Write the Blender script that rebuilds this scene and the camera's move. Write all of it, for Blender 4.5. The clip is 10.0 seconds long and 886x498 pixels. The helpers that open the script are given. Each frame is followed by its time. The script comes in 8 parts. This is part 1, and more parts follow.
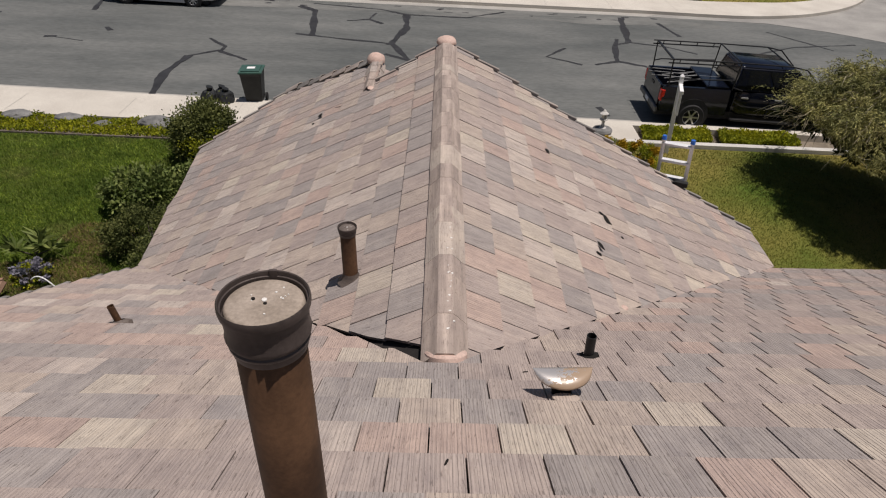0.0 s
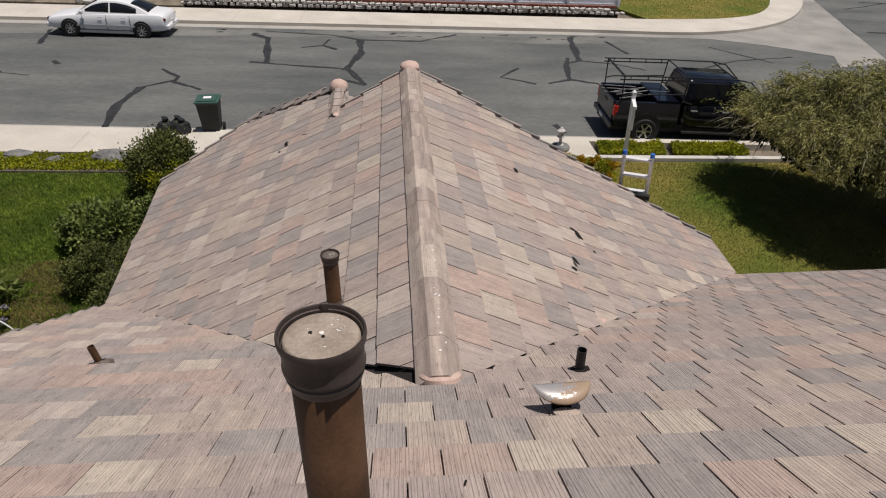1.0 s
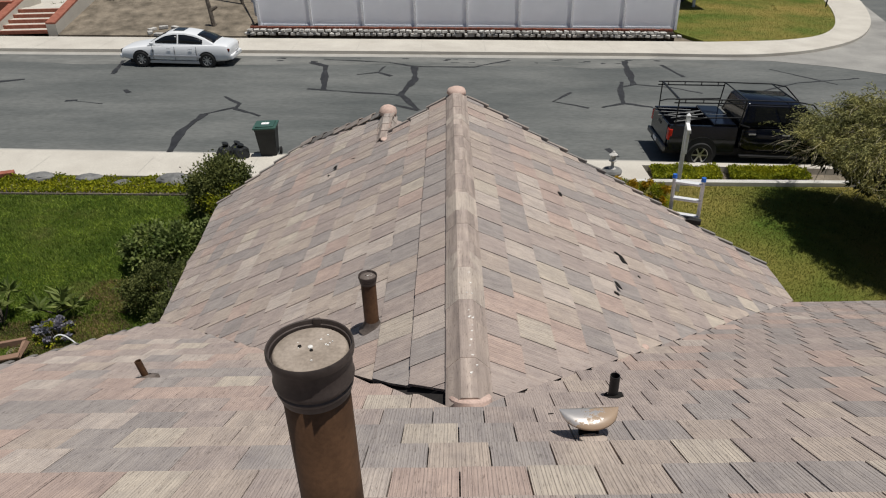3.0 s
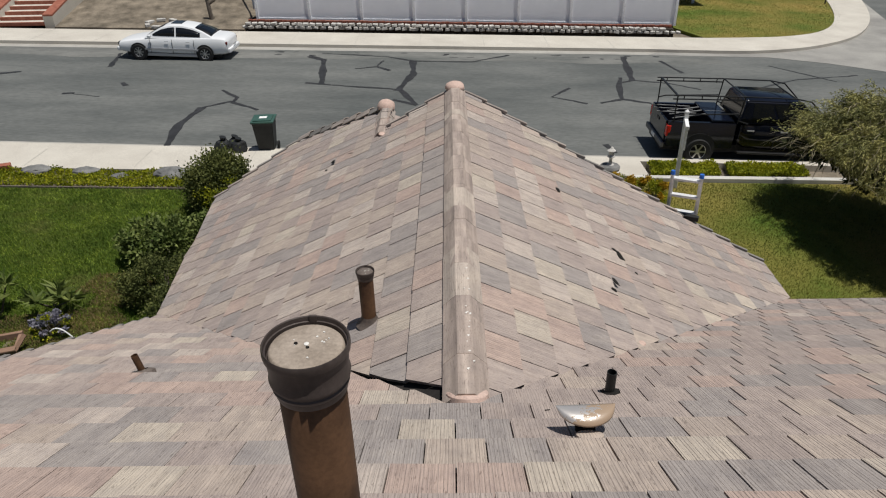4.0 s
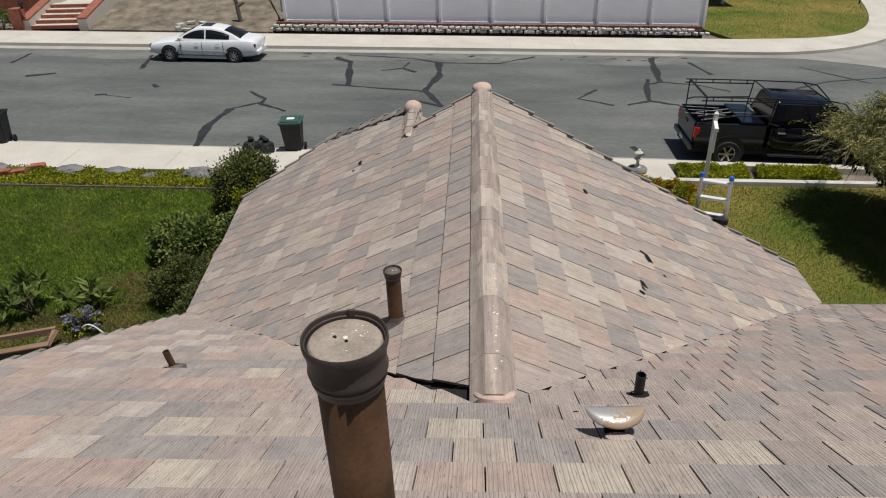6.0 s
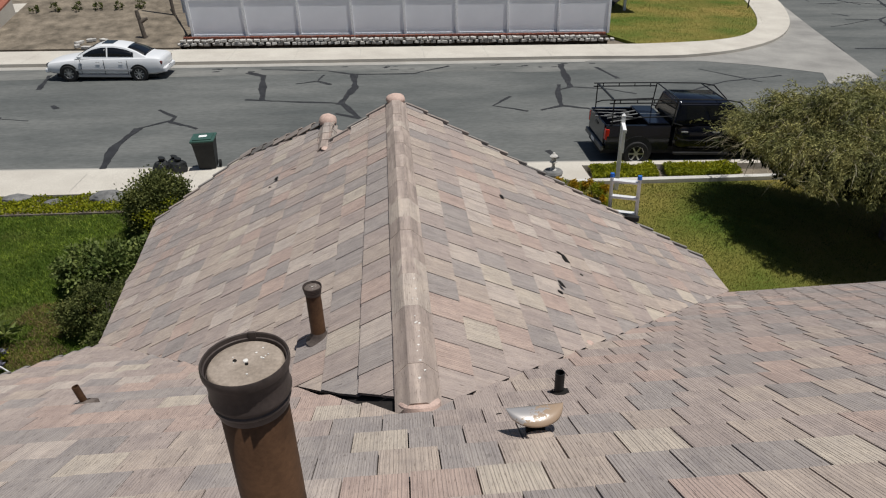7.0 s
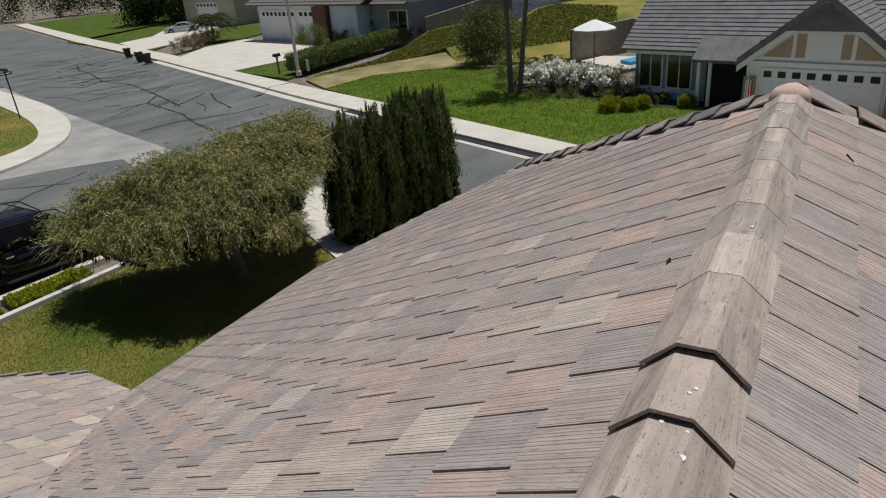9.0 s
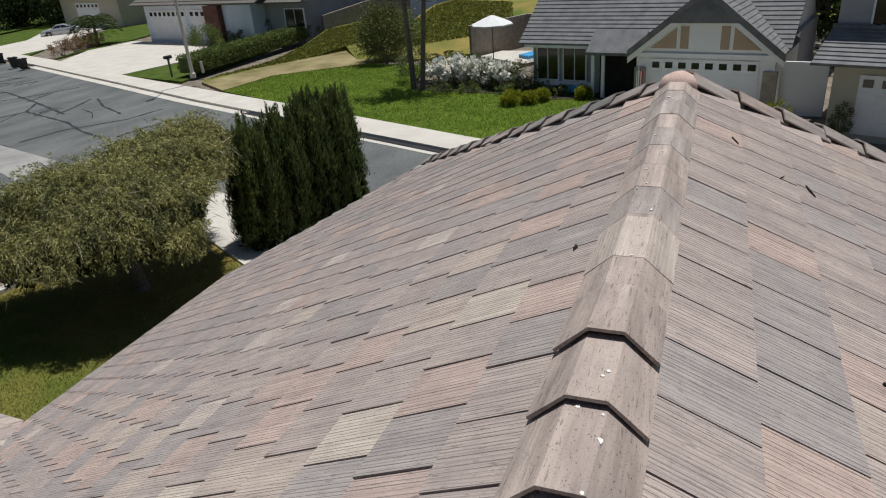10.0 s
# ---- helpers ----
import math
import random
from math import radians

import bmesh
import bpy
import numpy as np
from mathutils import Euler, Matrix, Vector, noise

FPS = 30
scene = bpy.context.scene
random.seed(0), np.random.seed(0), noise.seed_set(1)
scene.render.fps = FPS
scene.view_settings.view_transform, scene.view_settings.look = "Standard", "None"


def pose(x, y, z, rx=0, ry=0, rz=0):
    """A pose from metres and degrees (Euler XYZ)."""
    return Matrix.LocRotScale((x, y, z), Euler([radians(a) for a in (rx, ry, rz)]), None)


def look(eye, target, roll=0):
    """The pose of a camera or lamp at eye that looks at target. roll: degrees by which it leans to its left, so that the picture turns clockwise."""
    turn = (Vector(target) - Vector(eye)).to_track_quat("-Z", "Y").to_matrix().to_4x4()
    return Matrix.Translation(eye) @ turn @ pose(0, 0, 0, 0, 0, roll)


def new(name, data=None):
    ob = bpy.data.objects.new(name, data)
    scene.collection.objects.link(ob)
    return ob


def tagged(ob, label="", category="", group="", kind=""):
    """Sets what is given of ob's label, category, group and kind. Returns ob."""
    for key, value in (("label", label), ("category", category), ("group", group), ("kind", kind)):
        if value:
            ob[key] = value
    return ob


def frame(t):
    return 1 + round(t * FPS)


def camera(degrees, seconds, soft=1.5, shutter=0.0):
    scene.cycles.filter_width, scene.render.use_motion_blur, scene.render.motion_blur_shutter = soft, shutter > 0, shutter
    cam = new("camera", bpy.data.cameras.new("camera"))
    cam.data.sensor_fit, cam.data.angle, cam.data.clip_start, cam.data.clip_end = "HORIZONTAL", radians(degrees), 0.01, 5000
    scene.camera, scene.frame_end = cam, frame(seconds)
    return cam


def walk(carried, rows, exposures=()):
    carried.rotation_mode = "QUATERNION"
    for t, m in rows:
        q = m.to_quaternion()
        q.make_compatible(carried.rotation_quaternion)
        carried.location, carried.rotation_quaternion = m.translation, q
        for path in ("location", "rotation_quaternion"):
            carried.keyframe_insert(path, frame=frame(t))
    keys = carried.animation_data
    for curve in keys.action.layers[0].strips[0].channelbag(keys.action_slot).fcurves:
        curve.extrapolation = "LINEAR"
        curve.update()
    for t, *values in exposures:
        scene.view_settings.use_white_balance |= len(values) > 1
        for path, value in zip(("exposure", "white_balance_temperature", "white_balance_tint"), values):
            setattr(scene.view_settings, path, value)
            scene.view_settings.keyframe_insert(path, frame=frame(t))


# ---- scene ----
cam = camera(67.15, 10.0, soft=1.15)
PATH = [
    (0, (-0.161, -3.083, 6.958), (-0.136, 5.278, 1.471), 0.96),
    (0.5, (-0.255, -3.104, 6.991), (-0.062, 5.482, 1.867), -1.43),
    (1, (-0.343, -3.116, 6.998), (0.291, 5.389, 1.778), 0.44),
    (1.5, (-0.269, -3.108, 6.996), (-0.320, 5.402, 1.746), -0.36),
    (2, (-0.184, -3.134, 6.994), (-0.391, 5.532, 2.009), -0.46),
    (2.5, (-0.204, -3.154, 7.000), (-0.388, 5.568, 2.114), -1.81),
    (4, (-0.203, -3.142, 7.001), (-0.341, 5.535, 2.031), -1.29),
    (4.5, (-0.219, -3.146, 6.998), (-0.445, 5.525, 2.022), -1.59),
    (5, (-0.239, -3.157, 6.993), (-0.722, 5.511, 2.029), -1.64),
    (6.5, (-0.222, -3.153, 6.996), (-0.669, 5.550, 2.090), -2.20),
    (7, (-0.167, -3.177, 7.015), (0.435, 5.549, 2.168), -1.77),
    (7.5, (-0.056, -3.132, 6.942), (2.941, 5.101, 2.123), -3.03),
    (8, (0.066, -3.146, 6.908), (5.054, 4.133, 2.203), -4.37),
    (8.5, (0.128, -3.178, 6.918), (6.816, 2.778, 2.470), -3.13),
    (9, (0.181, -3.213, 6.919), (7.986, 1.484, 2.794), -4.86),
    (9.5, (0.215, -3.235, 6.920), (8.628, 0.409, 2.928), -5.67),
    (10, (0.221, -3.206, 6.898), (8.559, 0.308, 2.641), -4.84),
]
walk(cam, [(t, look(eye, target, roll)) for t, eye, target, roll in PATH], exposures=[(0, -0.06, 6650, 15), (1, -0.06, 6650, 14), (2.5, -0.05, 6450, 9), (5, -0.02, 6430, 9), (6.5, -0.02, 6400, 9), (7.5, -0.12, 6350, 10), (8.5, -0.24, 6350, 10), (9.5, 0.08, 6150, 9), (10, 0.08, 6150, 9)])

# ---- daylight ----
SUN = Vector((0.235, -0.085, 0.965)).normalized()
world = bpy.data.worlds.new("sky")
scene.world = world
world.use_nodes = True
wn = world.node_tree.nodes
sky = wn.new("ShaderNodeTexSky")
sky.sky_type = "NISHITA"
sky.sun_disc = False
sky.sun_elevation = math.asin(SUN.z)
sky.sun_rotation = math.atan2(SUN.x, SUN.y)
wn["Background"].inputs["Strength"].default_value = 0.043
world.node_tree.links.new(sky.outputs[0], wn["Background"].inputs["Color"])
sun_data = bpy.data.lights.new("sun", "SUN")
sun_data.energy, sun_data.angle, sun_data.color = 4.08, radians(0.53), (1.0, 0.965, 0.905)
sun = new("sun", sun_data)
sun.matrix_world = Matrix.Translation((0, 0, 40)) @ SUN.to_track_quat("Z", "Y").to_matrix().to_4x4()


# ---- materials ----
def nodes_of(name, rough=0.8, metal=0.0, spec=0.4):
    m = bpy.data.materials.new(name)
    m.use_nodes = True
    nt = m.node_tree
    b = nt.nodes["Principled BSDF"]
    b.inputs["Roughness"].default_value = rough
    b.inputs["Metallic"].default_value = metal
    b.inputs["Specular IOR Level"].default_value = spec
    return m, nt, b


def coords(nt, scale=(1, 1, 1), per_object=False):
    tc = nt.nodes.new("ShaderNodeTexCoord")
    mp = nt.nodes.new("ShaderNodeMapping")
    mp.inputs["Scale"].default_value = scale
    nt.links.new(tc.outputs["Object"], mp.inputs["Vector"])
    if per_object:
        oi = nt.nodes.new("ShaderNodeObjectInfo")
        mul = nt.nodes.new("ShaderNodeMath")
        mul.operation = "MULTIPLY"
        mul.inputs[1].default_value = 37.0
        nt.links.new(oi.outputs["Random"], mul.inputs[0])
        nt.links.new(mul.outputs[0], mp.inputs["Location"])
    return mp.outputs["Vector"]


def noise_of(nt, vec, scale, detail=4.0, rough=0.55):
    n = nt.nodes.new("ShaderNodeTexNoise")
    n.inputs["Scale"].default_value = scale
    n.inputs["Detail"].default_value = detail
    n.inputs["Roughness"].default_value = rough
    nt.links.new(vec, n.inputs["Vector"])
    return n.outputs["Fac"]


def ramp_of(nt, fac, stops, interp="LINEAR"):
    r = nt.nodes.new("ShaderNodeValToRGB")
    r.color_ramp.interpolation = interp
    while len(r.color_ramp.elements) < len(stops):
        r.color_ramp.elements.new(0.5)
    for e, (p, c) in zip(r.color_ramp.elements, stops):
        e.position, e.color = p, (*c, 1)
    nt.links.new(fac, r.inputs["Fac"])
    return r.outputs["Color"]


def mix_of(nt, mode, fac, a, b):
    m = nt.nodes.new("ShaderNodeMix")
    m.data_type, m.blend_type = "RGBA", mode
    for sock, v in ((m.inputs[0], fac), (m.inputs[6], a), (m.inputs[7], b)):
        if isinstance(v, (int, float)):
            sock.default_value = v
        elif isinstance(v, tuple):
            sock.default_value = (*v, 1)
        else:
            nt.links.new(v, sock)
    return m.outputs[2]


def bump_of(nt, b, height, strength, distance):
    bp = nt.nodes.new("ShaderNodeBump")
    bp.inputs["Strength"].default_value = strength
    bp.inputs["Distance"].default_value = distance
    nt.links.new(height, bp.inputs["Height"])
    nt.links.new(bp.outputs["Normal"], b.inputs["Normal"])


def surface(name, dark, light, scale=3.0, fine=60.0, rough=0.85, metal=0.0, bump=0.3, depth=0.004, spec=0.3, spread=(0.3, 0.7), stretch=(1, 1, 1), per_object=False):
    """A surface whose colour wanders between two tones at two scales, with fine relief."""
    m, nt, b = nodes_of(name, rough, metal, spec)
    v = coords(nt, stretch, per_object)
    big = noise_of(nt, v, scale, 5)
    small = noise_of(nt, v, fine, 4, 0.65)
    col = ramp_of(nt, big, [(spread[0], dark), (spread[1], light)])
    grain = ramp_of(nt, small, [(0.3, (0.78, 0.78, 0.78)), (0.7, (1.15, 1.15, 1.15))])
    nt.links.new(mix_of(nt, "MULTIPLY", 1.0, col, grain), b.inputs["Base Color"])
    rr = nt.nodes.new("ShaderNodeMapRange")
    rr.inputs["To Min"].default_value, rr.inputs["To Max"].default_value = max(0.02, rough - 0.1), min(1, rough + 0.1)
    nt.links.new(small, rr.inputs["Value"])
    nt.links.new(rr.outputs[0], b.inputs["Roughness"])
    if bump:
        bump_of(nt, b, small, bump, depth)
    return m


def tile_material(name, tone, other, run="y", relief=1.0, streaks=0.0):
    """Ribbed concrete roof tile; the ribs run along the named local axis."""
    m, nt, b = nodes_of(name, 0.9, 0, 0.25)
    v = coords(nt, (1, 1, 1), True)
    stretch = (1.0, 0.06, 1.0) if run == "y" else (0.06, 1.0, 1.0)
    streak = coords(nt, stretch, True)
    ribs = noise_of(nt, streak, 62.0, 3, 0.65)
    soft = noise_of(nt, streak, 14.0, 3, 0.6)
    dash = noise_of(nt, coords(nt, (1.0, 0.35, 1.0) if run == "y" else (0.35, 1.0, 1.0), True), 95.0, 2, 0.6)
    blotch = noise_of(nt, v, 7.0, 5, 0.6)
    pits = noise_of(nt, v, 260.0, 2, 0.6)
    wave = nt.nodes.new("ShaderNodeTexWave")
    wave.bands_direction = "X" if run == "y" else "Y"
    wave.inputs["Scale"].default_value = 21.0
    wave.inputs["Distortion"].default_value = 5.0
    wave.inputs["Detail"].default_value = 2.0
    wave.inputs["Detail Scale"].default_value = 1.5
    nt.links.new(streak, wave.inputs["Vector"])
    groove = wave.outputs["Fac"]
    oi = nt.nodes.new("ShaderNodeObjectInfo")
    geo = nt.nodes.new("ShaderNodeNewGeometry")
    add = nt.nodes.new("ShaderNodeMath")
    add.operation = "ADD"
    nt.links.new(oi.outputs["Random"], add.inputs[0])
    nt.links.new(geo.outputs["Random Per Island"], add.inputs[1])
    fr = nt.nodes.new("ShaderNodeMath")
    fr.operation = "FRACT"
    nt.links.new(add.outputs[0], fr.inputs[0])
    own = ramp_of(nt, fr.outputs[0], [(0.0, tone), (1.0, other)])
    c = mix_of(nt, "MULTIPLY", 1.0, own, ramp_of(nt, blotch, [(0.3, (0.88, 0.87, 0.88)), (0.72, (1.10, 1.08, 1.05))]))
    c = mix_of(nt, "MULTIPLY", 1.0, c, ramp_of(nt, soft, [(0.3, (0.88 - streaks, 0.87 - streaks, 0.87 - streaks)), (0.7, (1.10 + streaks, 1.09 + streaks, 1.07 + streaks))]))
    # grooves tinted darker, standing in for the shade between ribs
    cut = ramp_of(nt, groove, [(0.03, (0.90, 0.89, 0.89)), (0.28, (1.0, 1.0, 1.0))])
    show = ramp_of(nt, dash, [(0.38, (0.08 * relief, 0.08 * relief, 0.08 * relief)), (0.52, (relief, relief, relief))])
    c = mix_of(nt, "MULTIPLY", show, c, cut)
    c = mix_of(nt, "MULTIPLY", 0.85 * relief, c, ramp_of(nt, ribs, [(0.34, (0.84, 0.83, 0.825)), (0.5, (1.0, 1.0, 1.0))]))
    c = mix_of(nt, "MULTIPLY", 1.0, c, ramp_of(nt, pits, [(0.31, (0.58, 0.57, 0.57)), (0.40, (1.0, 1.0, 1.0))]))
    # thin broken dark lines running with the ribs
    lines = noise_of(nt, coords(nt, (1.0, 0.10, 1.0) if run == "y" else (0.10, 1.0, 1.0), True), 120.0, 2, 0.5)
    c = mix_of(nt, "MULTIPLY", 1.0, c, ramp_of(nt, lines, [(0.31, (0.60, 0.59, 0.585)), (0.37, (1.0, 1.0, 1.0))]))
    if streaks:
        specks = noise_of(nt, coords(nt, (0.5, 1, 1), True), 190.0, 2, 0.6)
        c = mix_of(nt, "MULTIPLY", 1.0, c, ramp_of(nt, specks, [(0.31, (0.34, 0.32, 0.31)), (0.36, (1.0, 1.0, 1.0))]))
    nt.links.new(c, b.inputs["Base Color"])
    bump_of(nt, b, mix_of(nt, "MULTIPLY", 1.0, groove, ribs), 0.75 * relief, 0.006)
    return m


TILE_TONES = [
    tile_material("tile_mauve_grey", (0.387, 0.328, 0.301), (0.435, 0.368, 0.334)),
    tile_material("tile_slate_grey", (0.340, 0.308, 0.292), (0.370, 0.335, 0.317)),
    tile_material("tile_tan", (0.454, 0.384, 0.334), (0.482, 0.409, 0.353)),
    tile_material("tile_pink", (0.452, 0.356, 0.313), (0.490, 0.380, 0.329)),
    tile_material("tile_cream", (0.506, 0.447, 0.380), (0.525, 0.463, 0.393)),
    tile_material("tile_pale", (0.497, 0.433, 0.387), (0.530, 0.463, 0.413)),
]
# dark tone for the rib steps, their shade put into the colour
RIB_SHADE = surface("rib_step_shade", (0.14, 0.117, 0.105), (0.26, 0.22, 0.198), 14, 90, 0.95, bump=0.2)
WING_SHARE = [0.37, 0.22, 0.21, 0.11, 0.03, 0.06]
MAIN_SHARE = [0.82, 0.12, 0.03, 0.03, 0.0, 0.0]
STREET_SHARE = [0.58, 0.20, 0.10, 0.12, 0.0, 0.0]
STREET_EAST_SHARE = [0.53, 0.34, 0.03, 0.08, 0.0, 0.02]
RIDGE_TONES = [
    tile_material("ridge_taupe", (0.375, 0.312, 0.275), (0.40, 0.335, 0.295), "x", 0.16, 0.20),
    tile_material("ridge_grey", (0.34, 0.30, 0.275), (0.365, 0.32, 0.29), "x", 0.16, 0.20),
    # darker copy of the ridge grey; shade of hips and edges in its colour
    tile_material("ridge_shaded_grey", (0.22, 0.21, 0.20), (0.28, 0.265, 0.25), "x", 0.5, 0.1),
    tile_material("ridge_pale", (0.462, 0.400, 0.350), (0.482, 0.416, 0.360), "x", 0.35, 0.10),
]
MORTAR = surface("pink_mortar", (0.52, 0.37, 0.31), (0.62, 0.46, 0.39), 6, 70, 0.9, bump=0.5)
UNDERLAY = surface("dark_underlay", (0.02, 0.018, 0.017), (0.035, 0.03, 0.028), 4, 60, 0.95)
STUCCO = surface("beige_stucco", (0.5, 0.44, 0.37), (0.58, 0.52, 0.44), 2, 120, 0.95)
ASPHALT = surface("weathered_asphalt", (0.088, 0.094, 0.091), (0.160, 0.163, 0.154), 0.55, 11, 0.9, bump=0.4, stretch=(0.35, 1, 1))
CONCRETE = surface("pale_concrete", (0.50, 0.46, 0.40), (0.60, 0.56, 0.49), 0.8, 40, 0.9)
GUTTER = surface("gutter_concrete", (0.34, 0.32, 0.29), (0.44, 0.42, 0.38), 0.9, 40, 0.9)
TAR = surface("crack_tar", (0.022, 0.022, 0.023), (0.04, 0.04, 0.042), 3, 60, 0.6)
SOIL = surface("dry_soil", (0.10, 0.083, 0.062), (0.28, 0.232, 0.175), 1.5, 14, 0.95, bump=0.6, depth=0.02)
GRASS = surface("mown_grass", (0.045, 0.08, 0.012), (0.10, 0.13, 0.028), 0.6, 60, 0.95, bump=0.8, depth=0.03, spec=0.05)
GRASS_BRIGHT = surface("watered_grass", (0.07, 0.12, 0.012), (0.125, 0.175, 0.024), 0.6, 60, 0.95, bump=0.5, depth=0.02, spec=0.05)
GRASS_DRY = surface("dry_grass", (0.085, 0.135, 0.014), (0.31, 0.225, 0.06), 0.3, 60, 0.95, bump=0.8, depth=0.03)


LAWN_KERB = surface("mowing_strip", (0.48, 0.46, 0.42), (0.6, 0.58, 0.54), 2, 50, 0.9)
WHITE_VINYL = surface("white_vinyl", (0.86, 0.86, 0.88), (0.9, 0.9, 0.91), 0.6, 20, 0.5, bump=0.05)
RED_BRICK = surface("red_brick", (0.26, 0.085, 0.055), (0.38, 0.15, 0.10), 5, 60, 0.9, per_object=True)
STONE = surface("pale_stone", (0.30, 0.285, 0.27), (0.72, 0.69, 0.64), 5, 50, 0.9, per_object=True)
ROCK = surface("grey_rock", (0.11, 0.11, 0.11), (0.25, 0.245, 0.235), 4, 50, 0.9)


def coat(name, dark, light, rough, metal=0.0):
    """Even paint, vinyl or glass with a faint film of dust."""
    m, nt, b = nodes_of(name, rough, metal, 0.55)
    nt.links.new(ramp_of(nt, noise_of(nt, coords(nt), 1.2, 3), [(0.35, dark), (0.7, light)]), b.inputs["Base Color"])
    return m


VINYL_PANEL = coat("vinyl_panel", (0.82, 0.83, 0.87), (0.86, 0.87, 0.91), 0.45)
CAR_WHITE = coat("white_car_paint", (0.76, 0.77, 0.78), (0.80, 0.80, 0.81), 0.25)
# bluish light end puts the sky's reflection into the black paint
CAR_BLACK = coat("black_car_paint", (0.003, 0.004, 0.008), (0.006, 0.008, 0.018), 0.12)
CAR_SILVER = coat("silver_car_paint", (0.45, 0.46, 0.47), (0.5, 0.5, 0.52), 0.25, 0.4)
DARK_GLASS = coat("dark_glass", (0.006, 0.007, 0.009), (0.010, 0.011, 0.013), 0.1)
LOAD = surface("dull_grey_metal", (0.10, 0.10, 0.10), (0.22, 0.22, 0.22), 6, 40, 0.5, 0.5, bump=0.05)
RUBBER = surface("black_rubber", (0.012, 0.012, 0.012), (0.03, 0.03, 0.03), 4, 60, 0.8)
PLASTIC_BLACK = surface("black_plastic", (0.012, 0.013, 0.013), (0.026, 0.027, 0.027), 3, 40, 0.5)
BIN_LID = surface("green_plastic", (0.035, 0.082, 0.066), (0.055, 0.115, 0.092), 3, 40, 0.45)
ALLOY = surface("alloy_metal", (0.5, 0.5, 0.5), (0.68, 0.68, 0.68), 4, 40, 0.35, 0.8, bump=0.05)
BLACK_STEEL = surface("black_steel", (0.012, 0.012, 0.013), (0.025, 0.025, 0.026), 4, 40, 0.4, 0.2)
DARK_RED = surface("dark_red_lens", (0.10, 0.008, 0.006), (0.16, 0.014, 0.01), 3, 20, 0.25, bump=0)
RED_LENS = surface("red_lens", (0.5, 0.02, 0.012), (0.65, 0.035, 0.02), 3, 20, 0.25, bump=0)
DARK_BRICK = surface("dark_red_brick", (0.10, 0.045, 0.035), (0.18, 0.085, 0.065), 3, 40, 0.9)
RUST_BROWN = surface("rusty_brown_pipe", (0.038, 0.020, 0.012), (0.125, 0.066, 0.035), 5, 70, 0.5, 0.0, bump=0.15, depth=0.002, spec=0.2)
BROWN_METAL = surface("brown_painted_metal", (0.050, 0.039, 0.036), (0.105, 0.083, 0.074), 5, 70, 0.45, 0.15, bump=0.15, depth=0.002)
RUNG = surface("worn_aluminium", (0.66, 0.66, 0.66), (0.78, 0.78, 0.78), 6, 60, 0.5, 0.1, bump=0.05)
DUSTY_CAP = surface("dusty_metal_lid", (0.27, 0.22, 0.175), (0.42, 0.35, 0.29), 14, 120, 0.75, 0.0, bump=0.2, depth=0.002)
LEAD = surface("weathered_flashing", (0.10, 0.08, 0.07), (0.22, 0.18, 0.155), 8, 80, 0.7, 0.2)
BARK = surface("grey_bark", (0.10, 0.08, 0.065), (0.2, 0.17, 0.14), 8, 50, 0.95, bump=0.8, depth=0.02)
WOOD = surface("weathered_wood", (0.20, 0.12, 0.08), (0.32, 0.20, 0.14), 3, 60, 0.85, stretch=(0.2, 1, 1))
BLUE_PLASTIC = surface("blue_plastic", (0.02, 0.12, 0.50), (0.04, 0.16, 0.55), 3, 30, 0.4, bump=0)
WHITE_PAINT = surface("white_paint", (0.80, 0.79, 0.78), (0.86, 0.855, 0.85), 1.5, 40, 0.6, bump=0.1)
TAN_PAINT = surface("tan_panel", (0.42, 0.31, 0.21), (0.48, 0.36, 0.25), 1.5, 40, 0.8)
HOUSE_GREY = surface("grey_stucco", (0.30, 0.30, 0.32), (0.37, 0.37, 0.39), 1, 60, 0.9)
HOUSE_BEIGE = surface("cream_stucco", (0.48, 0.43, 0.34), (0.55, 0.5, 0.41), 1, 60, 0.9)
# white stucco with the blue of skylit shade put into its colour
HOUSE_WHITE = surface("sky_tinted_white_stucco", (0.68, 0.73, 0.83), (0.76, 0.80, 0.88), 1, 60, 0.9)
GREY_TILE = surface("grey_roof_tile", (0.135, 0.135, 0.138), (0.21, 0.208, 0.207), 2, 30, 0.9, per_object=True)
SHAKE = surface("brown_wood_shake", (0.10, 0.09, 0.078), (0.20, 0.18, 0.155), 9, 30, 0.95, per_object=True)
CANVAS = surface("white_canvas", (0.70, 0.70, 0.68), (0.78, 0.78, 0.76), 3, 60, 0.9)
VERGE = surface("straw_verge", (0.16, 0.14, 0.06), (0.34, 0.28, 0.15), 0.5, 50, 0.95, spec=0.05)
MULCH = surface("dark_mulch", (0.02, 0.016, 0.012), (0.05, 0.04, 0.03), 2, 30, 0.95)
KERB_SHADE = surface("kerb_shade_tone", (0.012, 0.012, 0.012), (0.03, 0.03, 0.03), 1, 30, 0.7)
POOL = surface("blue_cover", (0.05, 0.28, 0.55), (0.1, 0.38, 0.65), 2, 30, 0.4)
BLOCK = surface("block_wall", (0.28, 0.24, 0.19), (0.40, 0.35, 0.28), 3, 40, 0.95)


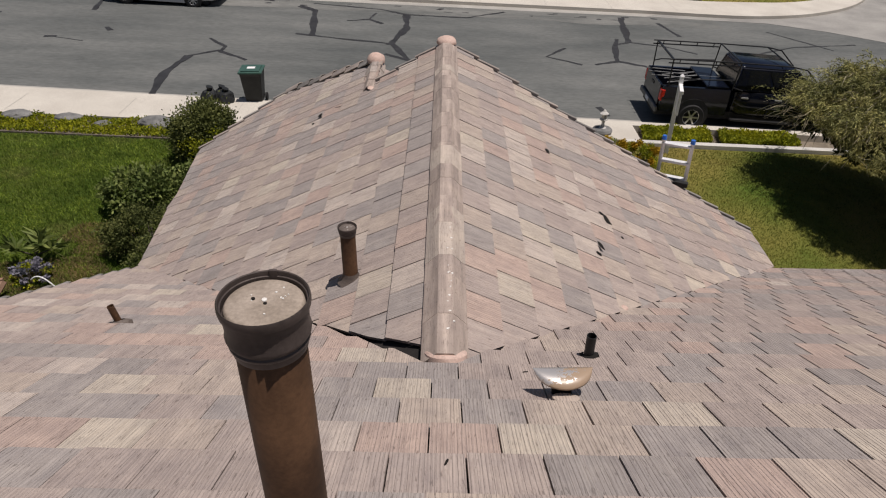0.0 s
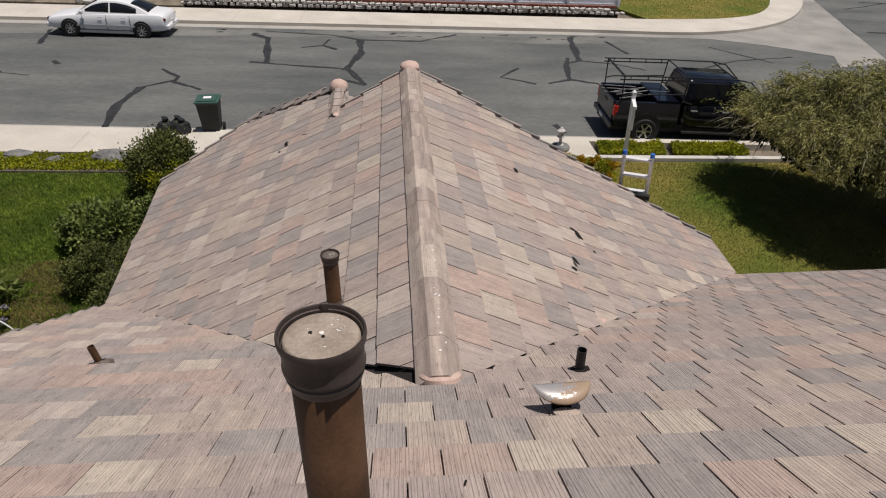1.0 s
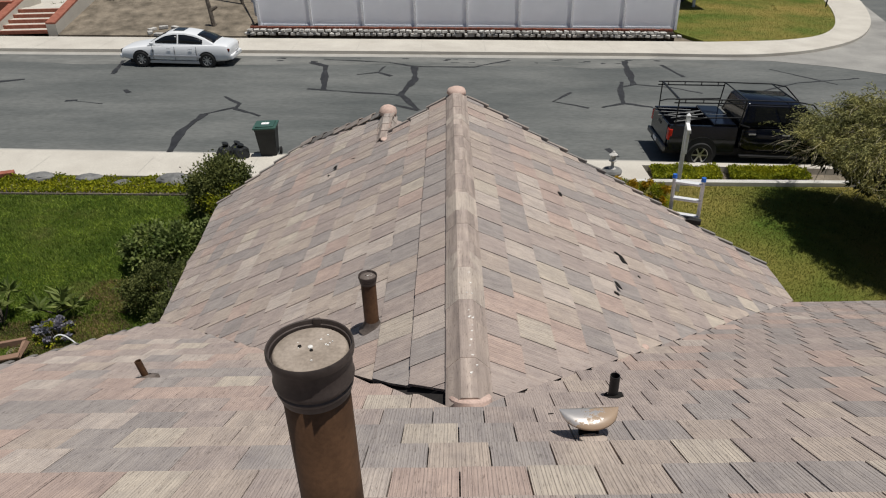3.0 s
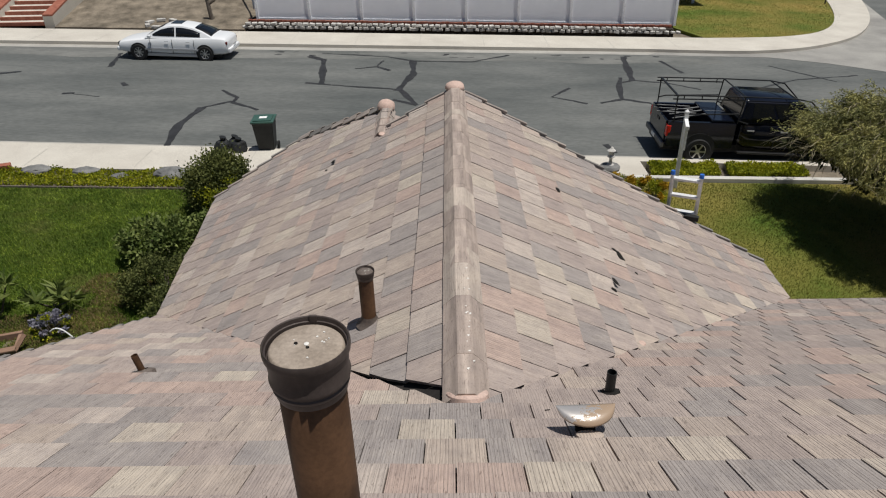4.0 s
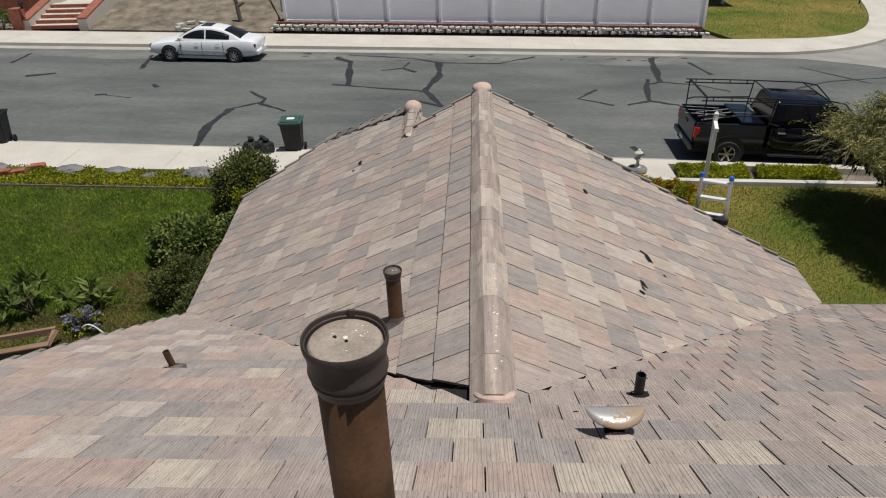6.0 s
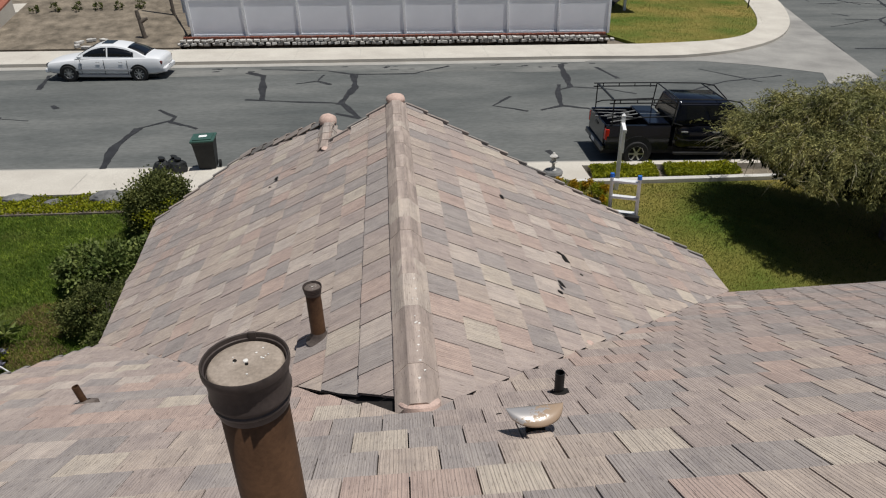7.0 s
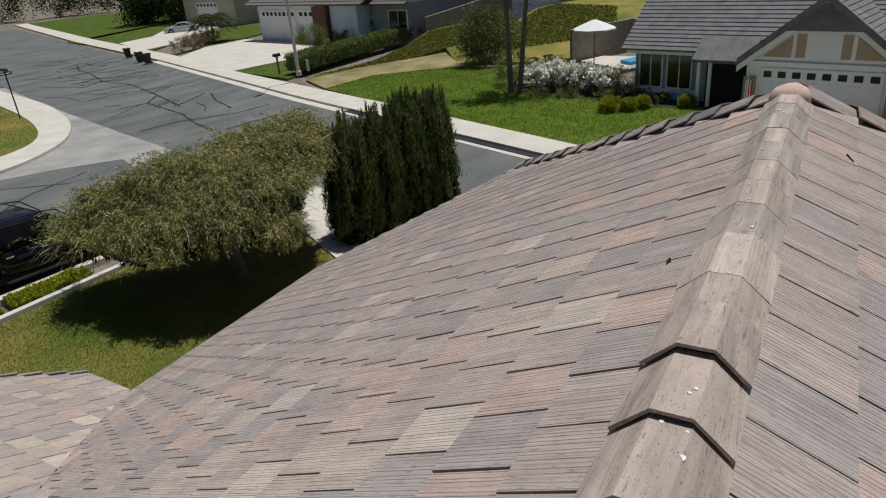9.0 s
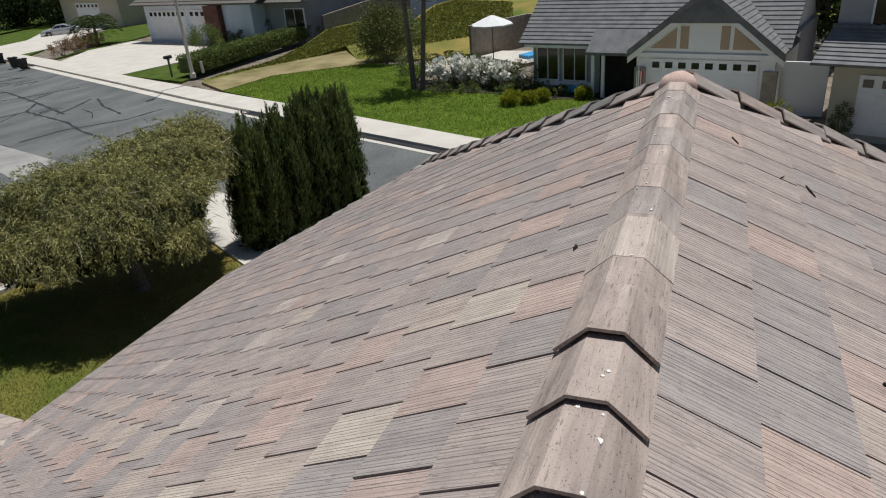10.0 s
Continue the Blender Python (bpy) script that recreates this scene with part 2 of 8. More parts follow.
def leaf_material(name, a, b, rough=0.6, thinness=0.3, dry=None):
    m, nt, bs = nodes_of(name, rough, 0, 0.18)
    geo = nt.nodes.new("ShaderNodeNewGeometry")
    col = ramp_of(nt, geo.outputs["Random Per Island"], [(0.0, a), (1.0, b)])
    patch = ramp_of(nt, noise_of(nt, coords(nt), 1.6, 3), [(0.35, (0.66, 0.70, 0.66)), (0.65, (1.28, 1.2, 1.1))])
    tone = mix_of(nt, "MULTIPLY", 1.0, col, patch)
    if dry:
        tone = mix_of(nt, "MULTIPLY", 1.0, tone, ramp_of(nt, noise_of(nt, coords(nt, (1, 1.6, 1)), 7.0, 4, 0.65), [(0.36, (0.62, 0.62, 0.62)), (0.64, (1.26, 1.24, 1.2))]))
        tone = mix_of(nt, "MIX", ramp_of(nt, noise_of(nt, coords(nt, (0.7, 1.3, 1)), 0.75, 5, 0.65), [(0.54, (0, 0, 0)), (0.74, (0.8, 0.8, 0.8))]), tone, dry)
    nt.links.new(tone, bs.inputs["Base Color"])
    thin = nt.nodes.new("ShaderNodeBsdfTranslucent")
    nt.links.new(tone, thin.inputs["Color"])
    both = nt.nodes.new("ShaderNodeMixShader")
    both.inputs[0].default_value = thinness
    nt.links.new(bs.outputs[0], both.inputs[1])
    nt.links.new(thin.outputs[0], both.inputs[2])
    nt.links.new(both.outputs[0], nt.nodes["Material Output"].inputs["Surface"])
    return m


LEAF_DARK = leaf_material("dark_leaf", (0.045, 0.06, 0.018), (0.20, 0.22, 0.075))
LEAF_MID = leaf_material("green_leaf", (0.06, 0.095, 0.02), (0.25, 0.30, 0.10))
LEAF_OLIVE = leaf_material("olive_leaf", (0.085, 0.092, 0.028), (0.48, 0.465, 0.195), 0.6, 0.14)
LEAF_TWIG = leaf_material("dry_twig", (0.26, 0.235, 0.16), (0.46, 0.42, 0.31))
LEAF_CYPRESS = leaf_material("cypress_leaf", (0.06, 0.095, 0.03), (0.25, 0.30, 0.11))
LEAF_LIME = leaf_material("yellow_green_leaf", (0.13, 0.17, 0.010), (0.40, 0.40, 0.025))
LEAF_ICE = leaf_material("olive_succulent_leaf", (0.09, 0.11, 0.016), (0.27, 0.27, 0.06))
# inner leaves coloured dark to hold the shade inside the crowns
LEAF_SHADE = leaf_material("inner_leaf_shade", (0.02, 0.026, 0.010), (0.05, 0.06, 0.022))
LEAF_GOLD = leaf_material("golden_flower", (0.32, 0.19, 0.01), (0.50, 0.33, 0.03))
LEAF_PURPLE = leaf_material("purple_flower", (0.14, 0.14, 0.19), (0.36, 0.35, 0.44))
LEAF_BLOOM = leaf_material("white_bloom", (0.82, 0.82, 0.80), (0.9, 0.9, 0.88))
LEAF_WOOD = leaf_material("far_leaf", (0.015, 0.03, 0.008), (0.06, 0.085, 0.025))
LEAF_PALM = leaf_material("palm_leaf", (0.035, 0.06, 0.015), (0.11, 0.14, 0.05))
LEAF_DRY = leaf_material("dry_brush", (0.16, 0.09, 0.05), (0.32, 0.22, 0.13))
BLADE = leaf_material("grass_blade", (0.08, 0.155, 0.014), (0.32, 0.41, 0.075), 0.7, dry=(0.27, 0.25, 0.09))
BLADE_BRIGHT = leaf_material("bright_grass_blade", (0.10, 0.17, 0.018), (0.35, 0.43, 0.08), 0.7)
BLADE_DRY = leaf_material("dry_grass_blade", (0.095, 0.125, 0.02), (0.215, 0.215, 0.058), 0.8, dry=(0.30, 0.22, 0.08))
LEAF_DRYGRASS = leaf_material("straw_blade", (0.16, 0.13, 0.055), (0.34, 0.27, 0.13), 0.8)


# ---- building helpers ----
def mesh_from(name, bm):
    me = bpy.data.meshes.new(name)
    bm.to_mesh(me)
    bm.free()
    return me


def part(name, bm, material, parent=None, label=""):
    ob = new(name, mesh_from(name, bm))
    if material:
        ob.data.materials.append(material)
    if parent:
        ob.parent = parent
    if label:
        ob["label"] = label
    return ob


def thing(name, x=0.0, y=0.0, z=0.0, turn=0.0, label="", category="", group="", kind=""):
    ob = new(name)
    ob.matrix_basis = pose(x, y, z, 0, 0, turn)
    return tagged(ob, label, category, group, kind)


def box(bm, x0, x1, y0, y1, z0, z1, bevel=0.0):
    made = bmesh.ops.create_cube(bm, size=1)["verts"]
    bmesh.ops.transform(bm, matrix=Matrix.Translation(((x0 + x1) / 2, (y0 + y1) / 2, (z0 + z1) / 2)) @ Matrix.Diagonal((x1 - x0, y1 - y0, z1 - z0, 1)), verts=made)
    if bevel:
        edges = {e for v in made for e in v.link_edges}
        bmesh.ops.bevel(bm, geom=list(edges), offset=bevel, segments=2, affect="EDGES", profile=0.5)
    return bm


def solid(x0, x1, y0, y1, z0, z1, bevel=0.0):
    return box(bmesh.new(), x0, x1, y0, y1, z0, z1, bevel)


def tube(bm, a, b, r0, r1=None, sides=14, caps=True):
    a, b = Vector(a), Vector(b)
    r1 = r0 if r1 is None else r1
    m = Matrix.Translation((a + b) / 2) @ (b - a).to_track_quat("Z", "Y").to_matrix().to_4x4()
    bmesh.ops.create_cone(bm, cap_ends=caps, segments=sides, radius1=r0, radius2=max(r1, 1e-4), depth=(b - a).length, matrix=m)
    return bm


def lathe(bm, profile, sides=24, centre=(0, 0, 0)):
    """Turns a list of (radius, height) round a vertical axis."""
    rings = []
    for r, h in profile:
        if r < 1e-5:
            rings.append([bm.verts.new((centre[0], centre[1], centre[2] + h))])
        else:
            rings.append([bm.verts.new((centre[0] + r * math.cos(a), centre[1] + r * math.sin(a), centre[2] + h)) for a in (2 * math.pi * k / sides for k in range(sides))])
    for p, q in zip(rings, rings[1:]):
        for k in range(sides):
            j = (k + 1) % sides
            f = [p[k % len(p)], p[j % len(p)], q[j % len(q)], q[k % len(q)]]
            f = list(dict.fromkeys(f))
            if len(f) > 2:
                bm.faces.new(f)
    return bm


def smooth(ob):
    for p in ob.data.polygons:
        p.use_smooth = True
    ob.data.set_sharp_from_angle(angle=radians(38))
    return ob


def clip(poly, region):
    """A convex polygon cut to a convex region, both counterclockwise lists of (u, v)."""
    out = poly
    for (ax, ay), (bx, by) in zip(region, region[1:] + region[:1]):
        src, out = out, []
        side = lambda p: (bx - ax) * (p[1] - ay) - (by - ay) * (p[0] - ax)
        for p, q in zip(src, src[1:] + src[:1]):
            sp, sq = side(p), side(q)
            if sp >= 0:
                out.append(p)
            if (sp >= 0) != (sq >= 0):
                t = sp / (sp - sq)
                out.append((p[0] + t * (q[0] - p[0]), p[1] + t * (q[1] - p[1])))
        if len(out) < 3:
            return []
    return out


def ccw(poly):
    a = sum(p[0] * q[1] - q[0] * p[1] for p, q in zip(poly, poly[1:] + poly[:1]))
    return list(poly) if a > 0 else list(reversed(poly))


# ---- ground: one sheet that falls gently towards the side street ----
FALL, LEVEL = 0.0317, -0.386


def ground_z(x, y):
    if x < -40:
        z = LEVEL + FALL * 40
    elif x < 34:
        z = LEVEL - FALL * x
    else:
        z = LEVEL - FALL * 34
    if y < 12.6:
        z -= 0.38 * min(1.0, (12.6 - y) / 4.0) * max(0.0, min(1.0, (20 - x) / 4.0))
    return z


CUTS_X = [-40, 16, 20, 34]
CUTS_Y = [8.6, 12.6]


def drape(name, outline, lift, material, thick=0.25, kind="structure", label="", category="", parent=None, step=None):
    """A sheet over the ground with the given outline, its top lifted above the ground, and sides going down."""
    bm = bmesh.new()
    verts = [bm.verts.new((x, y, 0)) for x, y in ccw(outline)]
    bm.faces.new(verts).normal_update()
    bmesh.ops.triangulate(bm, faces=bm.faces[:], ngon_method="EAR_CLIP")
    cuts = [((c, 0, 0), (1, 0, 0)) for c in CUTS_X] + [((0, c, 0), (0, 1, 0)) for c in CUTS_Y]
    if step:
        xs, ys = [p[0] for p in outline], [p[1] for p in outline]
        cuts += [((min(xs) + step * k, 0, 0), (1, 0, 0)) for k in range(1, int((max(xs) - min(xs)) / step) + 1)]
        cuts += [((0, min(ys) + step * k, 0), (0, 1, 0)) for k in range(1, int((max(ys) - min(ys)) / step) + 1)]
    for co, no in cuts:
        bmesh.ops.bisect_plane(bm, geom=bm.verts[:] + bm.edges[:] + bm.faces[:], plane_co=co, plane_no=no, dist=1e-4)
    for v in bm.verts:
        v.co.z = ground_z(v.co.x, v.co.y) + (lift(v.co.x, v.co.y) if callable(lift) else lift)
    if thick:
        rim = [e for e in bm.edges if e.is_boundary]
        ext = bmesh.ops.extrude_edge_only(bm, edges=rim)["geom"]
        for g in ext:
            if isinstance(g, bmesh.types.BMVert):
                g.co.z -= thick
    bmesh.ops.recalc_face_normals(bm, faces=bm.faces[:])
    ob = part(name, bm, material, parent)
    return tagged(ob, label, category, "", kind)


WORN = surface("worn_pale_asphalt", (0.105, 0.110, 0.104), (0.215, 0.212, 0.196), 0.9, 9, 0.9, bump=0.4, stretch=(0.3, 1, 1))
APRON = surface("apron_concrete", (0.23, 0.22, 0.205), (0.37, 0.355, 0.325), 0.5, 40, 0.9)

KERB_FAR = 28.65


def rounded(pts):
    """A smoother run of points through an open outline, its ends kept."""
    for _ in range(2):
        out = [pts[0]]
        for (ax, ay), (bx, by) in zip(pts, pts[1:]):
            out += [(0.75 * ax + 0.25 * bx, 0.75 * ay + 0.25 * by), (0.25 * ax + 0.75 * bx, 0.25 * ay + 0.75 * by)]
        pts = out + [pts[-1]]
    return pts


CORNER_KERB = rounded([(9, KERB_FAR), (13, 28.45), (14.9, 28.7), (17.4, 29.6), (20.5, 31.8), (23.2, 35.3), (25.6, 39.9), (28.2, 46.2), (32.0, 60.4)])
CORNER_BACK = rounded([(26.8, 49.9), (24.2, 41.8), (21.6, 35.9), (19.4, 33.0), (17.1, 31.8), (15.2, 31.45), (12.8, 31.2)])
near_kerb = lambda x: 15.3 - 0.03 * x


drape("ground", [(-420, -300), (600, -300), (600, 700), (-420, 700)], -0.12, SOIL, 0, label="dry brown earth of the neighbourhood reaching the horizon", category="ground")
drape("road_street", [(-160, near_kerb(-160)), (13, near_kerb(13)), (17.5, 16.6), (20, 20.5), (24.4, 34.8), (17.4, 29.2), (13, KERB_FAR), (-160, KERB_FAR)], -0.06, ASPHALT, 0, label="weathered grey asphalt street with tarred cracks", category="road")
drape("road_side_street", [(9, -10), (18.2, -10), (24.6, 6), (31.1, 21.1), (39.3, 39.7), (51.8, 71.2), (80, 140), (67, 140), (40, 80), (28.4, 47), (22.4, 34), (19.6, 21), (17.8, 12)], -0.064, ASPHALT, 0, label="cracked grey asphalt side street", category="road")
# gutters, kerbs and pavements
drape("gutter_far", [(-160, KERB_FAR - 0.55), (9, KERB_FAR - 0.55), (12.7, 27.95), (15.0, 28.05), (15.4, 28.75), (13, KERB_FAR - 0.1), (9, KERB_FAR), (-160, KERB_FAR)], -0.055, GUTTER, 0.02, label="stained concrete gutter along the far kerb", category="gutter")
worn_line = [(-60 + 1.2 * k, 26.55 + 0.45 * noise.noise(Vector((k * 0.37, 2.0, 0.0))) + 0.15 * noise.noise(Vector((k * 1.3, 5.0, 0.0)))) for k in range(61)]
drape("road_worn_edge", worn_line + [(12.0, KERB_FAR - 0.56), (-60, KERB_FAR - 0.56)], -0.056, WORN, 0, label="paler worn asphalt along the far gutter", category="road")
drape("gutter_near", [(-160, near_kerb(-160)), (13, near_kerb(13)), (13, near_kerb(13) + 0.4), (-160, near_kerb(-160) + 0.4)], -0.055, GUTTER, 0.02, label="dusty concrete gutter along the near kerb", category="gutter")
drape("cross_gutter", [(9.0, 28.1), (12.7, 27.95), (14.5, 27.9), (16.8, 26.9), (19.1, 25.3), (18.3, 23.5), (21.1, 24.3), (24.4, 34.8), (28.2, 46.4), (33.0, 60.0), (31.5, 61), (27.6, 46.5), (25.0, 40.2), (22.5, 35.8), (19.8, 32.4), (17.0, 30.2), (14.7, 29.2), (10, 29.0)], -0.050, APRON, 0.02, label="pale concrete cross gutter over the junction", category="gutter")
drape("pavement_far", [(-160, KERB_FAR)] + CORNER_KERB + [(36, 70), (33.5, 71)] + CORNER_BACK + [(-160, 31.7)], 0.09, CONCRETE, 0.2, label="pale concrete pavement with a kerb", category="pavement")
drape("pavement_near", [(-160, near_kerb(-160) - 1.6), (-15, 13.8), (5.25, 13.8), (5.25, near_kerb(5.25)), (-160, near_kerb(-160))], 0.07, CONCRETE, 0.2, label="sunlit pale concrete pavement", category="pavement")
drape("kerb_near", [(5.25, 14.85), (13, 14.6), (13, near_kerb(13)), (5.25, near_kerb(5.25))], 0.07, CONCRETE, 0.2, label="pale concrete kerb beside the planted strip", category="kerb")
drape("pavement_corner", [(13.6, 8.2), (15.9, 7.2), (18.4, 13.0), (19.6, 18.5), (18, 17.2), (13.0, near_kerb(13)), (13, 13.8), (15.2, 13.4), (15.6, 12.2)], 0.06, CONCRETE, 0.2, label="bright concrete pavement by the side street", category="pavement")
drape("pavement_east", [(19.6, -6), (24.75, 6.1), (31.3, 21.1), (39.5, 39.7), (47.0, 57), (60, 90), (86, 150), (88.2, 149), (62.2, 89), (49.3, 57), (42.2, 41.8), (33.4, 20.3), (26.4, 5.2), (21.6, -6.8)], 0.09, CONCRETE, 0.22, label="pale concrete pavement across the side street", category="pavement")
drape("gutter_east", [(19.0, -6), (24.1, 6.3), (30.7, 21.4), (38.9, 40), (46.4, 57.3), (47.0, 57), (39.5, 39.7), (31.3, 21.1), (24.75, 6.1), (19.6, -6)], -0.05, CONCRETE, 0.02, label="pale concrete gutter with a dark kerb", category="gutter")
for name, line in (("driveway_east", [(41.9, 41.4), (48.6, 55.6), (57, 59.8), (61.0, 58.6), (58.0, 44.6), (53.4, 42.6), (48.4, 39.8)]), ("driveway_far", [(52.6, 66.6), (58.6, 78.6), (64.6, 79.6), (79.5, 92), (86, 88), (76.4, 78), (64.2, 71), (58, 67.2)]), ("driveway_corner", [(18.3, 53.2), (19.9, 52.2), (21.1, 54.2), (26.85, 50.1), (33.4, 71), (25.2, 71)])):
    drape(name, line, 0.06, CONCRETE, 0.15, label="sunlit pale concrete driveway", category="driveway")
# lawns
LAWN_LEFT = [(-40, -2), (-4.6, -2), (-4.6, 9.6), (-4.2, 12.65), (-40, 12.65)]
LAWN_RIGHT = [(4.0, 4.6), (14.0, 6.0), (15.2, 12.2), (12.6, 13.55), (3.9, 13.55), (1.0, 9.5), (-3.5, 12.6), (-3.5, 9.8)]
CORNER_LAWN = [(11.8, 33.8), (12.8, 31.0), (17.1, 31.6), (19.6, 32.8), (21.9, 35.7), (24.5, 41.7), (27.0, 49.8), (21.0, 54.0), (16.8, 46.5), (13.2, 39.7)]
EAST_LAWN = [(22.5, -6), (26.5, 5.2), (33.5, 20.3), (36.6, 27.0), (41.5, 26.2), (45.6, 20.6), (45.0, 16), (38, 13.6), (38.3, 7.3), (34.6, 5.4), (35.4, 2.4), (31.5, -1.5), (28.5, -6)]
drape("lawn_west", LAWN_LEFT, 0.0, GRASS, 0.1, label="mown green lawn with dry patches", category="lawn", step=2.0)
drape("lawn_front", LAWN_RIGHT, 0.0, GRASS_DRY, 0.1, label="thin yellowing lawn under the weeping tree", category="lawn", step=2.0)
drape("lawn_corner", CORNER_LAWN, 0.05, GRASS_DRY, 0.15, label="patchy yellow and green corner lawn", category="lawn")
drape("lawn_east", EAST_LAWN, 0.04, GRASS_BRIGHT, 0.15, label="bright green front lawn across the side street", category="lawn")
drape("dry_verge", [(36.7, 27.1), (39.3, 31.0), (44.2, 29.6), (52, 26), (47, 20.5), (45.7, 21), (41.5, 26.4)], 0.05, VERGE, 0.15, label="dry straw-coloured verge", category="verge")
drape("lawn_mailbox", [(39.5, 33.0), (42.0, 41.4), (48.2, 39.2), (55, 42), (60, 41.5), (59, 35), (44, 33.6)], 0.05, GRASS, 0.15, label="green strip of lawn round a mailbox", category="lawn")
drape("lawn_far", [(52, 64.5), (60, 92), (90, 100), (78, 80), (60, 69)], 0.05, GRASS, 0.15, label="green far lawn", category="lawn")
drape("lawn_bushes", [(49.4, 57.8), (56, 60.2), (61, 58.2), (53.6, 59.0)], 0.07, GRASS, 0.15, label="strip of lawn between two driveways", category="lawn")
drape("mowing_strip", [(4.7, 13.58), (12.6, 13.58), (12.6, 13.78), (4.7, 13.78)], 0.10, LAWN_KERB, 0.2, label="white concrete mowing strip", category="edging")
drape("lawn_edging", [(-40, 12.64), (-6.4, 12.64), (-6.4, 12.68), (-40, 12.68)], 0.05, BARK, 0.2, label="dark timber edging of the lawn", category="edging")
# dirt bank across the street, rising from the pavement
drape("dirt_bank", [(-20.2, 31.75), (-10.6, 31.75), (-10.6, 33.4), (-16, 45), (-20.2, 50)], lambda x, y: 0.08 + 0.20 * (y - 31.75), SOIL, 0.4, label="bare brown dirt bank", category="bank", step=3.0)

# dark strip that paints the far kerb's shade onto the gutter
drape("kerb_shade_strip", [(19.25, -6), (24.4, 6.22), (30.95, 21.25), (31.28, 21.1), (24.73, 6.1), (19.58, -6)], -0.02, KERB_SHADE, 0.01, label="dark strip for the kerb's shade along the far gutter", category="gutter")
drape("flower_bed", [(35.4, 1.2), (34.9, 4.6), (36.0, 7.0), (37.0, 13.2), (39.6, 14.6), (41.0, 8.0), (38.6, 2.0)], 0.07, MULCH, 0.1, label="dark mulched bed under the roses", category="bed")


def score_lines(parent, xs, y0, y1, lift):
    """Shallow scored joints across a pavement, as thin dark inlays."""
    for x in xs:
        a, b = ground_z(x - 0.007, y0) + lift, ground_z(x + 0.007, y1) + lift
        bm = bmesh.new()
        v = [bm.verts.new(p) for p in ((x - 0.007, y0, a), (x + 0.007, y0, a), (x + 0.007, y1, b), (x - 0.007, y1, b))]
        bm.faces.new(v)
        part("score_line", bm, GUTTER, parent)


score_lines(bpy.data.objects["pavement_far"], [-26 + 3.05 * k for k in range(13)], KERB_FAR + 0.16, 31.4, 0.0945)
score_lines(bpy.data.objects["pavement_near"], [-24.2 + 3.05 * k for k in range(9)], 13.95, 15.2, 0.0745)

# ---- the roof: measures shared by all slopes ----
PITCH, WING_PITCH = 0.5453, 0.583
COS, WING_COS = 1 / math.hypot(1, PITCH), 1 / math.hypot(1, WING_PITCH)
TILE_W, COURSE = 0.287, 0.338
RIDGE_Y, RIDGE_Z = -3.0447, 5.771
WING_X, WING_Z = -0.1305, 4.197


def prism(me_verts, me_faces, poly, h_top, thick):
    n0 = len(me_verts)
    for u, v in poly:
        me_verts.append((u, v, h_top(u, v)))
    for u, v in poly:
        me_verts.append((u, v, h_top(u, v) - thick))
    n = len(poly)
    me_faces.append(tuple(range(n0, n0 + n)))
    for k in range(n):
        j = (k + 1) % n
        me_faces.append((n0 + k, n0 + n + k, n0 + n + j, n0 + j))


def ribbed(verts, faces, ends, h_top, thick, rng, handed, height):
    """A whole tile whose ribs are small steps, open to the butt; returns the faces of the steps, coloured dark for
    their shade.
    """
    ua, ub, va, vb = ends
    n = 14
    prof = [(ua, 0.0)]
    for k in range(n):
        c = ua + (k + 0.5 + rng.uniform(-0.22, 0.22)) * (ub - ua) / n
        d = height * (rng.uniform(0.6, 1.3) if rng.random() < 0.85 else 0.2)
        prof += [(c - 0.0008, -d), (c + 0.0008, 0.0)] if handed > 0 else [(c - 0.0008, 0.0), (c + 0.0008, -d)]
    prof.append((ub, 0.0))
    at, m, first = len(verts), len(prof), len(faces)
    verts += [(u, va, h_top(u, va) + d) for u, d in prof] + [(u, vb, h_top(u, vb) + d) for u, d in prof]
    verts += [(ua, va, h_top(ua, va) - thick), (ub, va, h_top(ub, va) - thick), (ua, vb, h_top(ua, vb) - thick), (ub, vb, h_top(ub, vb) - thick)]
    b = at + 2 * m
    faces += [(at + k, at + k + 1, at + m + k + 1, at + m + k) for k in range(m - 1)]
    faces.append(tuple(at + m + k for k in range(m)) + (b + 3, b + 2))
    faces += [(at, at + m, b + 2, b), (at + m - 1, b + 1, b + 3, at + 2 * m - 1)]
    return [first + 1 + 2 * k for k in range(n)]


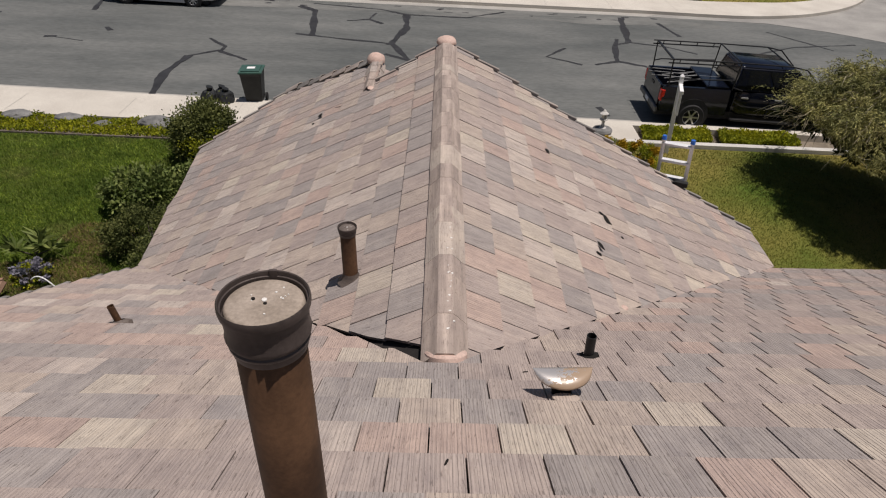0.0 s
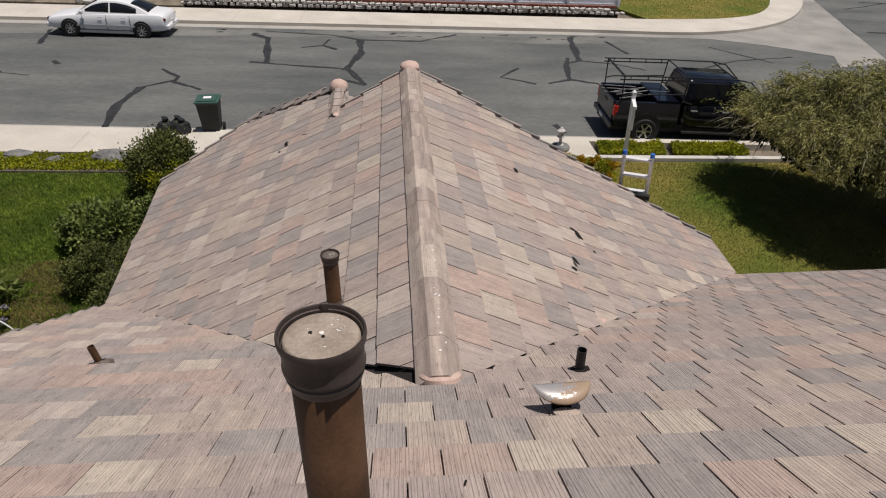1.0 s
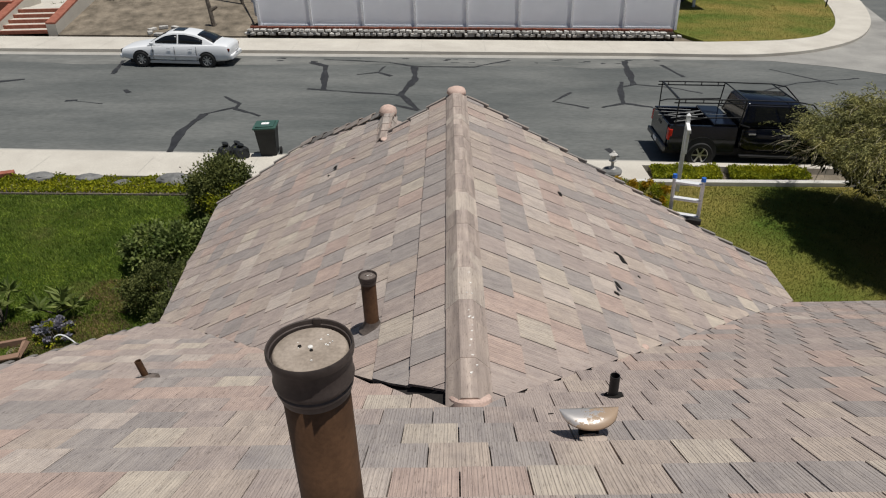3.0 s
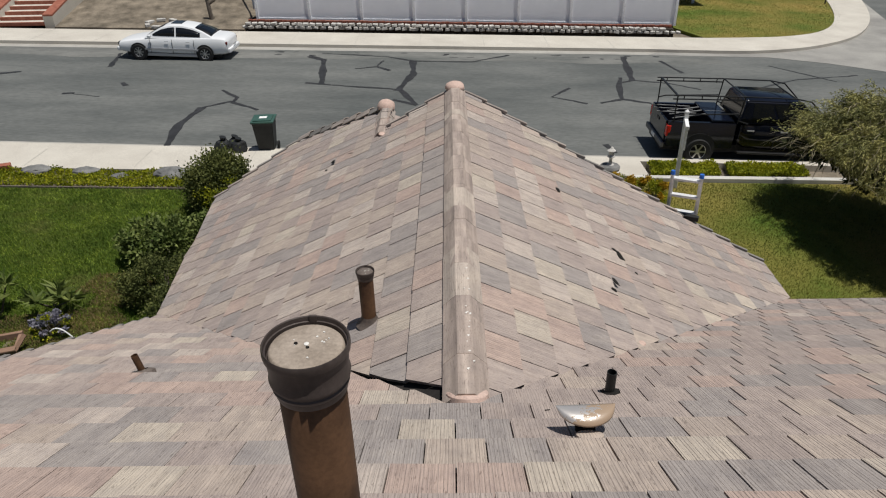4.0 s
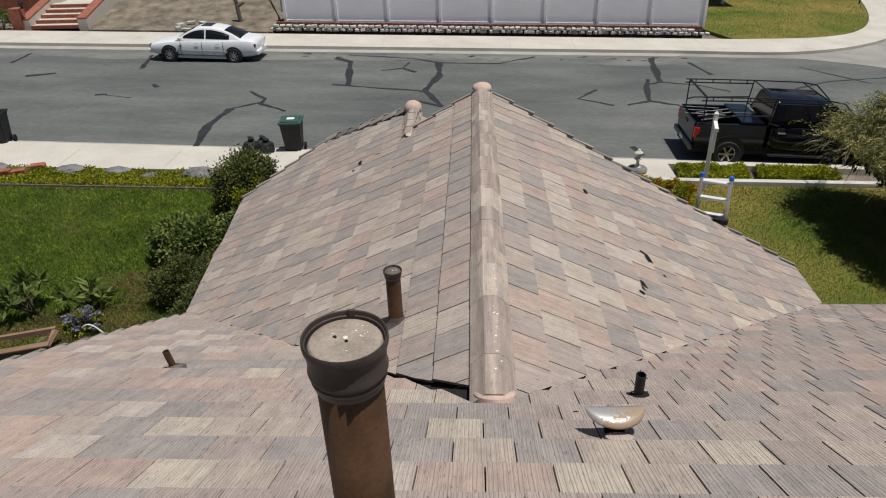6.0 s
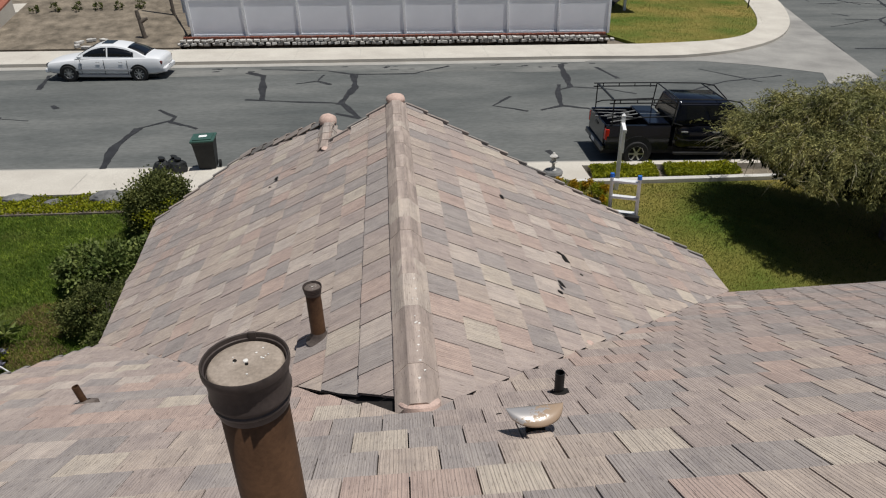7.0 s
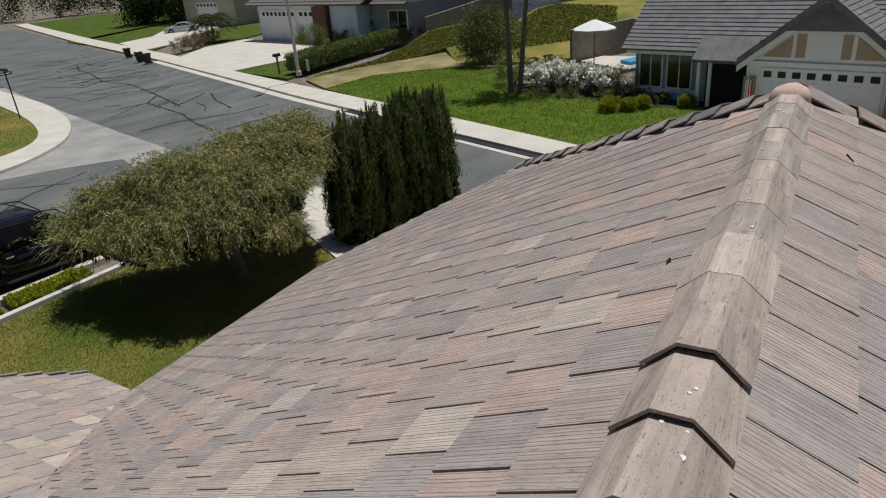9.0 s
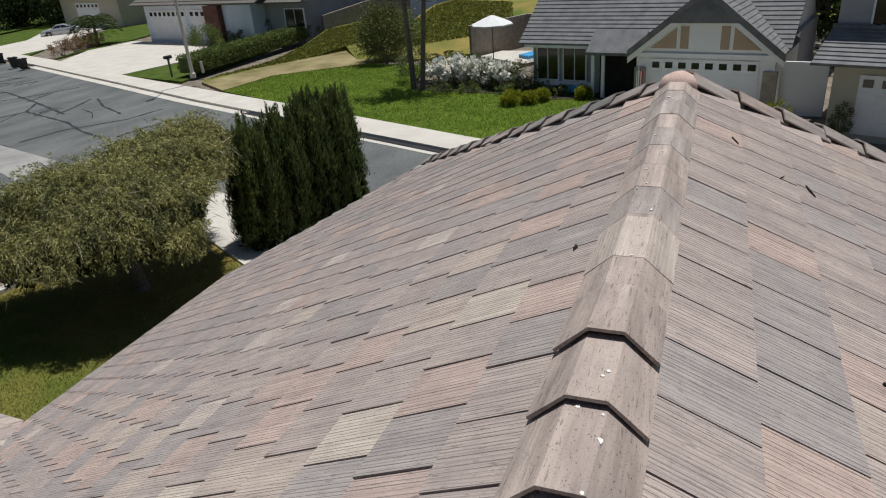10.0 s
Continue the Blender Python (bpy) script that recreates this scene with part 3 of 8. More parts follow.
def tile_slope(slope, frame_m, regions, first_butt, first_joint, near, share, handed=1, seed=1, gap=0.003, tilt=0.014, marks=(), tile_w=TILE_W, course=COURSE, beyond=None, rib=0.0011):
    """Lays concrete tiles on a slope. frame_m: local axes u along the ridge, v down the slope, h out of it.
    regions: convex pieces in (u, v); near: the (u, v) round which tiles are separate pieces;
    beyond: a second mix of tones and where along u it begins."""
    rng = random.Random(seed)
    cells = []
    regions = [ccw(r) for r in regions]
    us = [p[0] for r in regions for p in r]
    vs = [p[1] for r in regions for p in r]
    rows = range(int((min(vs) - first_butt) / course) - 1, int((max(vs) - first_butt) / course) + 2)
    for k in rows:
        v1 = first_butt + k * course
        v0 = v1 - course
        if v1 < 0.11:  # hidden under the ridge caps
            continue
        shift = first_joint + (0.5 * tile_w if k % 2 else 0.0)
        for j in range(int((min(us) - shift) / tile_w) - 1, int((max(us) - shift) / tile_w) + 2):
            u0 = shift + j * tile_w
            u1 = u0 + tile_w
            slip = rng.uniform(-0.004, 0.004)
            mix = beyond[0] if beyond and handed * u0 > beyond[1] and rng.random() < (handed * u0 - beyond[1]) / 1.2 else share
            tone = rng.choices(range(len(TILE_TONES)), mix)[0]
            lift = rng.uniform(-0.0015, 0.0015)
            for mu, mv, mark in marks:
                if u0 <= mu < u1 and v0 <= mv < v1:
                    tone = mark
            for r in regions:
                whole = [(u0 + gap, v0 - 0.03), (u1 - gap, v0 - 0.03), (u1 - gap, v1 + slip), (u0 + gap, v1 + slip)]
                visible = clip([(u0, v0), (u1, v0), (u1, v1), (u0, v1)], r)
                if not visible:
                    continue
                poly = clip(whole, r)
                area = abs(sum(p[0] * q[1] - q[0] * p[1] for p, q in zip(poly, poly[1:] + poly[:1]))) / 2 if poly else 0
                if area < 0.002:
                    continue
                uc, vc = (u0 + u1) / 2, (v0 + v1) / 2
                bu = (min(p[0] for p in poly), max(p[0] for p in poly), min(p[1] for p in poly), max(p[1] for p in poly))
                full = bu[1] - bu[0] > 0.1 and area > 0.98 * (bu[1] - bu[0]) * (bu[3] - bu[2])
                ends = bu
                cells.append((math.hypot(uc - near[0], vc - near[1]), uc, vc, poly, tone, lift, ends if full else None))
    cells.sort(key=lambda c: c[0])
    shared = {}

    def build(verts, faces, uc, vc, poly, lift, ends=None):
        top = lambda u, v: 0.024 + lift + 0.030 * (v - (vc - course / 2)) / course - handed * tilt * (u - uc)
        if ends:
            return ribbed(verts, faces, ends, top, 0.026, rng, handed, rib)
        prism(verts, faces, poly, top, 0.026)
        return []

    def shift_poly(poly, uc, vc):
        return [(u - uc, v - vc) for u, v in poly]

    rest_v, rest_f, rest_t = [], [], []
    for n, (d, uc, vc, poly, tone, lift, ends) in enumerate(cells):
        if n < 290:
            key = (tone, n % 4)
            whole = ends and ends[1] - ends[0] > 0.99 * (tile_w - 2 * gap) and ends[3] - ends[2] > course + 0.02
            if whole and key in shared:
                me = shared[key]
            else:
                vv, ff = [], []
                steps = build(vv, ff, 0, 0, shift_poly(poly, uc, vc), lift, ends and (ends[0] - uc, ends[1] - uc, ends[2] - vc, ends[3] - vc))
                me = bpy.data.meshes.new("roof_tile")
                me.from_pydata(vv, [], ff)
                me.materials.append(TILE_TONES[tone])
                me.materials.append(RIB_SHADE)
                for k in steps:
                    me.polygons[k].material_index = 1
                if whole:
                    shared[key] = me
            ob = new("roof_tile", me)
            ob.parent = slope
            ob.matrix_basis = frame_m @ Matrix.Translation((uc, vc, 0)) @ pose(0, 0, 0, rng.uniform(-0.35, 0.35), rng.uniform(-0.3, 0.3), rng.uniform(-0.3, 0.3))
        else:
            before = len(rest_f)
            steps = build(rest_v, rest_f, uc, vc, poly, lift + rng.uniform(-0.001, 0.001), ends)
            rest_t += [tone] * (len(rest_f) - before)
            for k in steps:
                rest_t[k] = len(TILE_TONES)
    if rest_f:
        me = bpy.data.meshes.new("further_tiles")
        me.from_pydata(rest_v, [], rest_f)
        for t in TILE_TONES + [RIB_SHADE]:
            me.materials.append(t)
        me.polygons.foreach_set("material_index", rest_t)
        ob = new("further_tiles", me)
        ob.parent = slope
        ob.matrix_basis = frame_m
        ob["kind"] = "stuff"


def slope_frame(origin, along, down_plan, pitch=PITCH):
    """Local axes of a slope: u along the ridge, v down the slope."""
    u = Vector((*along, 0)).normalized()
    v = Vector((*down_plan, -pitch)).normalized()
    h = u.cross(v)
    if h.z < 0:
        u, h = -u, -h
    m = Matrix((u, v, h)).transposed().to_4x4()
    return Matrix.Translation(origin) @ m


def roof_slope(name, outline, fr, plan_uv, label):
    """The dark deck under the tiles, a slab with the slope's outline."""
    bm = bmesh.new()
    inv = fr.inverted()
    pts = ccw([plan_uv(x, y) for x, y in outline])
    top = [bm.verts.new(fr @ Vector((u, v, -0.006))) for u, v in pts]
    bot = [bm.verts.new(fr @ Vector((u, v, -0.12))) for u, v in pts]
    bm.faces.new(top)
    bm.faces.new(list(reversed(bot)))
    for k in range(len(top)):
        j = (k + 1) % len(top)
        bm.faces.new((top[k], bot[k], bot[j], top[j]))
    bmesh.ops.recalc_face_normals(bm, faces=bm.faces[:])
    return tagged(part(name, bm, UNDERLAY), label, "roof", "", "structure")


# main slope facing the street: u runs with x here
FRONT = slope_frame((0, RIDGE_Y, RIDGE_Z), (1, 0), (0, 1))
f_sgn = 1 if FRONT.col[0][0] > 0 else -1
front_uv = lambda x, y: (f_sgn * x, (y - RIDGE_Y) / COS)
EAVE_Y, MAIN_LEFT, RIDGE_END = 4.75, -4.06, 5.38
HIP_X, HIP_Y = 9.38, 0.78
VALLEY_Y = RIDGE_Y + (RIDGE_Z - WING_Z) / PITCH
LEAN = WING_PITCH / PITCH
valley = lambda dx: (WING_X + dx, VALLEY_Y + LEAN * abs(dx))
FRONT_LINE = [(MAIN_LEFT, RIDGE_Y), (RIDGE_END, RIDGE_Y), (HIP_X, HIP_Y), (8.75, EAVE_Y), valley((EAVE_Y - VALLEY_Y) / LEAN), valley(0), valley(-3.86), (MAIN_LEFT, valley(-3.86)[1])]
front = roof_slope("roof_slope_street", FRONT_LINE, FRONT, front_uv, "main roof slope of weathered multicoloured concrete tiles")
SPLIT = VALLEY_Y - 0.03
fx = RIDGE_END + (SPLIT - RIDGE_Y) * (HIP_X - RIDGE_END) / (HIP_Y - RIDGE_Y)
front_regions = [
    [(MAIN_LEFT, RIDGE_Y), (RIDGE_END, RIDGE_Y), (fx, SPLIT), (MAIN_LEFT, SPLIT)],
    [(WING_X + 0.05, SPLIT), (fx, SPLIT), (HIP_X, HIP_Y), (8.75, EAVE_Y), (valley((EAVE_Y - VALLEY_Y) / LEAN)[0] + 0.08, EAVE_Y)],
    [(MAIN_LEFT, SPLIT), (WING_X - 0.10, SPLIT), (MAIN_LEFT + 0.02, valley(-3.86)[1])],
]
# back slope
BACK = slope_frame((0, RIDGE_Y, RIDGE_Z), (1, 0), (0, -1))
b_sgn = 1 if BACK.col[0][0] > 0 else -1
back_uv = lambda x, y: (b_sgn * x, (RIDGE_Y - y) / COS)
BACK_LINE = [(MAIN_LEFT, RIDGE_Y), (RIDGE_END, RIDGE_Y), (7.3, -6.25), (8.6, -9.2), (MAIN_LEFT, -9.2)]
back = roof_slope("roof_slope_garden", BACK_LINE, BACK, back_uv, "garden-side roof slope of weathered multicoloured concrete tiles")
# wing slopes
EAST = slope_frame((WING_X, 0, WING_Z), (0, 1), (1, 0), WING_PITCH)
e_sgn = 1 if EAST.col[0][1] > 0 else -1
east_uv = lambda x, y: (e_sgn * y, (x - WING_X) / WING_COS)
EAST_LINE = [valley(0), (WING_X, 6.43), (4.78, 6.08), valley(4.86)]
east = roof_slope("roof_slope_wing_east", EAST_LINE, EAST, east_uv, "wing roof slope of weathered multicoloured concrete tiles")
WEST = slope_frame((WING_X, 0, WING_Z), (0, 1), (-1, 0), WING_PITCH)
w_sgn = 1 if WEST.col[0][1] > 0 else -1
west_uv = lambda x, y: (w_sgn * y, (WING_X - x) / WING_COS)
WEST_LINE = [valley(0), (WING_X, 6.37), (-1.2, 6.37), (-1.25, 7.5), (-3.04, 9.0), (-4.71, 8.4), valley(-4.02)]
west = roof_slope("roof_slope_wing_west", WEST_LINE, WEST, west_uv, "wing roof slope of weathered multicoloured concrete tiles")
west_regions = [[(WING_X - 0.02, VALLEY_Y + 0.17), (WING_X, 6.37), (-1.13, 6.37), valley(-1.0), (WING_X - 0.52, valley(-0.52)[1] + 0.03)], [valley(-1.0), (-1.13, 7.4), (-1.25, 7.5), (-3.04, 9.0), (-4.71, 8.4), valley(-4.02)]]



# ---- tarred cracks in the street ----
def crack(parent, pts, w, seed):
    rng = random.Random(seed)
    line = []
    for (ax, ay), (bx, by) in zip(pts, pts[1:]):
        n = max(2, int(math.hypot(bx - ax, by - ay) / 0.25))
        line += [(ax + (bx - ax) * k / n + rng.uniform(-0.025, 0.025), ay + (by - ay) * k / n + rng.uniform(-0.025, 0.025)) for k in range(n)]
    line.append(pts[-1])
    bm = bmesh.new()
    rows = []
    for k, (x, y) in enumerate(line):
        q, p = line[min(k + 1, len(line) - 1)], line[max(k - 1, 0)]
        d = Vector((q[0] - p[0], q[1] - p[1])).normalized()
        h = w * (0.78 + 0.22 * math.sin(0.7 * k + seed) + rng.uniform(-0.06, 0.06)) / 2
        z = ground_z(x, y) - 0.052
        rows.append((bm.verts.new((x - d.y * h, y + d.x * h, z)), bm.verts.new((x + d.y * h, y - d.x * h, z))))
    for (a, b), (c, e) in zip(rows, rows[1:]):
        bm.faces.new((a, b, e, c))
    bmesh.ops.recalc_face_normals(bm, faces=bm.faces[:])
    for f in bm.faces:
        if f.normal.z < 0:
            f.normal_flip()
    part("tar_line", bm, TAR, parent)


street_cracks = thing("tarred_cracks", label="black tar lines sealing cracks in the asphalt", category="road mark", kind="structure")
for n, (w, pts) in enumerate([
    (0.34, [(-8.8, 15.9), (-9.1, 17.7), (-8.9, 19.6)]), (0.20, [(-8.9, 19.6), (-8.1, 20.3), (-6.9, 19.4)]), (0.16, [(-8.8, 21.7), (-8.0, 20.8), (-8.0, 20.1)]),
    (0.22, [(-14.4, 24.8), (-14.9, 27.1)]), (0.3, [(-18.6, 23.4), (-17.6, 23.9)]), (0.2, [(-20.5, 25.5), (-20.6, 27.2)]), (0.3, [(-14.5, 21.0), (-14.1, 21.1)]), (0.06, [(-14.2, 21.0), (-13.0, 20.7)]), (0.25, [(-12.9, 22.5), (-12.6, 22.1)]),
    (0.34, [(-6.5, 27.0), (-5.7, 26.4), (-5.4, 24.0), (-5.2, 22.6)]), (0.18, [(-5.9, 22.8), (-4.0, 22.4), (-2.1, 22.1)]), (0.34, [(-2.2, 21.9), (-1.7, 24.4), (-1.8, 26.4)]), (0.18, [(-6.0, 27.6), (-3.0, 27.1), (-1.8, 26.4), (0.8, 26.4), (2.5, 27.7)]),
    (0.2, [(-4.2, 25.0), (-3.3, 25.4), (-2.7, 24.8)]), (0.1, [(-3.3, 25.4), (-3.1, 26.4)]), (0.26, [(-2.1, 22.0), (-1.4, 20.2)]), (0.2, [(-1.4, 20.2), (-2.3, 20.8)]),
    (0.36, [(7.7, 27.7), (7.4, 25.4), (7.2, 23.8)]), (0.2, [(7.2, 23.8), (6.5, 23.3)]), (0.26, [(6.8, 24.2), (6.4, 22.6), (6.2, 21.2)]), (0.2, [(5.3, 20.7), (6.2, 21.2), (7.1, 20.8), (7.6, 20.2)]), (0.13, [(7.2, 23.8), (8.6, 23.4), (9.6, 22.6)]),
    (0.14, [(4.5, 22.6), (3.6, 21.4), (4.8, 20.6)]), (0.2, [(9.2, 27.0), (9.6, 25.0)]), (0.12, [(11.2, 22.4), (14.0, 24.2), (17.0, 25.0)]), (0.12, [(13.8, 26.4), (15.6, 24.0)]),
    (0.3, [(-22.5, 20.0), (-23.6, 19.2)]), (0.22, [(4.75, 15.8), (4.6, 16.5)]),
]):
    crack(street_cracks, pts, w, 10 + n)
side_cracks = thing("side_street_cracks", label="web of dark cracks in the side street", category="road mark", kind="structure")
rng = random.Random(77)
for n in range(46):
    s = rng.uniform(0.05, 1.0)
    bx, by = 22.5 + s * 26 + rng.uniform(-4, 4), 22 + s * 52
    turn = rng.choice([0.0, 0.35, 1.2, 1.75]) + rng.uniform(-0.35, 0.35)
    ln = rng.uniform(1.5, 5.0)
    pts = [(bx, by), (bx + ln * 0.5 * math.cos(turn) + rng.uniform(-0.5, 0.5), by + ln * 0.5 * math.sin(turn)), (bx + ln * math.cos(turn), by + ln * math.sin(turn) + rng.uniform(-0.6, 0.6))]
    crack(side_cracks, pts, rng.uniform(0.08, 0.22), 100 + n)

side_cracks = thing("tarred_cracks", label="branching black tar lines in the side street", category="road mark", kind="structure")
for n, (w, pts) in enumerate([
    (0.22, [(32.5, 48.7), (36.2, 47.1), (33.5, 41.0), (30.0, 34.0)]), (0.2, [(33.0, 40.0), (30.4, 37.8), (28.0, 31.5), (26.2, 28.4), (25.1, 25.6)]), (0.2, [(23.7, 30.0), (26.2, 29.9), (29.1, 28.0), (31.9, 27.9)]),
    (0.18, [(30.4, 29.8), (32.3, 33.2), (34.5, 36.0)]), (0.2, [(40.0, 58.0), (37.0, 52.0), (36.2, 47.1)]), (0.18, [(36.0, 58.0), (38.5, 53.0), (42.0, 52.0)]), (0.18, [(30.0, 44.0), (33.0, 44.5), (36.0, 42.5), (38.0, 41.5)]),
    (0.18, [(34.0, 56.5), (34.6, 51.0), (37.0, 52.0)]), (0.2, [(28.5, 24.5), (27.5, 20.5), (26.0, 18.0)]), (0.16, [(22.0, 14.0), (24.5, 15.5), (28.0, 15.0)]), (0.2, [(44.0, 66.0), (41.5, 62.0), (40.0, 58.0)]), (0.16, [(28.3, 38.0), (30.4, 37.8)]),
]):
    crack(side_cracks, pts, w, 300 + n)


# ---- ridges, hips, rakes and roof furniture ----
def cap_mesh(length, half=0.145, rise=0.055, lift0=0.0, lift1=0.0, sag=0.105):
    """An angular ridge tile: two sloping flanks and a flat top, along +x."""
    flat = half * 0.34
    outer = [(-half, -sag), (-flat, 0.0 + rise * 0.35), (flat, rise * 0.35), (half, -sag)]
    inner = [(y * 0.96, z - 0.011) for y, z in outer]
    bm = bmesh.new()
    rings = []
    for x, lift in ((0.0, lift0), (length, lift1)):
        rings.append([bm.verts.new((x, y, z + lift)) for y, z in outer + inner[::-1]])
    n = len(rings[0])
    for k in range(n):
        j = (k + 1) % n
        bm.faces.new((rings[0][k], rings[0][j], rings[1][j], rings[1][k]))
    for r in rings:
        for k in range(3):
            bm.faces.new((r[k], r[k + 1], r[n - 2 - k], r[n - 1 - k]))
    bmesh.ops.recalc_face_normals(bm, faces=bm.faces[:])
    return bm


def along(a, b):
    """Axes with x from a to b and z as upright as can be."""
    a, b = Vector(a), Vector(b)
    x = (b - a).normalized()
    y = Vector((0, 0, 1)).cross(x).normalized()
    return Matrix.Translation(a) @ Matrix((x, y, x.cross(y))).transposed().to_4x4()


def caps(name, a, b, label, pitch=0.36, overlap=0.05, tones=(0, 0, 1), lifts=None, half=0.145, sag=0.105, seed=5, jitter=0.004):
    rng = random.Random(seed)
    whole = thing(name, label=label, category="ridge", kind="structure")
    m = along(a, b)
    total = (Vector(b) - Vector(a)).length
    n = max(1, round(total / pitch))
    step = total / n
    for k in range(n):
        up = lifts(k * step) if lifts else 0.010
        bm = cap_mesh(step + overlap, half, 0.055, up, 0.0, sag)
        ob = part("ridge_tile", bm, RIDGE_TONES[rng.choice(tones)], whole)
        ob.matrix_basis = m @ Matrix.Translation((k * step, rng.uniform(-jitter, jitter), rng.uniform(0, 0.003))) @ pose(0, 0, 0, rng.uniform(-1, 1) * jitter * 200, 0, rng.uniform(-1, 1) * jitter * 150)
    return whole


crest = 0.045
CAP_Y, CAP_START, CAP_STEP = RIDGE_Y + 0.05, -4.05, 0.31
M0, M1 = (CAP_START, CAP_Y, RIDGE_Z + crest), (CAP_START + 30 * CAP_STEP, CAP_Y, RIDGE_Z + crest)
main_ridge = caps("ridge_main", M0, M1, "main ridge of angular weathered concrete tiles", pitch=CAP_STEP,
                  lifts=lambda s: 0.030 if 5.2 < s < 6.0 else 0.0012, tones=(0, 0, 1), half=0.152, sag=0.072, jitter=0.0, overlap=0.025)
wing_ridge = caps("ridge_wing", (WING_X, VALLEY_Y + 0.05, WING_Z + crest), (WING_X, 6.37, WING_Z + crest), "wing ridge of smooth taupe concrete tiles", pitch=0.385, tones=(0,), half=0.147, sag=0.075, lifts=lambda s: 0.0015, seed=8, jitter=0.0)


def pale_band(parent, a, b, s0, s1, half, sag, lift):
    """A thin smear of pale slurry round a ridge joint."""
    ob = part("slurry_band", cap_mesh(s1 - s0, half, 0.055, lift, lift, sag), RIDGE_TONES[3], parent, "pale smear over a ridge joint")
    ob.matrix_basis = along(a, b) @ Matrix.Translation((s0, 0, 0))


pale_band(main_ridge, M0, M1, 6.42, 6.78, 0.155, 0.072, 0.0045)
W0, W1 = (WING_X, VALLEY_Y + 0.05, WING_Z + crest), (WING_X, 6.37, WING_Z + crest)
for s0, s1 in ((2.56, 2.96), (1.06, 1.78), (5.2, 5.4)):
    pale_band(wing_ridge, W0, W1, s0, s1, 0.149, 0.075, 0.003)
low_z = WING_Z - WING_PITCH * (1.22 + WING_X)
caps("ridge_low_gable", (-1.22, 6.2, low_z + crest), (-1.25, 7.5, low_z + crest), "short lower ridge of weathered concrete tiles", tones=(0, 0, 1), seed=9)
hip_lift = 0.055
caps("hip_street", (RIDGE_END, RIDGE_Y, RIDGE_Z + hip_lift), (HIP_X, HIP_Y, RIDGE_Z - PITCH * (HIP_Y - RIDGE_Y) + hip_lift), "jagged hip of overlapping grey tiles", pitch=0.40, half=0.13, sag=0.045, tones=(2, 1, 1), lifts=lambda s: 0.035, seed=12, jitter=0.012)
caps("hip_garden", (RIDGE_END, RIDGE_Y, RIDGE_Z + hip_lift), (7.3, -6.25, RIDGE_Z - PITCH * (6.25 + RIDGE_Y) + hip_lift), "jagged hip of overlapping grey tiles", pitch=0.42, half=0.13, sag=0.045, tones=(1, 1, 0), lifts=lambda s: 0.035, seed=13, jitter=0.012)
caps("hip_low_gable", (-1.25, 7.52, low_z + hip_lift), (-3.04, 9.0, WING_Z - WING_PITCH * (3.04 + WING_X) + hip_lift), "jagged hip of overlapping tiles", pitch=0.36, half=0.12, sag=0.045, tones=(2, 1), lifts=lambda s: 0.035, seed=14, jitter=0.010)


def rake(name, a, b, outward, label, seed):
    """Trim tiles laid in a sawtooth along a slanting edge of the roof."""
    rng = random.Random(seed)
    whole = thing(name, label=label, category="roof edge", kind="structure")
    m = along(a, b)
    side = 1 if (m.inverted().to_3x3() @ Vector((*outward, 0))).y > 0 else -1
    total = (Vector(b) - Vector(a)).length
    n = round(total / COURSE)
    step = total / n
    for k in range(n):
        bm = solid(0, step * 1.04, min(0.012 * side, 0.065 * side), max(0.012 * side, 0.065 * side), -0.035, 0.030 if "rake_main" in name else 0.046, 0.006)
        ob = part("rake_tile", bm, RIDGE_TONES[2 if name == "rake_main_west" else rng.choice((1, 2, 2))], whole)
        ob.matrix_basis = m @ Matrix.Translation((k * step, rng.uniform(-0.006, 0.006), rng.uniform(-0.004, 0.004))) @ pose(0, 0, 0, 0, -3.2 if "west" in name or "main" in name else -5.0, side * 4.2 + rng.uniform(-0.8, 0.8))


def on_wing(x, y, h=0.0):
    return (x, y, WING_Z - WING_PITCH * abs(x - WING_X) + h)


def on_main(x, y, h=0.0):
    return (x, y, RIDGE_Z - PITCH * abs(y - RIDGE_Y) + h)


rake("rake_wing_east", on_wing(0.0, 6.42), on_wing(4.78, 6.08), (0.1, 1), "slanting roof edge of grey trim tiles", 21)
rake("rake_wing_west", on_wing(-0.25, 6.37), on_wing(-1.13, 6.37), (0, 1), "short roof edge of trim tiles", 22)
rake("rake_low_gable", on_wing(-3.04, 9.0), on_wing(-4.71, 8.4), (-0.3, 1), "slanting roof edge of trim tiles", 23)
rake("rake_main_east", on_main(HIP_X, HIP_Y), on_main(8.75, EAVE_Y), (1, 0), "slanting roof edge of trim tiles", 24)
rake("rake_main_west", on_main(MAIN_LEFT, RIDGE_Y + 0.1), on_main(MAIN_LEFT + 0.03, 3.75), (-1, 0), "slanting roof edge of trim tiles", 25)

# faces of the roof that turn away from the walk, and the house below
def plane_piece(name, pts, material, label, category="roof"):
    bm = bmesh.new()
    top = [bm.verts.new(p) for p in pts]
    bot = [bm.verts.new((p[0], p[1], p[2] - 0.1)) for p in pts]
    bm.faces.new(top)
    bm.faces.new(bot[::-1])
    for k in range(len(top)):
        j = (k + 1) % len(top)
        bm.faces.new((top[k], bot[k], bot[j], top[j]))
    bmesh.ops.recalc_face_normals(bm, faces=bm.faces[:])
    return tagged(part(name, bm, material), label, category, "", "structure")


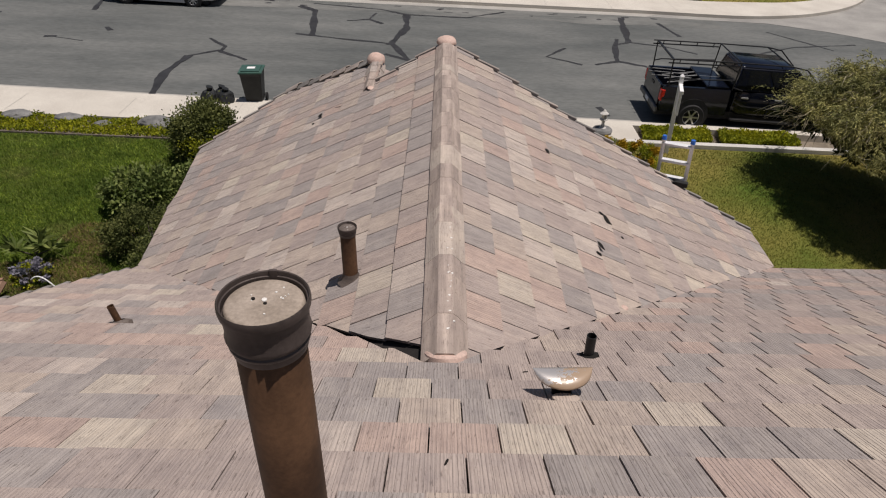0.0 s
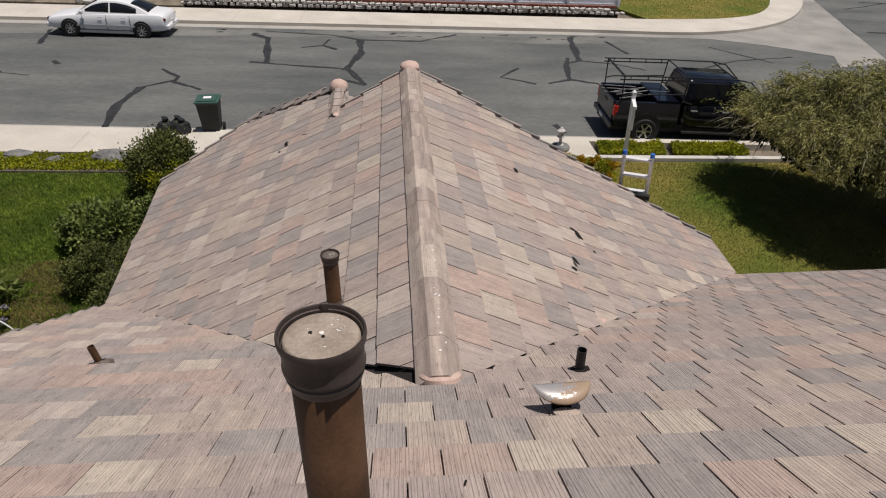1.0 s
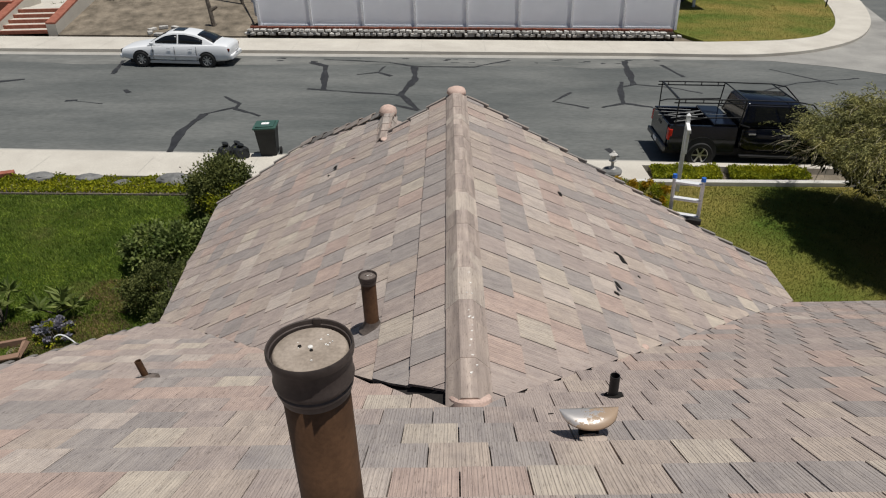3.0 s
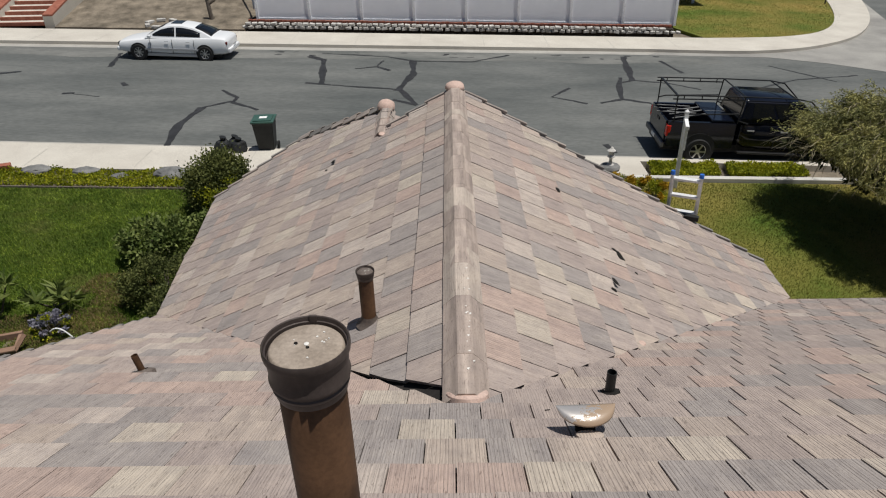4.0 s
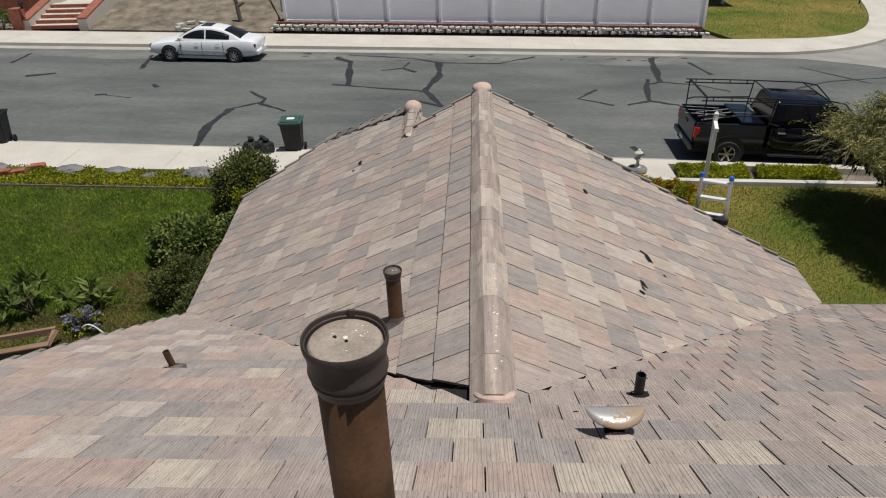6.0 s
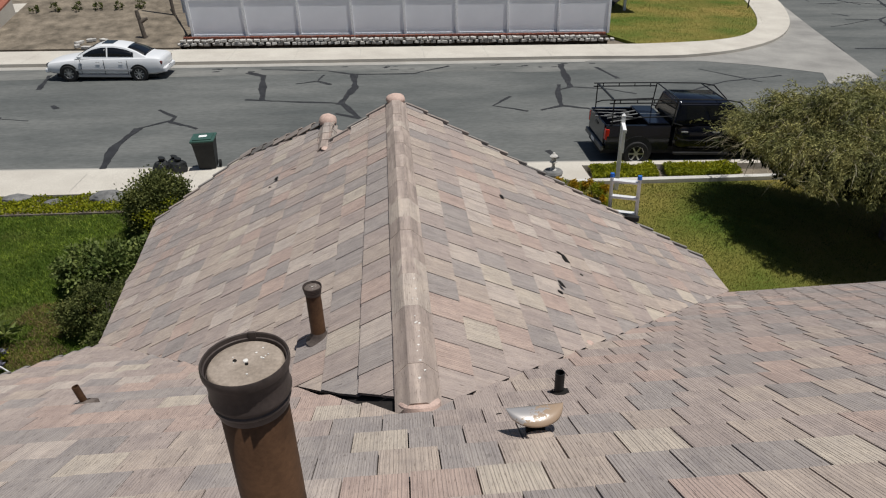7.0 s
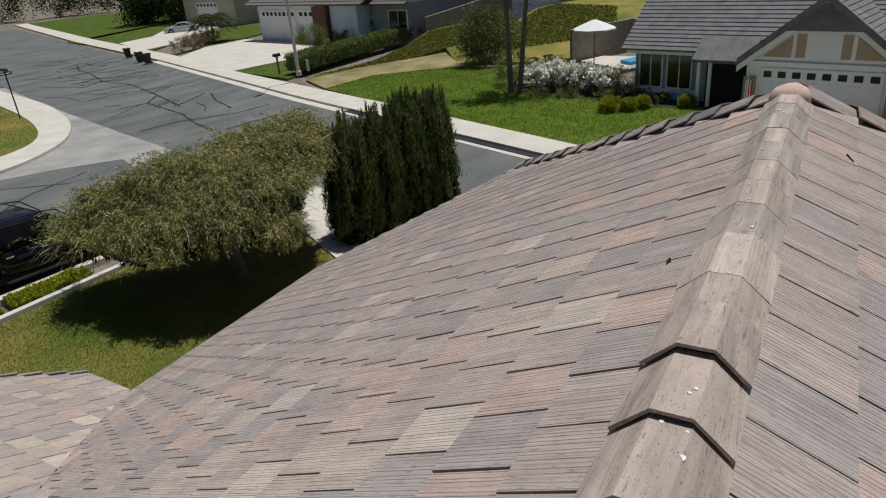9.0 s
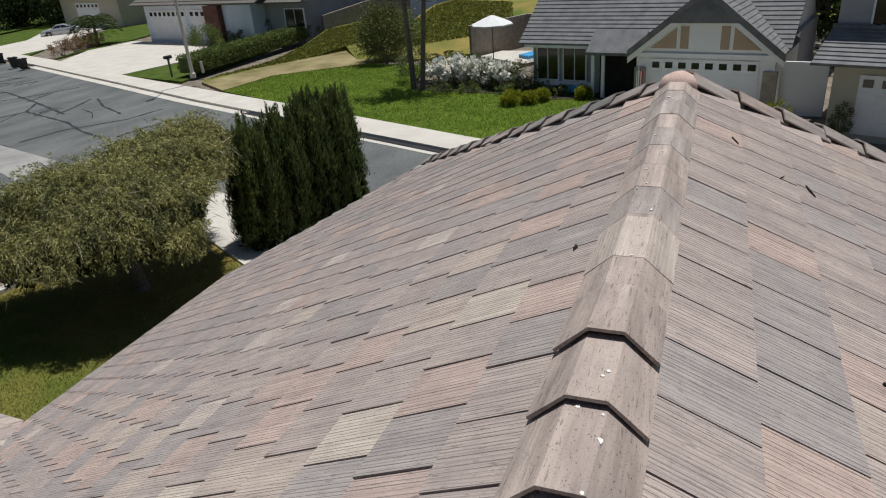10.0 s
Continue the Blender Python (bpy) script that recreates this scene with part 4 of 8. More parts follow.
c_z = RIDGE_Z - PITCH * (HIP_Y - RIDGE_Y)
plane_piece("roof_hip_face", [(RIDGE_END + 0.02, RIDGE_Y, RIDGE_Z - 0.06), (HIP_X + 0.02, HIP_Y - 0.02, c_z - 0.06), (8.4, -6.25, c_z - 0.12), (7.25, -6.25, RIDGE_Z - PITCH * 3.2 - 0.06)], TILE_TONES[1], "far hip face of the roof in grey tile")
plane_piece("roof_low_face", [(-1.2, 6.42, low_z - 0.03), (-1.25, 7.5, low_z - 0.03), (0.5, 7.6, low_z - 1.0), (0.8, 6.45, low_z - 1.1)], TILE_TONES[0], "small lower roof face in weathered tile")
plane_piece("roof_low_front", [(-1.27, 7.53, low_z - 0.05), (-3.02, 9.02, WING_Z - WING_PITCH * 2.9 - 0.06), (0.5, 8.8, WING_Z - WING_PITCH * 2.9 - 0.1), (0.5, 7.6, low_z - 1.05)], TILE_TONES[0], "small front roof face in weathered tile")


def wall_block(name, x0, x1, y0, y1, top):
    bm = bmesh.new()
    zs = -0.9
    for a, b in (((x0, y0), (x1, y0 + 0.2)), ((x0, y1 - 0.2), (x1, y1)), ((x0, y0 + 0.2), (x0 + 0.2, y1 - 0.2)), ((x1 - 0.2, y0 + 0.2), (x1, y1 - 0.2))):
        box(bm, a[0], b[0], a[1], b[1], zs, top)
    return tagged(part(name, bm, STUCCO), "beige stucco house wall under the eaves", "wall", "", "structure")


wall_block("wall_main", -3.5, 7.9, -8.6, 3.4, 1.9)
wall_block("wall_wing", -3.5, 3.9, 3.45, 5.6, 1.55)
wall_block("wall_wing_front", -3.4, 0.0, 5.65, 7.6, 1.75)
plane_piece("wall_gable_wing", [(-1.3, 6.1, 3.25), (WING_X, 6.1, 3.95), (4.0, 5.85, 1.6), (4.0, 5.8, 0.4), (-1.3, 6.05, 0.4)], STUCCO, "stucco gable of the wing", "wall")

# mortar at ridge ends and along the valley
def mortar_end(name, at, axis, r, h, label):
    ob = thing(name, label=label, category="mortar", kind="structure")
    bm = bmesh.new()
    bmesh.ops.create_uvsphere(bm, u_segments=20, v_segments=12, radius=1.0)
    for v in bm.verts:
        n = 1 + 0.09 * noise.noise(v.co * 2.3 + Vector(at))
        v.co = Vector((v.co.x * r[0] * n, v.co.y * r[1] * n, max(v.co.z, -0.35) * h * n))
    p = smooth(part("mortar", bm, MORTAR, ob))
    p.matrix_basis = Matrix.Translation(at) @ Matrix.Rotation(axis, 4, "Z")
    return ob


pad = tagged(new("mortar_wing_foot"), "oval pink mortar pad at the ridge's foot", "mortar", "", "structure")
pad.matrix_basis = Matrix.Translation(on_main(WING_X + 0.01, VALLEY_Y + 0.15, 0.062)) @ pose(0, 0, 0, -27.4, 0, 0)
bm = bmesh.new()
lathe(bm, [(0.15, -0.08), (0.145, 0.005), (0.13, 0.018), (0.07, 0.024), (0, 0.026)], 26)
for v in bm.verts:
    v.co = Vector((v.co.x * (0.93 + 0.1 * noise.noise(v.co * 9)), v.co.y * 1.15 * (1 + 0.12 * noise.noise(v.co * 8)), v.co.z))
smooth(part("mortar", bm, MORTAR, pad))
mortar_end("mortar_wing_end", (WING_X, 6.39, WING_Z + 0.04), 0, (0.14, 0.14), 0.085, "rounded pink mortar plug at the ridge end")
mortar_end("mortar_low_end", (-1.25, 7.5, low_z + 0.05), 0, (0.145, 0.15), 0.12, "rounded pink mortar plug at the low ridge")
mortar_end("mortar_low_foot", (-1.21, 6.18, low_z + 0.06), 0, (0.05, 0.07), 0.022, "small pink mortar patch under the gable")
mortar_end("mortar_main_end", (RIDGE_END - 0.08, CAP_Y, RIDGE_Z + 0.02), 0, (0.12, 0.135), 0.10, "rounded pink mortar plug at the main ridge's end")
mortar_end("mortar_valley", (1.45, 1.58, on_main(1.45, 1.58)[2] + 0.04), 0.5, (0.06, 0.045), 0.03, "pale mortar blob in the valley")


# pale droppings and chips
def spot(name, fr, u, v, h, size, material, seed, stretch=1.0, turn=0.0, parent=None):
    rng = random.Random(seed)
    bm = bmesh.new()
    n = 9
    ring = []
    for k in range(n):
        a = 2 * math.pi * k / n
        r = size * rng.uniform(0.6, 1.2)
        x, y = r * math.cos(a) * stretch, r * math.sin(a) / max(1.0, stretch * 0.8)
        ring.append((x * math.cos(turn) - y * math.sin(turn), x * math.sin(turn) + y * math.cos(turn)))
    top = [bm.verts.new((x, y, 0.0015)) for x, y in ring]
    bot = [bm.verts.new((x * 1.08, y * 1.08, -0.006)) for x, y in ring]
    bm.faces.new(top)
    for k in range(n):
        j = (k + 1) % n
        bm.faces.new((top[k], bot[k], bot[j], top[j]))
    ob = part(name, bm, material, parent)
    ob.matrix_basis = fr @ Matrix.Translation((u, v, h))
    return ob


PALE = surface("pale_dropping", (0.72, 0.68, 0.62), (0.82, 0.8, 0.76), 8, 60, 0.8)
HOLE = surface("broken_tile_gap", (0.008, 0.007, 0.006), (0.016, 0.014, 0.012), 8, 60, 0.95)


def tile_top(v, first):
    return 0.026 + 0.030 * (((v - first) / COURSE) % 1.0)


for n, (x, y, size, st, tn) in enumerate([(1.63, 3.25, 0.055, 1.5, 0.2), (1.60, 3.34, 0.030, 1.8, 1.2), (1.78, 3.04, 0.016, 1.3, 0.6), (1.40, 2.50, 0.040, 1.6, 0.3), (1.34, 2.32, 0.030, 1.4, 0.9), (1.07, 4.31, 0.046, 1.6, 0.1)]):
    u, v = east_uv(x, y)
    spot("tile_break", EAST, u, v, tile_top(v, 0.425) + 0.010, size, HOLE, 40 + n, st, tn, east)
for n, (x, y, size, st, tn) in enumerate([(-1.94, 6.19, 0.040, 1.3, 0.2), (-2.04, 6.04, 0.025, 1.6, 0.4), (-1.69, 6.20, 0.016, 4.5, 0.9)]):
    u, v = west_uv(x, y)
    spot("tile_break", WEST, u, v, tile_top(v, 0.43) + 0.008, size, HOLE, 50 + n, st, tn, west)
for n, (x, y, size, st, tn) in enumerate([(4.44, -3.35, 0.013, 4.2, 0.5), (4.32, -3.40, 0.013, 3.4, 0.1), (4.31, -3.78, 0.017, 3.4, 0.35), (4.23, -3.61, 0.009, 5.0, -0.4), (2.77, -3.70, 0.008, 1.2, 0.2), (2.49, -3.84, 0.007, 1.2, 0.2)]):
    u, v = back_uv(x, y)
    spot("tile_break", BACK, u, v, tile_top(v, 0.396) + 0.005, size, HOLE, 60 + n, st, tn, back)
for n, (x, y, size, st, tn) in enumerate([(2.80, -2.75, 0.016, 1.8, 0.1), (-1.04, -1.09, 0.008, 1.4, 0.2), (-0.13, -1.49, 0.010, 3.0, 1.3), (0.32, -0.36, 0.010, 2.0, 0.3), (-0.64, -1.75, 0.010, 1.5, 0.3)]):
    u, v = front_uv(x, y)
    spot("tile_break", FRONT, u, v, tile_top(v, 0.487), size, HOLE, 70 + n, st, tn, front)
rng = random.Random(31)
droppings = thing("ridge_droppings", label="white droppings spotting the ridge tiles", category="dropping")
for n in range(16):
    x = 1.2 + 2.2 * rng.random() if n < 11 else rng.uniform(3.5, 5.4)
    spot("dropping", Matrix.Translation((x, CAP_Y + rng.uniform(-0.055, 0.045), RIDGE_Z + crest + 0.021 + (0.030 * (1 - (((x - CAP_START) / CAP_STEP) % 1.0) * 0.87) if 1.22 < x < 2.15 else 0.004))), 0, 0, 0, rng.uniform(0.003, 0.008), PALE, 80 + n, 1.3, rng.random(), droppings)
streak = thing("ridge_drips", label="white drips on the wing ridge", category="dropping")
for n in range(15):
    spot("dropping", Matrix.Translation((WING_X + 0.035 + rng.uniform(-0.022, 0.022), 0.12 + 0.085 * n * rng.uniform(0.8, 1.1), WING_Z + crest + 0.024)), 0, 0, 0, rng.uniform(0.004, 0.010), PALE, 110 + n, 1.3, rng.random(), streak)


# tar dabs in the worn edge of the street
dabs = thing("tar_dabs", label="scattered dark tar dabs by the far gutter", category="tar")
rng = random.Random(77)
for n in range(22):
    dx, dy = rng.uniform(-9.5, 9.5), rng.uniform(27.15, 27.85)
    spot("tar_dab", Matrix.Translation((dx, dy, ground_z(dx, dy) - 0.0535)), 0, 0, 0, rng.uniform(0.05, 0.14), TAR, 140 + n, rng.uniform(1.2, 2.6), rng.uniform(-0.2, 0.2), dabs)


# ---- flue, vent pipes and hood ----
def stack(name, x, y, z0, z1, r, collar, label, lean=0.0, lid=True, flash=True, skin=None):
    ob = thing(name, x, y, 0, 0, label, "vent pipe")
    bm = bmesh.new()
    rp = r * 1.12 if collar else r
    lathe(bm, [(rp, z0 - 0.25), (rp, z1 - 0.03), (r, z1 - 0.02), (r * 0.86, z1 - 0.02), (r * 0.86, z1 - 0.12), (0, z1 - 0.12)], 28)
    smooth(part("pipe", bm, skin or RUST_BROWN, ob))
    if collar:
        c = bmesh.new()
        h = collar
        lathe(c, [(r * 1.11, z1 - h - 0.034), (r * 1.17, z1 - h - 0.032), (r * 1.19, z1 - h - 0.026), (r * 1.20, z1 - h - 0.016), (r * 1.26, z1 - h - 0.012), (r * 1.27, z1 - h - 0.007), (r * 1.23, z1 - h - 0.003), (r * 1.24, z1 - h + 0.003), (r * 1.32, z1 - h + 0.007), (r * 1.33, z1 - h + 0.013), (r * 1.28, z1 - h + 0.019), (r * 1.31, z1 - 0.036), (r * 1.31, z1 - 0.026), (r * 1.39, z1 - 0.022), (r * 1.41, z1 - 0.014), (r * 1.40, z1 - 0.003), (r * 1.37, z1), (r * 1.34, z1 - 0.002), (r * 1.325, z1 - 0.012), (r * 1.28, z1 - 0.013), (r * 1.27, z1 - 0.028), (r * 1.0, z1 - 0.03)], 48)
        smooth(part("collar", c, BROWN_METAL, ob, "dark brown ringed metal collar"))
        if lid:
            d = bmesh.new()
            lathe(d, [(r * 1.22, z1 - 0.028), (r * 1.21, z1 - 0.019), (r * 1.16, z1 - 0.015), (r * 1.12, z1 - 0.013), (r * 0.6, z1 - 0.010), (0, z1 - 0.009)], 44)
            p = smooth(part("lid", d, DUSTY_CAP if r > 0.06 else LEAD, ob, "dusty domed lid with screws"))
            for k, (sx, sy, sr, mt) in enumerate([(0.02, 0.0, 0.006, PALE), (-0.33, 0.04, 0.0045, HOLE), (0.08, -0.17, 0.004, HOLE)]):
                q = bmesh.new()
                lathe(q, [(sr, 0), (sr * 0.9, 0.0035), (0, 0.0045)], 10)
                s = part("screw", q, mt, p)
                s.matrix_basis = Matrix.Translation((sx * r, sy * r, z1 - 0.0105))
            rr = random.Random(4)
            for k in range(9):
                a, dd = rr.choice([0.6, -0.9, 2.9]) + rr.uniform(-0.5, 0.5), r * rr.uniform(0.35, 0.9)
                spot("fleck", Matrix.Translation((dd * math.cos(a), dd * math.sin(a), z1 - 0.0098)), 0, 0, 0, rr.uniform(0.0010, 0.0024), PALE, 200 + k, 1.2, 0.3, p)
            tab = part("tab", solid(-0.009, 0.009, r * 1.27, r * 1.37, z1 - 0.03, z1 + 0.003, 0.002), BROWN_METAL, ob)
    if flash:
        f = bmesh.new()
        lathe(f, [(r * 2.1, z0 + 0.012), (r * 1.5, z0 + 0.04), (r * 1.12, z0 + 0.10), (r * 1.08, z0 + 0.13)], 24)
        smooth(part("flashing", f, LEAD, ob, "weathered metal flashing"))
    if lean:
        ob.matrix_basis = Matrix.Translation((x, y, z0)) @ pose(0, 0, 0, 0, lean, 0) @ Matrix.Translation((0, 0, -z0))
    return ob


stack("flue_pipe", -0.508, -2.045, on_main(0, -2.045)[2], 6.160, 0.0655, 0.092, "tall brown metal flue with a ringed cap")
stack("vent_pipe", -0.887, 1.288, on_wing(-0.887, 0)[2], 4.285, 0.053, 0.045, "brown capped vent pipe on the wing roof", lid=True)
stack("plumbing_vent", -2.531, 0.737, on_main(0, 0.737)[2], 3.933, 0.025, 0, "short rusty plumbing vent on the roof", lean=-10, flash=False)
stack("plumbing_vent", 0.757, 0.006, on_main(0, 0.006)[2], 4.34, 0.030, 0, "short black plumbing vent on the roof", flash=False, skin=PLASTIC_BLACK)
for px, py, pr in ((-2.531, 0.737, 0.06), (0.757, 0.006, 0.055)):
    bm = bmesh.new()
    lathe(bm, [(pr * 1.5, -0.02), (pr * 1.35, 0.03), (pr * 0.6, 0.045)], 8)
    ob = part("pipe_boot", bm, HOLE if px > 0 else LEAD)
    ob.matrix_basis = Matrix.Translation(on_main(px, py, 0.02)) @ pose(0, 0, 0, -27.4, 0, 20)
    tagged(ob, "dark flashing boot round a vent pipe", "flashing")

FLAKED, nt, bs = nodes_of("flaking_silver_paint", 0.35, 0.75, 0.5)
fl = noise_of(nt, coords(nt, (1, 1.4, 1)), 34.0, 5, 0.75)
tc, sx = nt.nodes.new("ShaderNodeTexCoord"), nt.nodes.new("ShaderNodeSeparateXYZ")
nt.links.new(tc.outputs["Object"], sx.inputs[0])
worn = nt.nodes.new("ShaderNodeMath")
worn.operation = "MULTIPLY_ADD"
worn.inputs[1].default_value = 4.5
nt.links.new(sx.outputs["Z"], worn.inputs[0])
nt.links.new(fl, worn.inputs[2])
aside = nt.nodes.new("ShaderNodeMath")
aside.operation = "MULTIPLY_ADD"
aside.inputs[1].default_value = -1.7
nt.links.new(sx.outputs["X"], aside.inputs[0])
nt.links.new(worn.outputs[0], aside.inputs[2])
mask = ramp_of(nt, aside.outputs[0], [(0.79, (0.0, 0.0, 0.0)), (0.80, (0.6, 0.6, 0.6))])
nt.links.new(mix_of(nt, "MIX", mask, (0.36, 0.26, 0.18), (0.82, 0.82, 0.82)), bs.inputs["Base Color"])
nt.links.new(mask, bs.inputs["Metallic"])
bump_of(nt, bs, fl, 0.3, 0.002)
hood = thing("roof_vent_hood", 0.452, -0.69, on_main(0, -0.69)[2] + 0.06, 0, "half-round vent hood with flaking silver paint", "roof vent")
bm = bmesh.new()
ends = []
for k in range(25):
    x = -0.15 * math.cos(math.pi * k / 24)
    reach = math.sqrt(max(0.0, 1 - (x / 0.1505) ** 2))
    near_y = 0.04 - 0.115 * reach
    ring = []
    for j in range(11):
        q = 0.5 * math.pi * j / 10
        sag = 1 - math.sin(q)
        ring.append(bm.verts.new((x * (1 - 0.05 * sag), near_y + (0.04 - near_y) * (1 - math.cos(q)), 0.078 - 0.062 * sag * (0.25 + 0.75 * reach))))
    ends.append(ring)
for p, q in zip(ends, ends[1:]):
    for j in range(10):
        bm.faces.new((p[j], p[j + 1], q[j + 1], q[j]))
bmesh.ops.recalc_face_normals(bm, faces=bm.faces[:])
hb = smooth(part("hood", bm, FLAKED, hood))
hb.matrix_basis = pose(0, 0, 0.045, -14, 0, 2)
hm = hb.modifiers.new("thick", "SOLIDIFY")
hm.thickness = 0.005
base = part("throat", solid(-0.05, 0.05, 0.0, 0.04, -0.07, 0.06, 0.01), HOLE, hood, "dark throat under the hood")
base.matrix_basis = pose(0, 0, 0, -22, 0, 0)
bm = bmesh.new()
lathe(bm, [(0.07, -0.03), (0.068, 0.006), (0.05, 0.012), (0, 0.014)], 20)
pl = smooth(part("pad", bm, TILE_TONES[2], hood, "mortar pad under the vent"))
pl.matrix_basis = Matrix.Translation((0.005, -0.07, 0.026)) @ pose(0, 0, 0, -27, 0, 0)


# ---- plants ----
def leaf_mesh(name, pos, axis, length, width, material, parent=None, curl=0.15, kind=""):
    """Many small bent leaves, four corners each: pos and axis are (n, 3) arrays."""
    n = len(pos)
    axis = axis / (np.linalg.norm(axis, axis=1, keepdims=True) + 1e-9)
    ref = np.random.normal(size=(n, 3))
    side = np.cross(axis, ref)
    side /= np.linalg.norm(side, axis=1, keepdims=True) + 1e-9
    up = np.cross(side, axis)
    ln = (length * np.random.uniform(0.6, 1.3, (n, 1))) if np.isscalar(length) else length.reshape(-1, 1)
    wd = width * np.random.uniform(0.7, 1.3, (n, 1))
    v = np.empty((n, 4, 3))
    v[:, 0] = pos
    v[:, 1] = pos + axis * ln * 0.45 + side * wd * 0.5 + up * ln * curl
    v[:, 2] = pos + axis * ln
    v[:, 3] = pos + axis * ln * 0.45 - side * wd * 0.5 + up * ln * curl
    me = bpy.data.meshes.new(name)
    me.vertices.add(4 * n)
    me.vertices.foreach_set("co", v.reshape(-1))
    me.loops.add(4 * n)
    me.loops.foreach_set("vertex_index", np.arange(4 * n, dtype=np.int32))
    me.polygons.add(n)
    me.polygons.foreach_set("loop_start", np.arange(0, 4 * n, 4, dtype=np.int32))
    me.polygons.foreach_set("loop_total", np.full(n, 4, dtype=np.int32))
    me.update()
    me.validate()
    me.materials.append(material)
    ob = new(name, me)
    ob.parent = parent
    if kind:
        ob["kind"] = kind
    return ob


def blob_points(n, clumps, radii, spread, floor=-1.0):
    """Points in clumps over an uneven ellipsoid, with gaps between them; and outward directions."""
    d = np.random.normal(size=(clumps, 3))
    d /= np.linalg.norm(d, axis=1, keepdims=True)
    d = d[d[:, 2] > floor]
    rad = np.random.uniform(0.55, 1.05, (len(d), 1)) ** 0.6
    centres = d * rad * np.array(radii)
    pick = np.random.randint(0, len(centres), n)
    pts = centres[pick] + np.random.normal(size=(n, 3)) * spread
    return pts, d[pick]


def shrub(name, x, y, radii, label, leaf=0.07, n=5000, material=None, clumps=60, twigs=9, category="shrub", wide=0.55, extra=None):
    z = ground_z(x, y)
    ob = thing(name, x, y, z, 0, label, category)
    bm = bmesh.new()
    for k in range(twigs):
        a = 2 * math.pi * k / twigs + random.uniform(-0.3, 0.3)
        r = random.uniform(0.35, 0.75)
        top = (radii[0] * r * math.cos(a), radii[1] * r * math.sin(a), radii[2] * random.uniform(0.7, 1.5))
        tube(bm, (0.05 * math.cos(a), 0.05 * math.sin(a), -0.1), top, 0.03, 0.008, 6)
    part("stem", bm, BARK, ob)
    pts, out = blob_points(n, clumps, radii, min(radii) * 0.17, -0.75)
    pts[:, 2] += radii[2]
    pts[:, 2] = np.maximum(pts[:, 2], 0.02)
    leaf_mesh("crown", pts, out + np.random.normal(size=pts.shape) * 0.9, leaf, leaf * wide, material or LEAF_DARK, ob)
    if extra:
        m2, count, size = extra
        p2, o2 = blob_points(count, clumps, [r * 1.06 for r in radii], min(radii) * 0.14, -0.1)
        p2[:, 2] += radii[2]
        leaf_mesh("bloom", p2, o2 + np.random.normal(size=p2.shape) * 0.6, size, size * 0.9, m2, ob, kind="stuff")
    return ob


shrub("round_shrub", -5.88, 11.75, (0.68, 0.66, 0.72), "dense dark green rounded shrub by the gable", 0.075, 17000, LEAF_DARK, 170, category="shrub")
shrub("shrub", -5.4, 11.2, (0.75, 0.7, 0.55), "yellow-green low shrub at the wall", 0.06, 3500, LEAF_LIME, 50)
shrub("broad_leaf_shrub", -6.35, 9.55, (1.05, 0.55, 0.50), "broad-leaved green shrub beside the house", 0.10, 5200, LEAF_MID, 60)
shrub("broad_leaf_shrub", -5.35, 9.7, (0.55, 0.65, 0.50), "broad-leaved green shrub against the eaves", 0.10, 3200, LEAF_MID, 45)
shrub("loose_shrub", -5.95, 8.0, (0.75, 0.62, 0.48), "loose small-leaved shrub beside the house", 0.055, 9000, LEAF_DARK, 70)
shrub("loose_shrub", -5.35, 7.15, (0.55, 0.6, 0.45), "loose small-leaved shrub under the eaves", 0.055, 6000, LEAF_DARK, 60)
shrub("flower_shrub", 4.85, 12.4, (0.55, 0.42, 0.26), "golden flowering low shrub by the lawn", 0.05, 2500, LEAF_LIME, 40, extra=(LEAF_GOLD, 2600, 0.05))
shrub("flower_shrub", 4.25, 12.75, (0.4, 0.4, 0.25), "golden flowering low shrub by the lawn", 0.05, 1400, LEAF_LIME, 30, extra=(LEAF_GOLD, 1500, 0.05))


def strap_plant(name, x, y, label, stalks=9, height=0.95, leaves=22):
    ob = thing(name, x, y, ground_z(x, y), 0, label, "plant")
    bm = bmesh.new()
    tips = []
    for k in range(stalks):
        a = random.uniform(0, 6.28)
        tip = Vector((0.55 * math.cos(a) * random.uniform(0.3, 1), 0.55 * math.sin(a) * random.uniform(0.3, 1), height * random.uniform(0.5, 1.0)))
        tube(bm, (0, 0, -0.05), tip, 0.022, 0.014, 7)
        tips.append(tip)
    part("stalk", bm, BARK, ob)
    pos = np.repeat(np.array([list(t) for t in tips]), leaves, axis=0)
    ax = np.random.normal(size=pos.shape) * np.array([1, 1, 0.4]) + np.array([0, 0, 0.55])
    leaf_mesh("leaf_head", pos, ax, 0.34, 0.075, LEAF_MID, ob, curl=0.10)


strap_plant("strap_leaf_plant", -9.1, 7.55, "dark green strap-leaved plant on bare stalks", 8, 0.62)
strap_plant("strap_leaf_plant", -8.25, 7.9, "dark green strap-leaved plant on bare stalks", 4, 0.42)
strap_plant("strap_leaf_plant", -9.9, 7.3, "dark green strap-leaved plant on bare stalks", 6, 0.6)


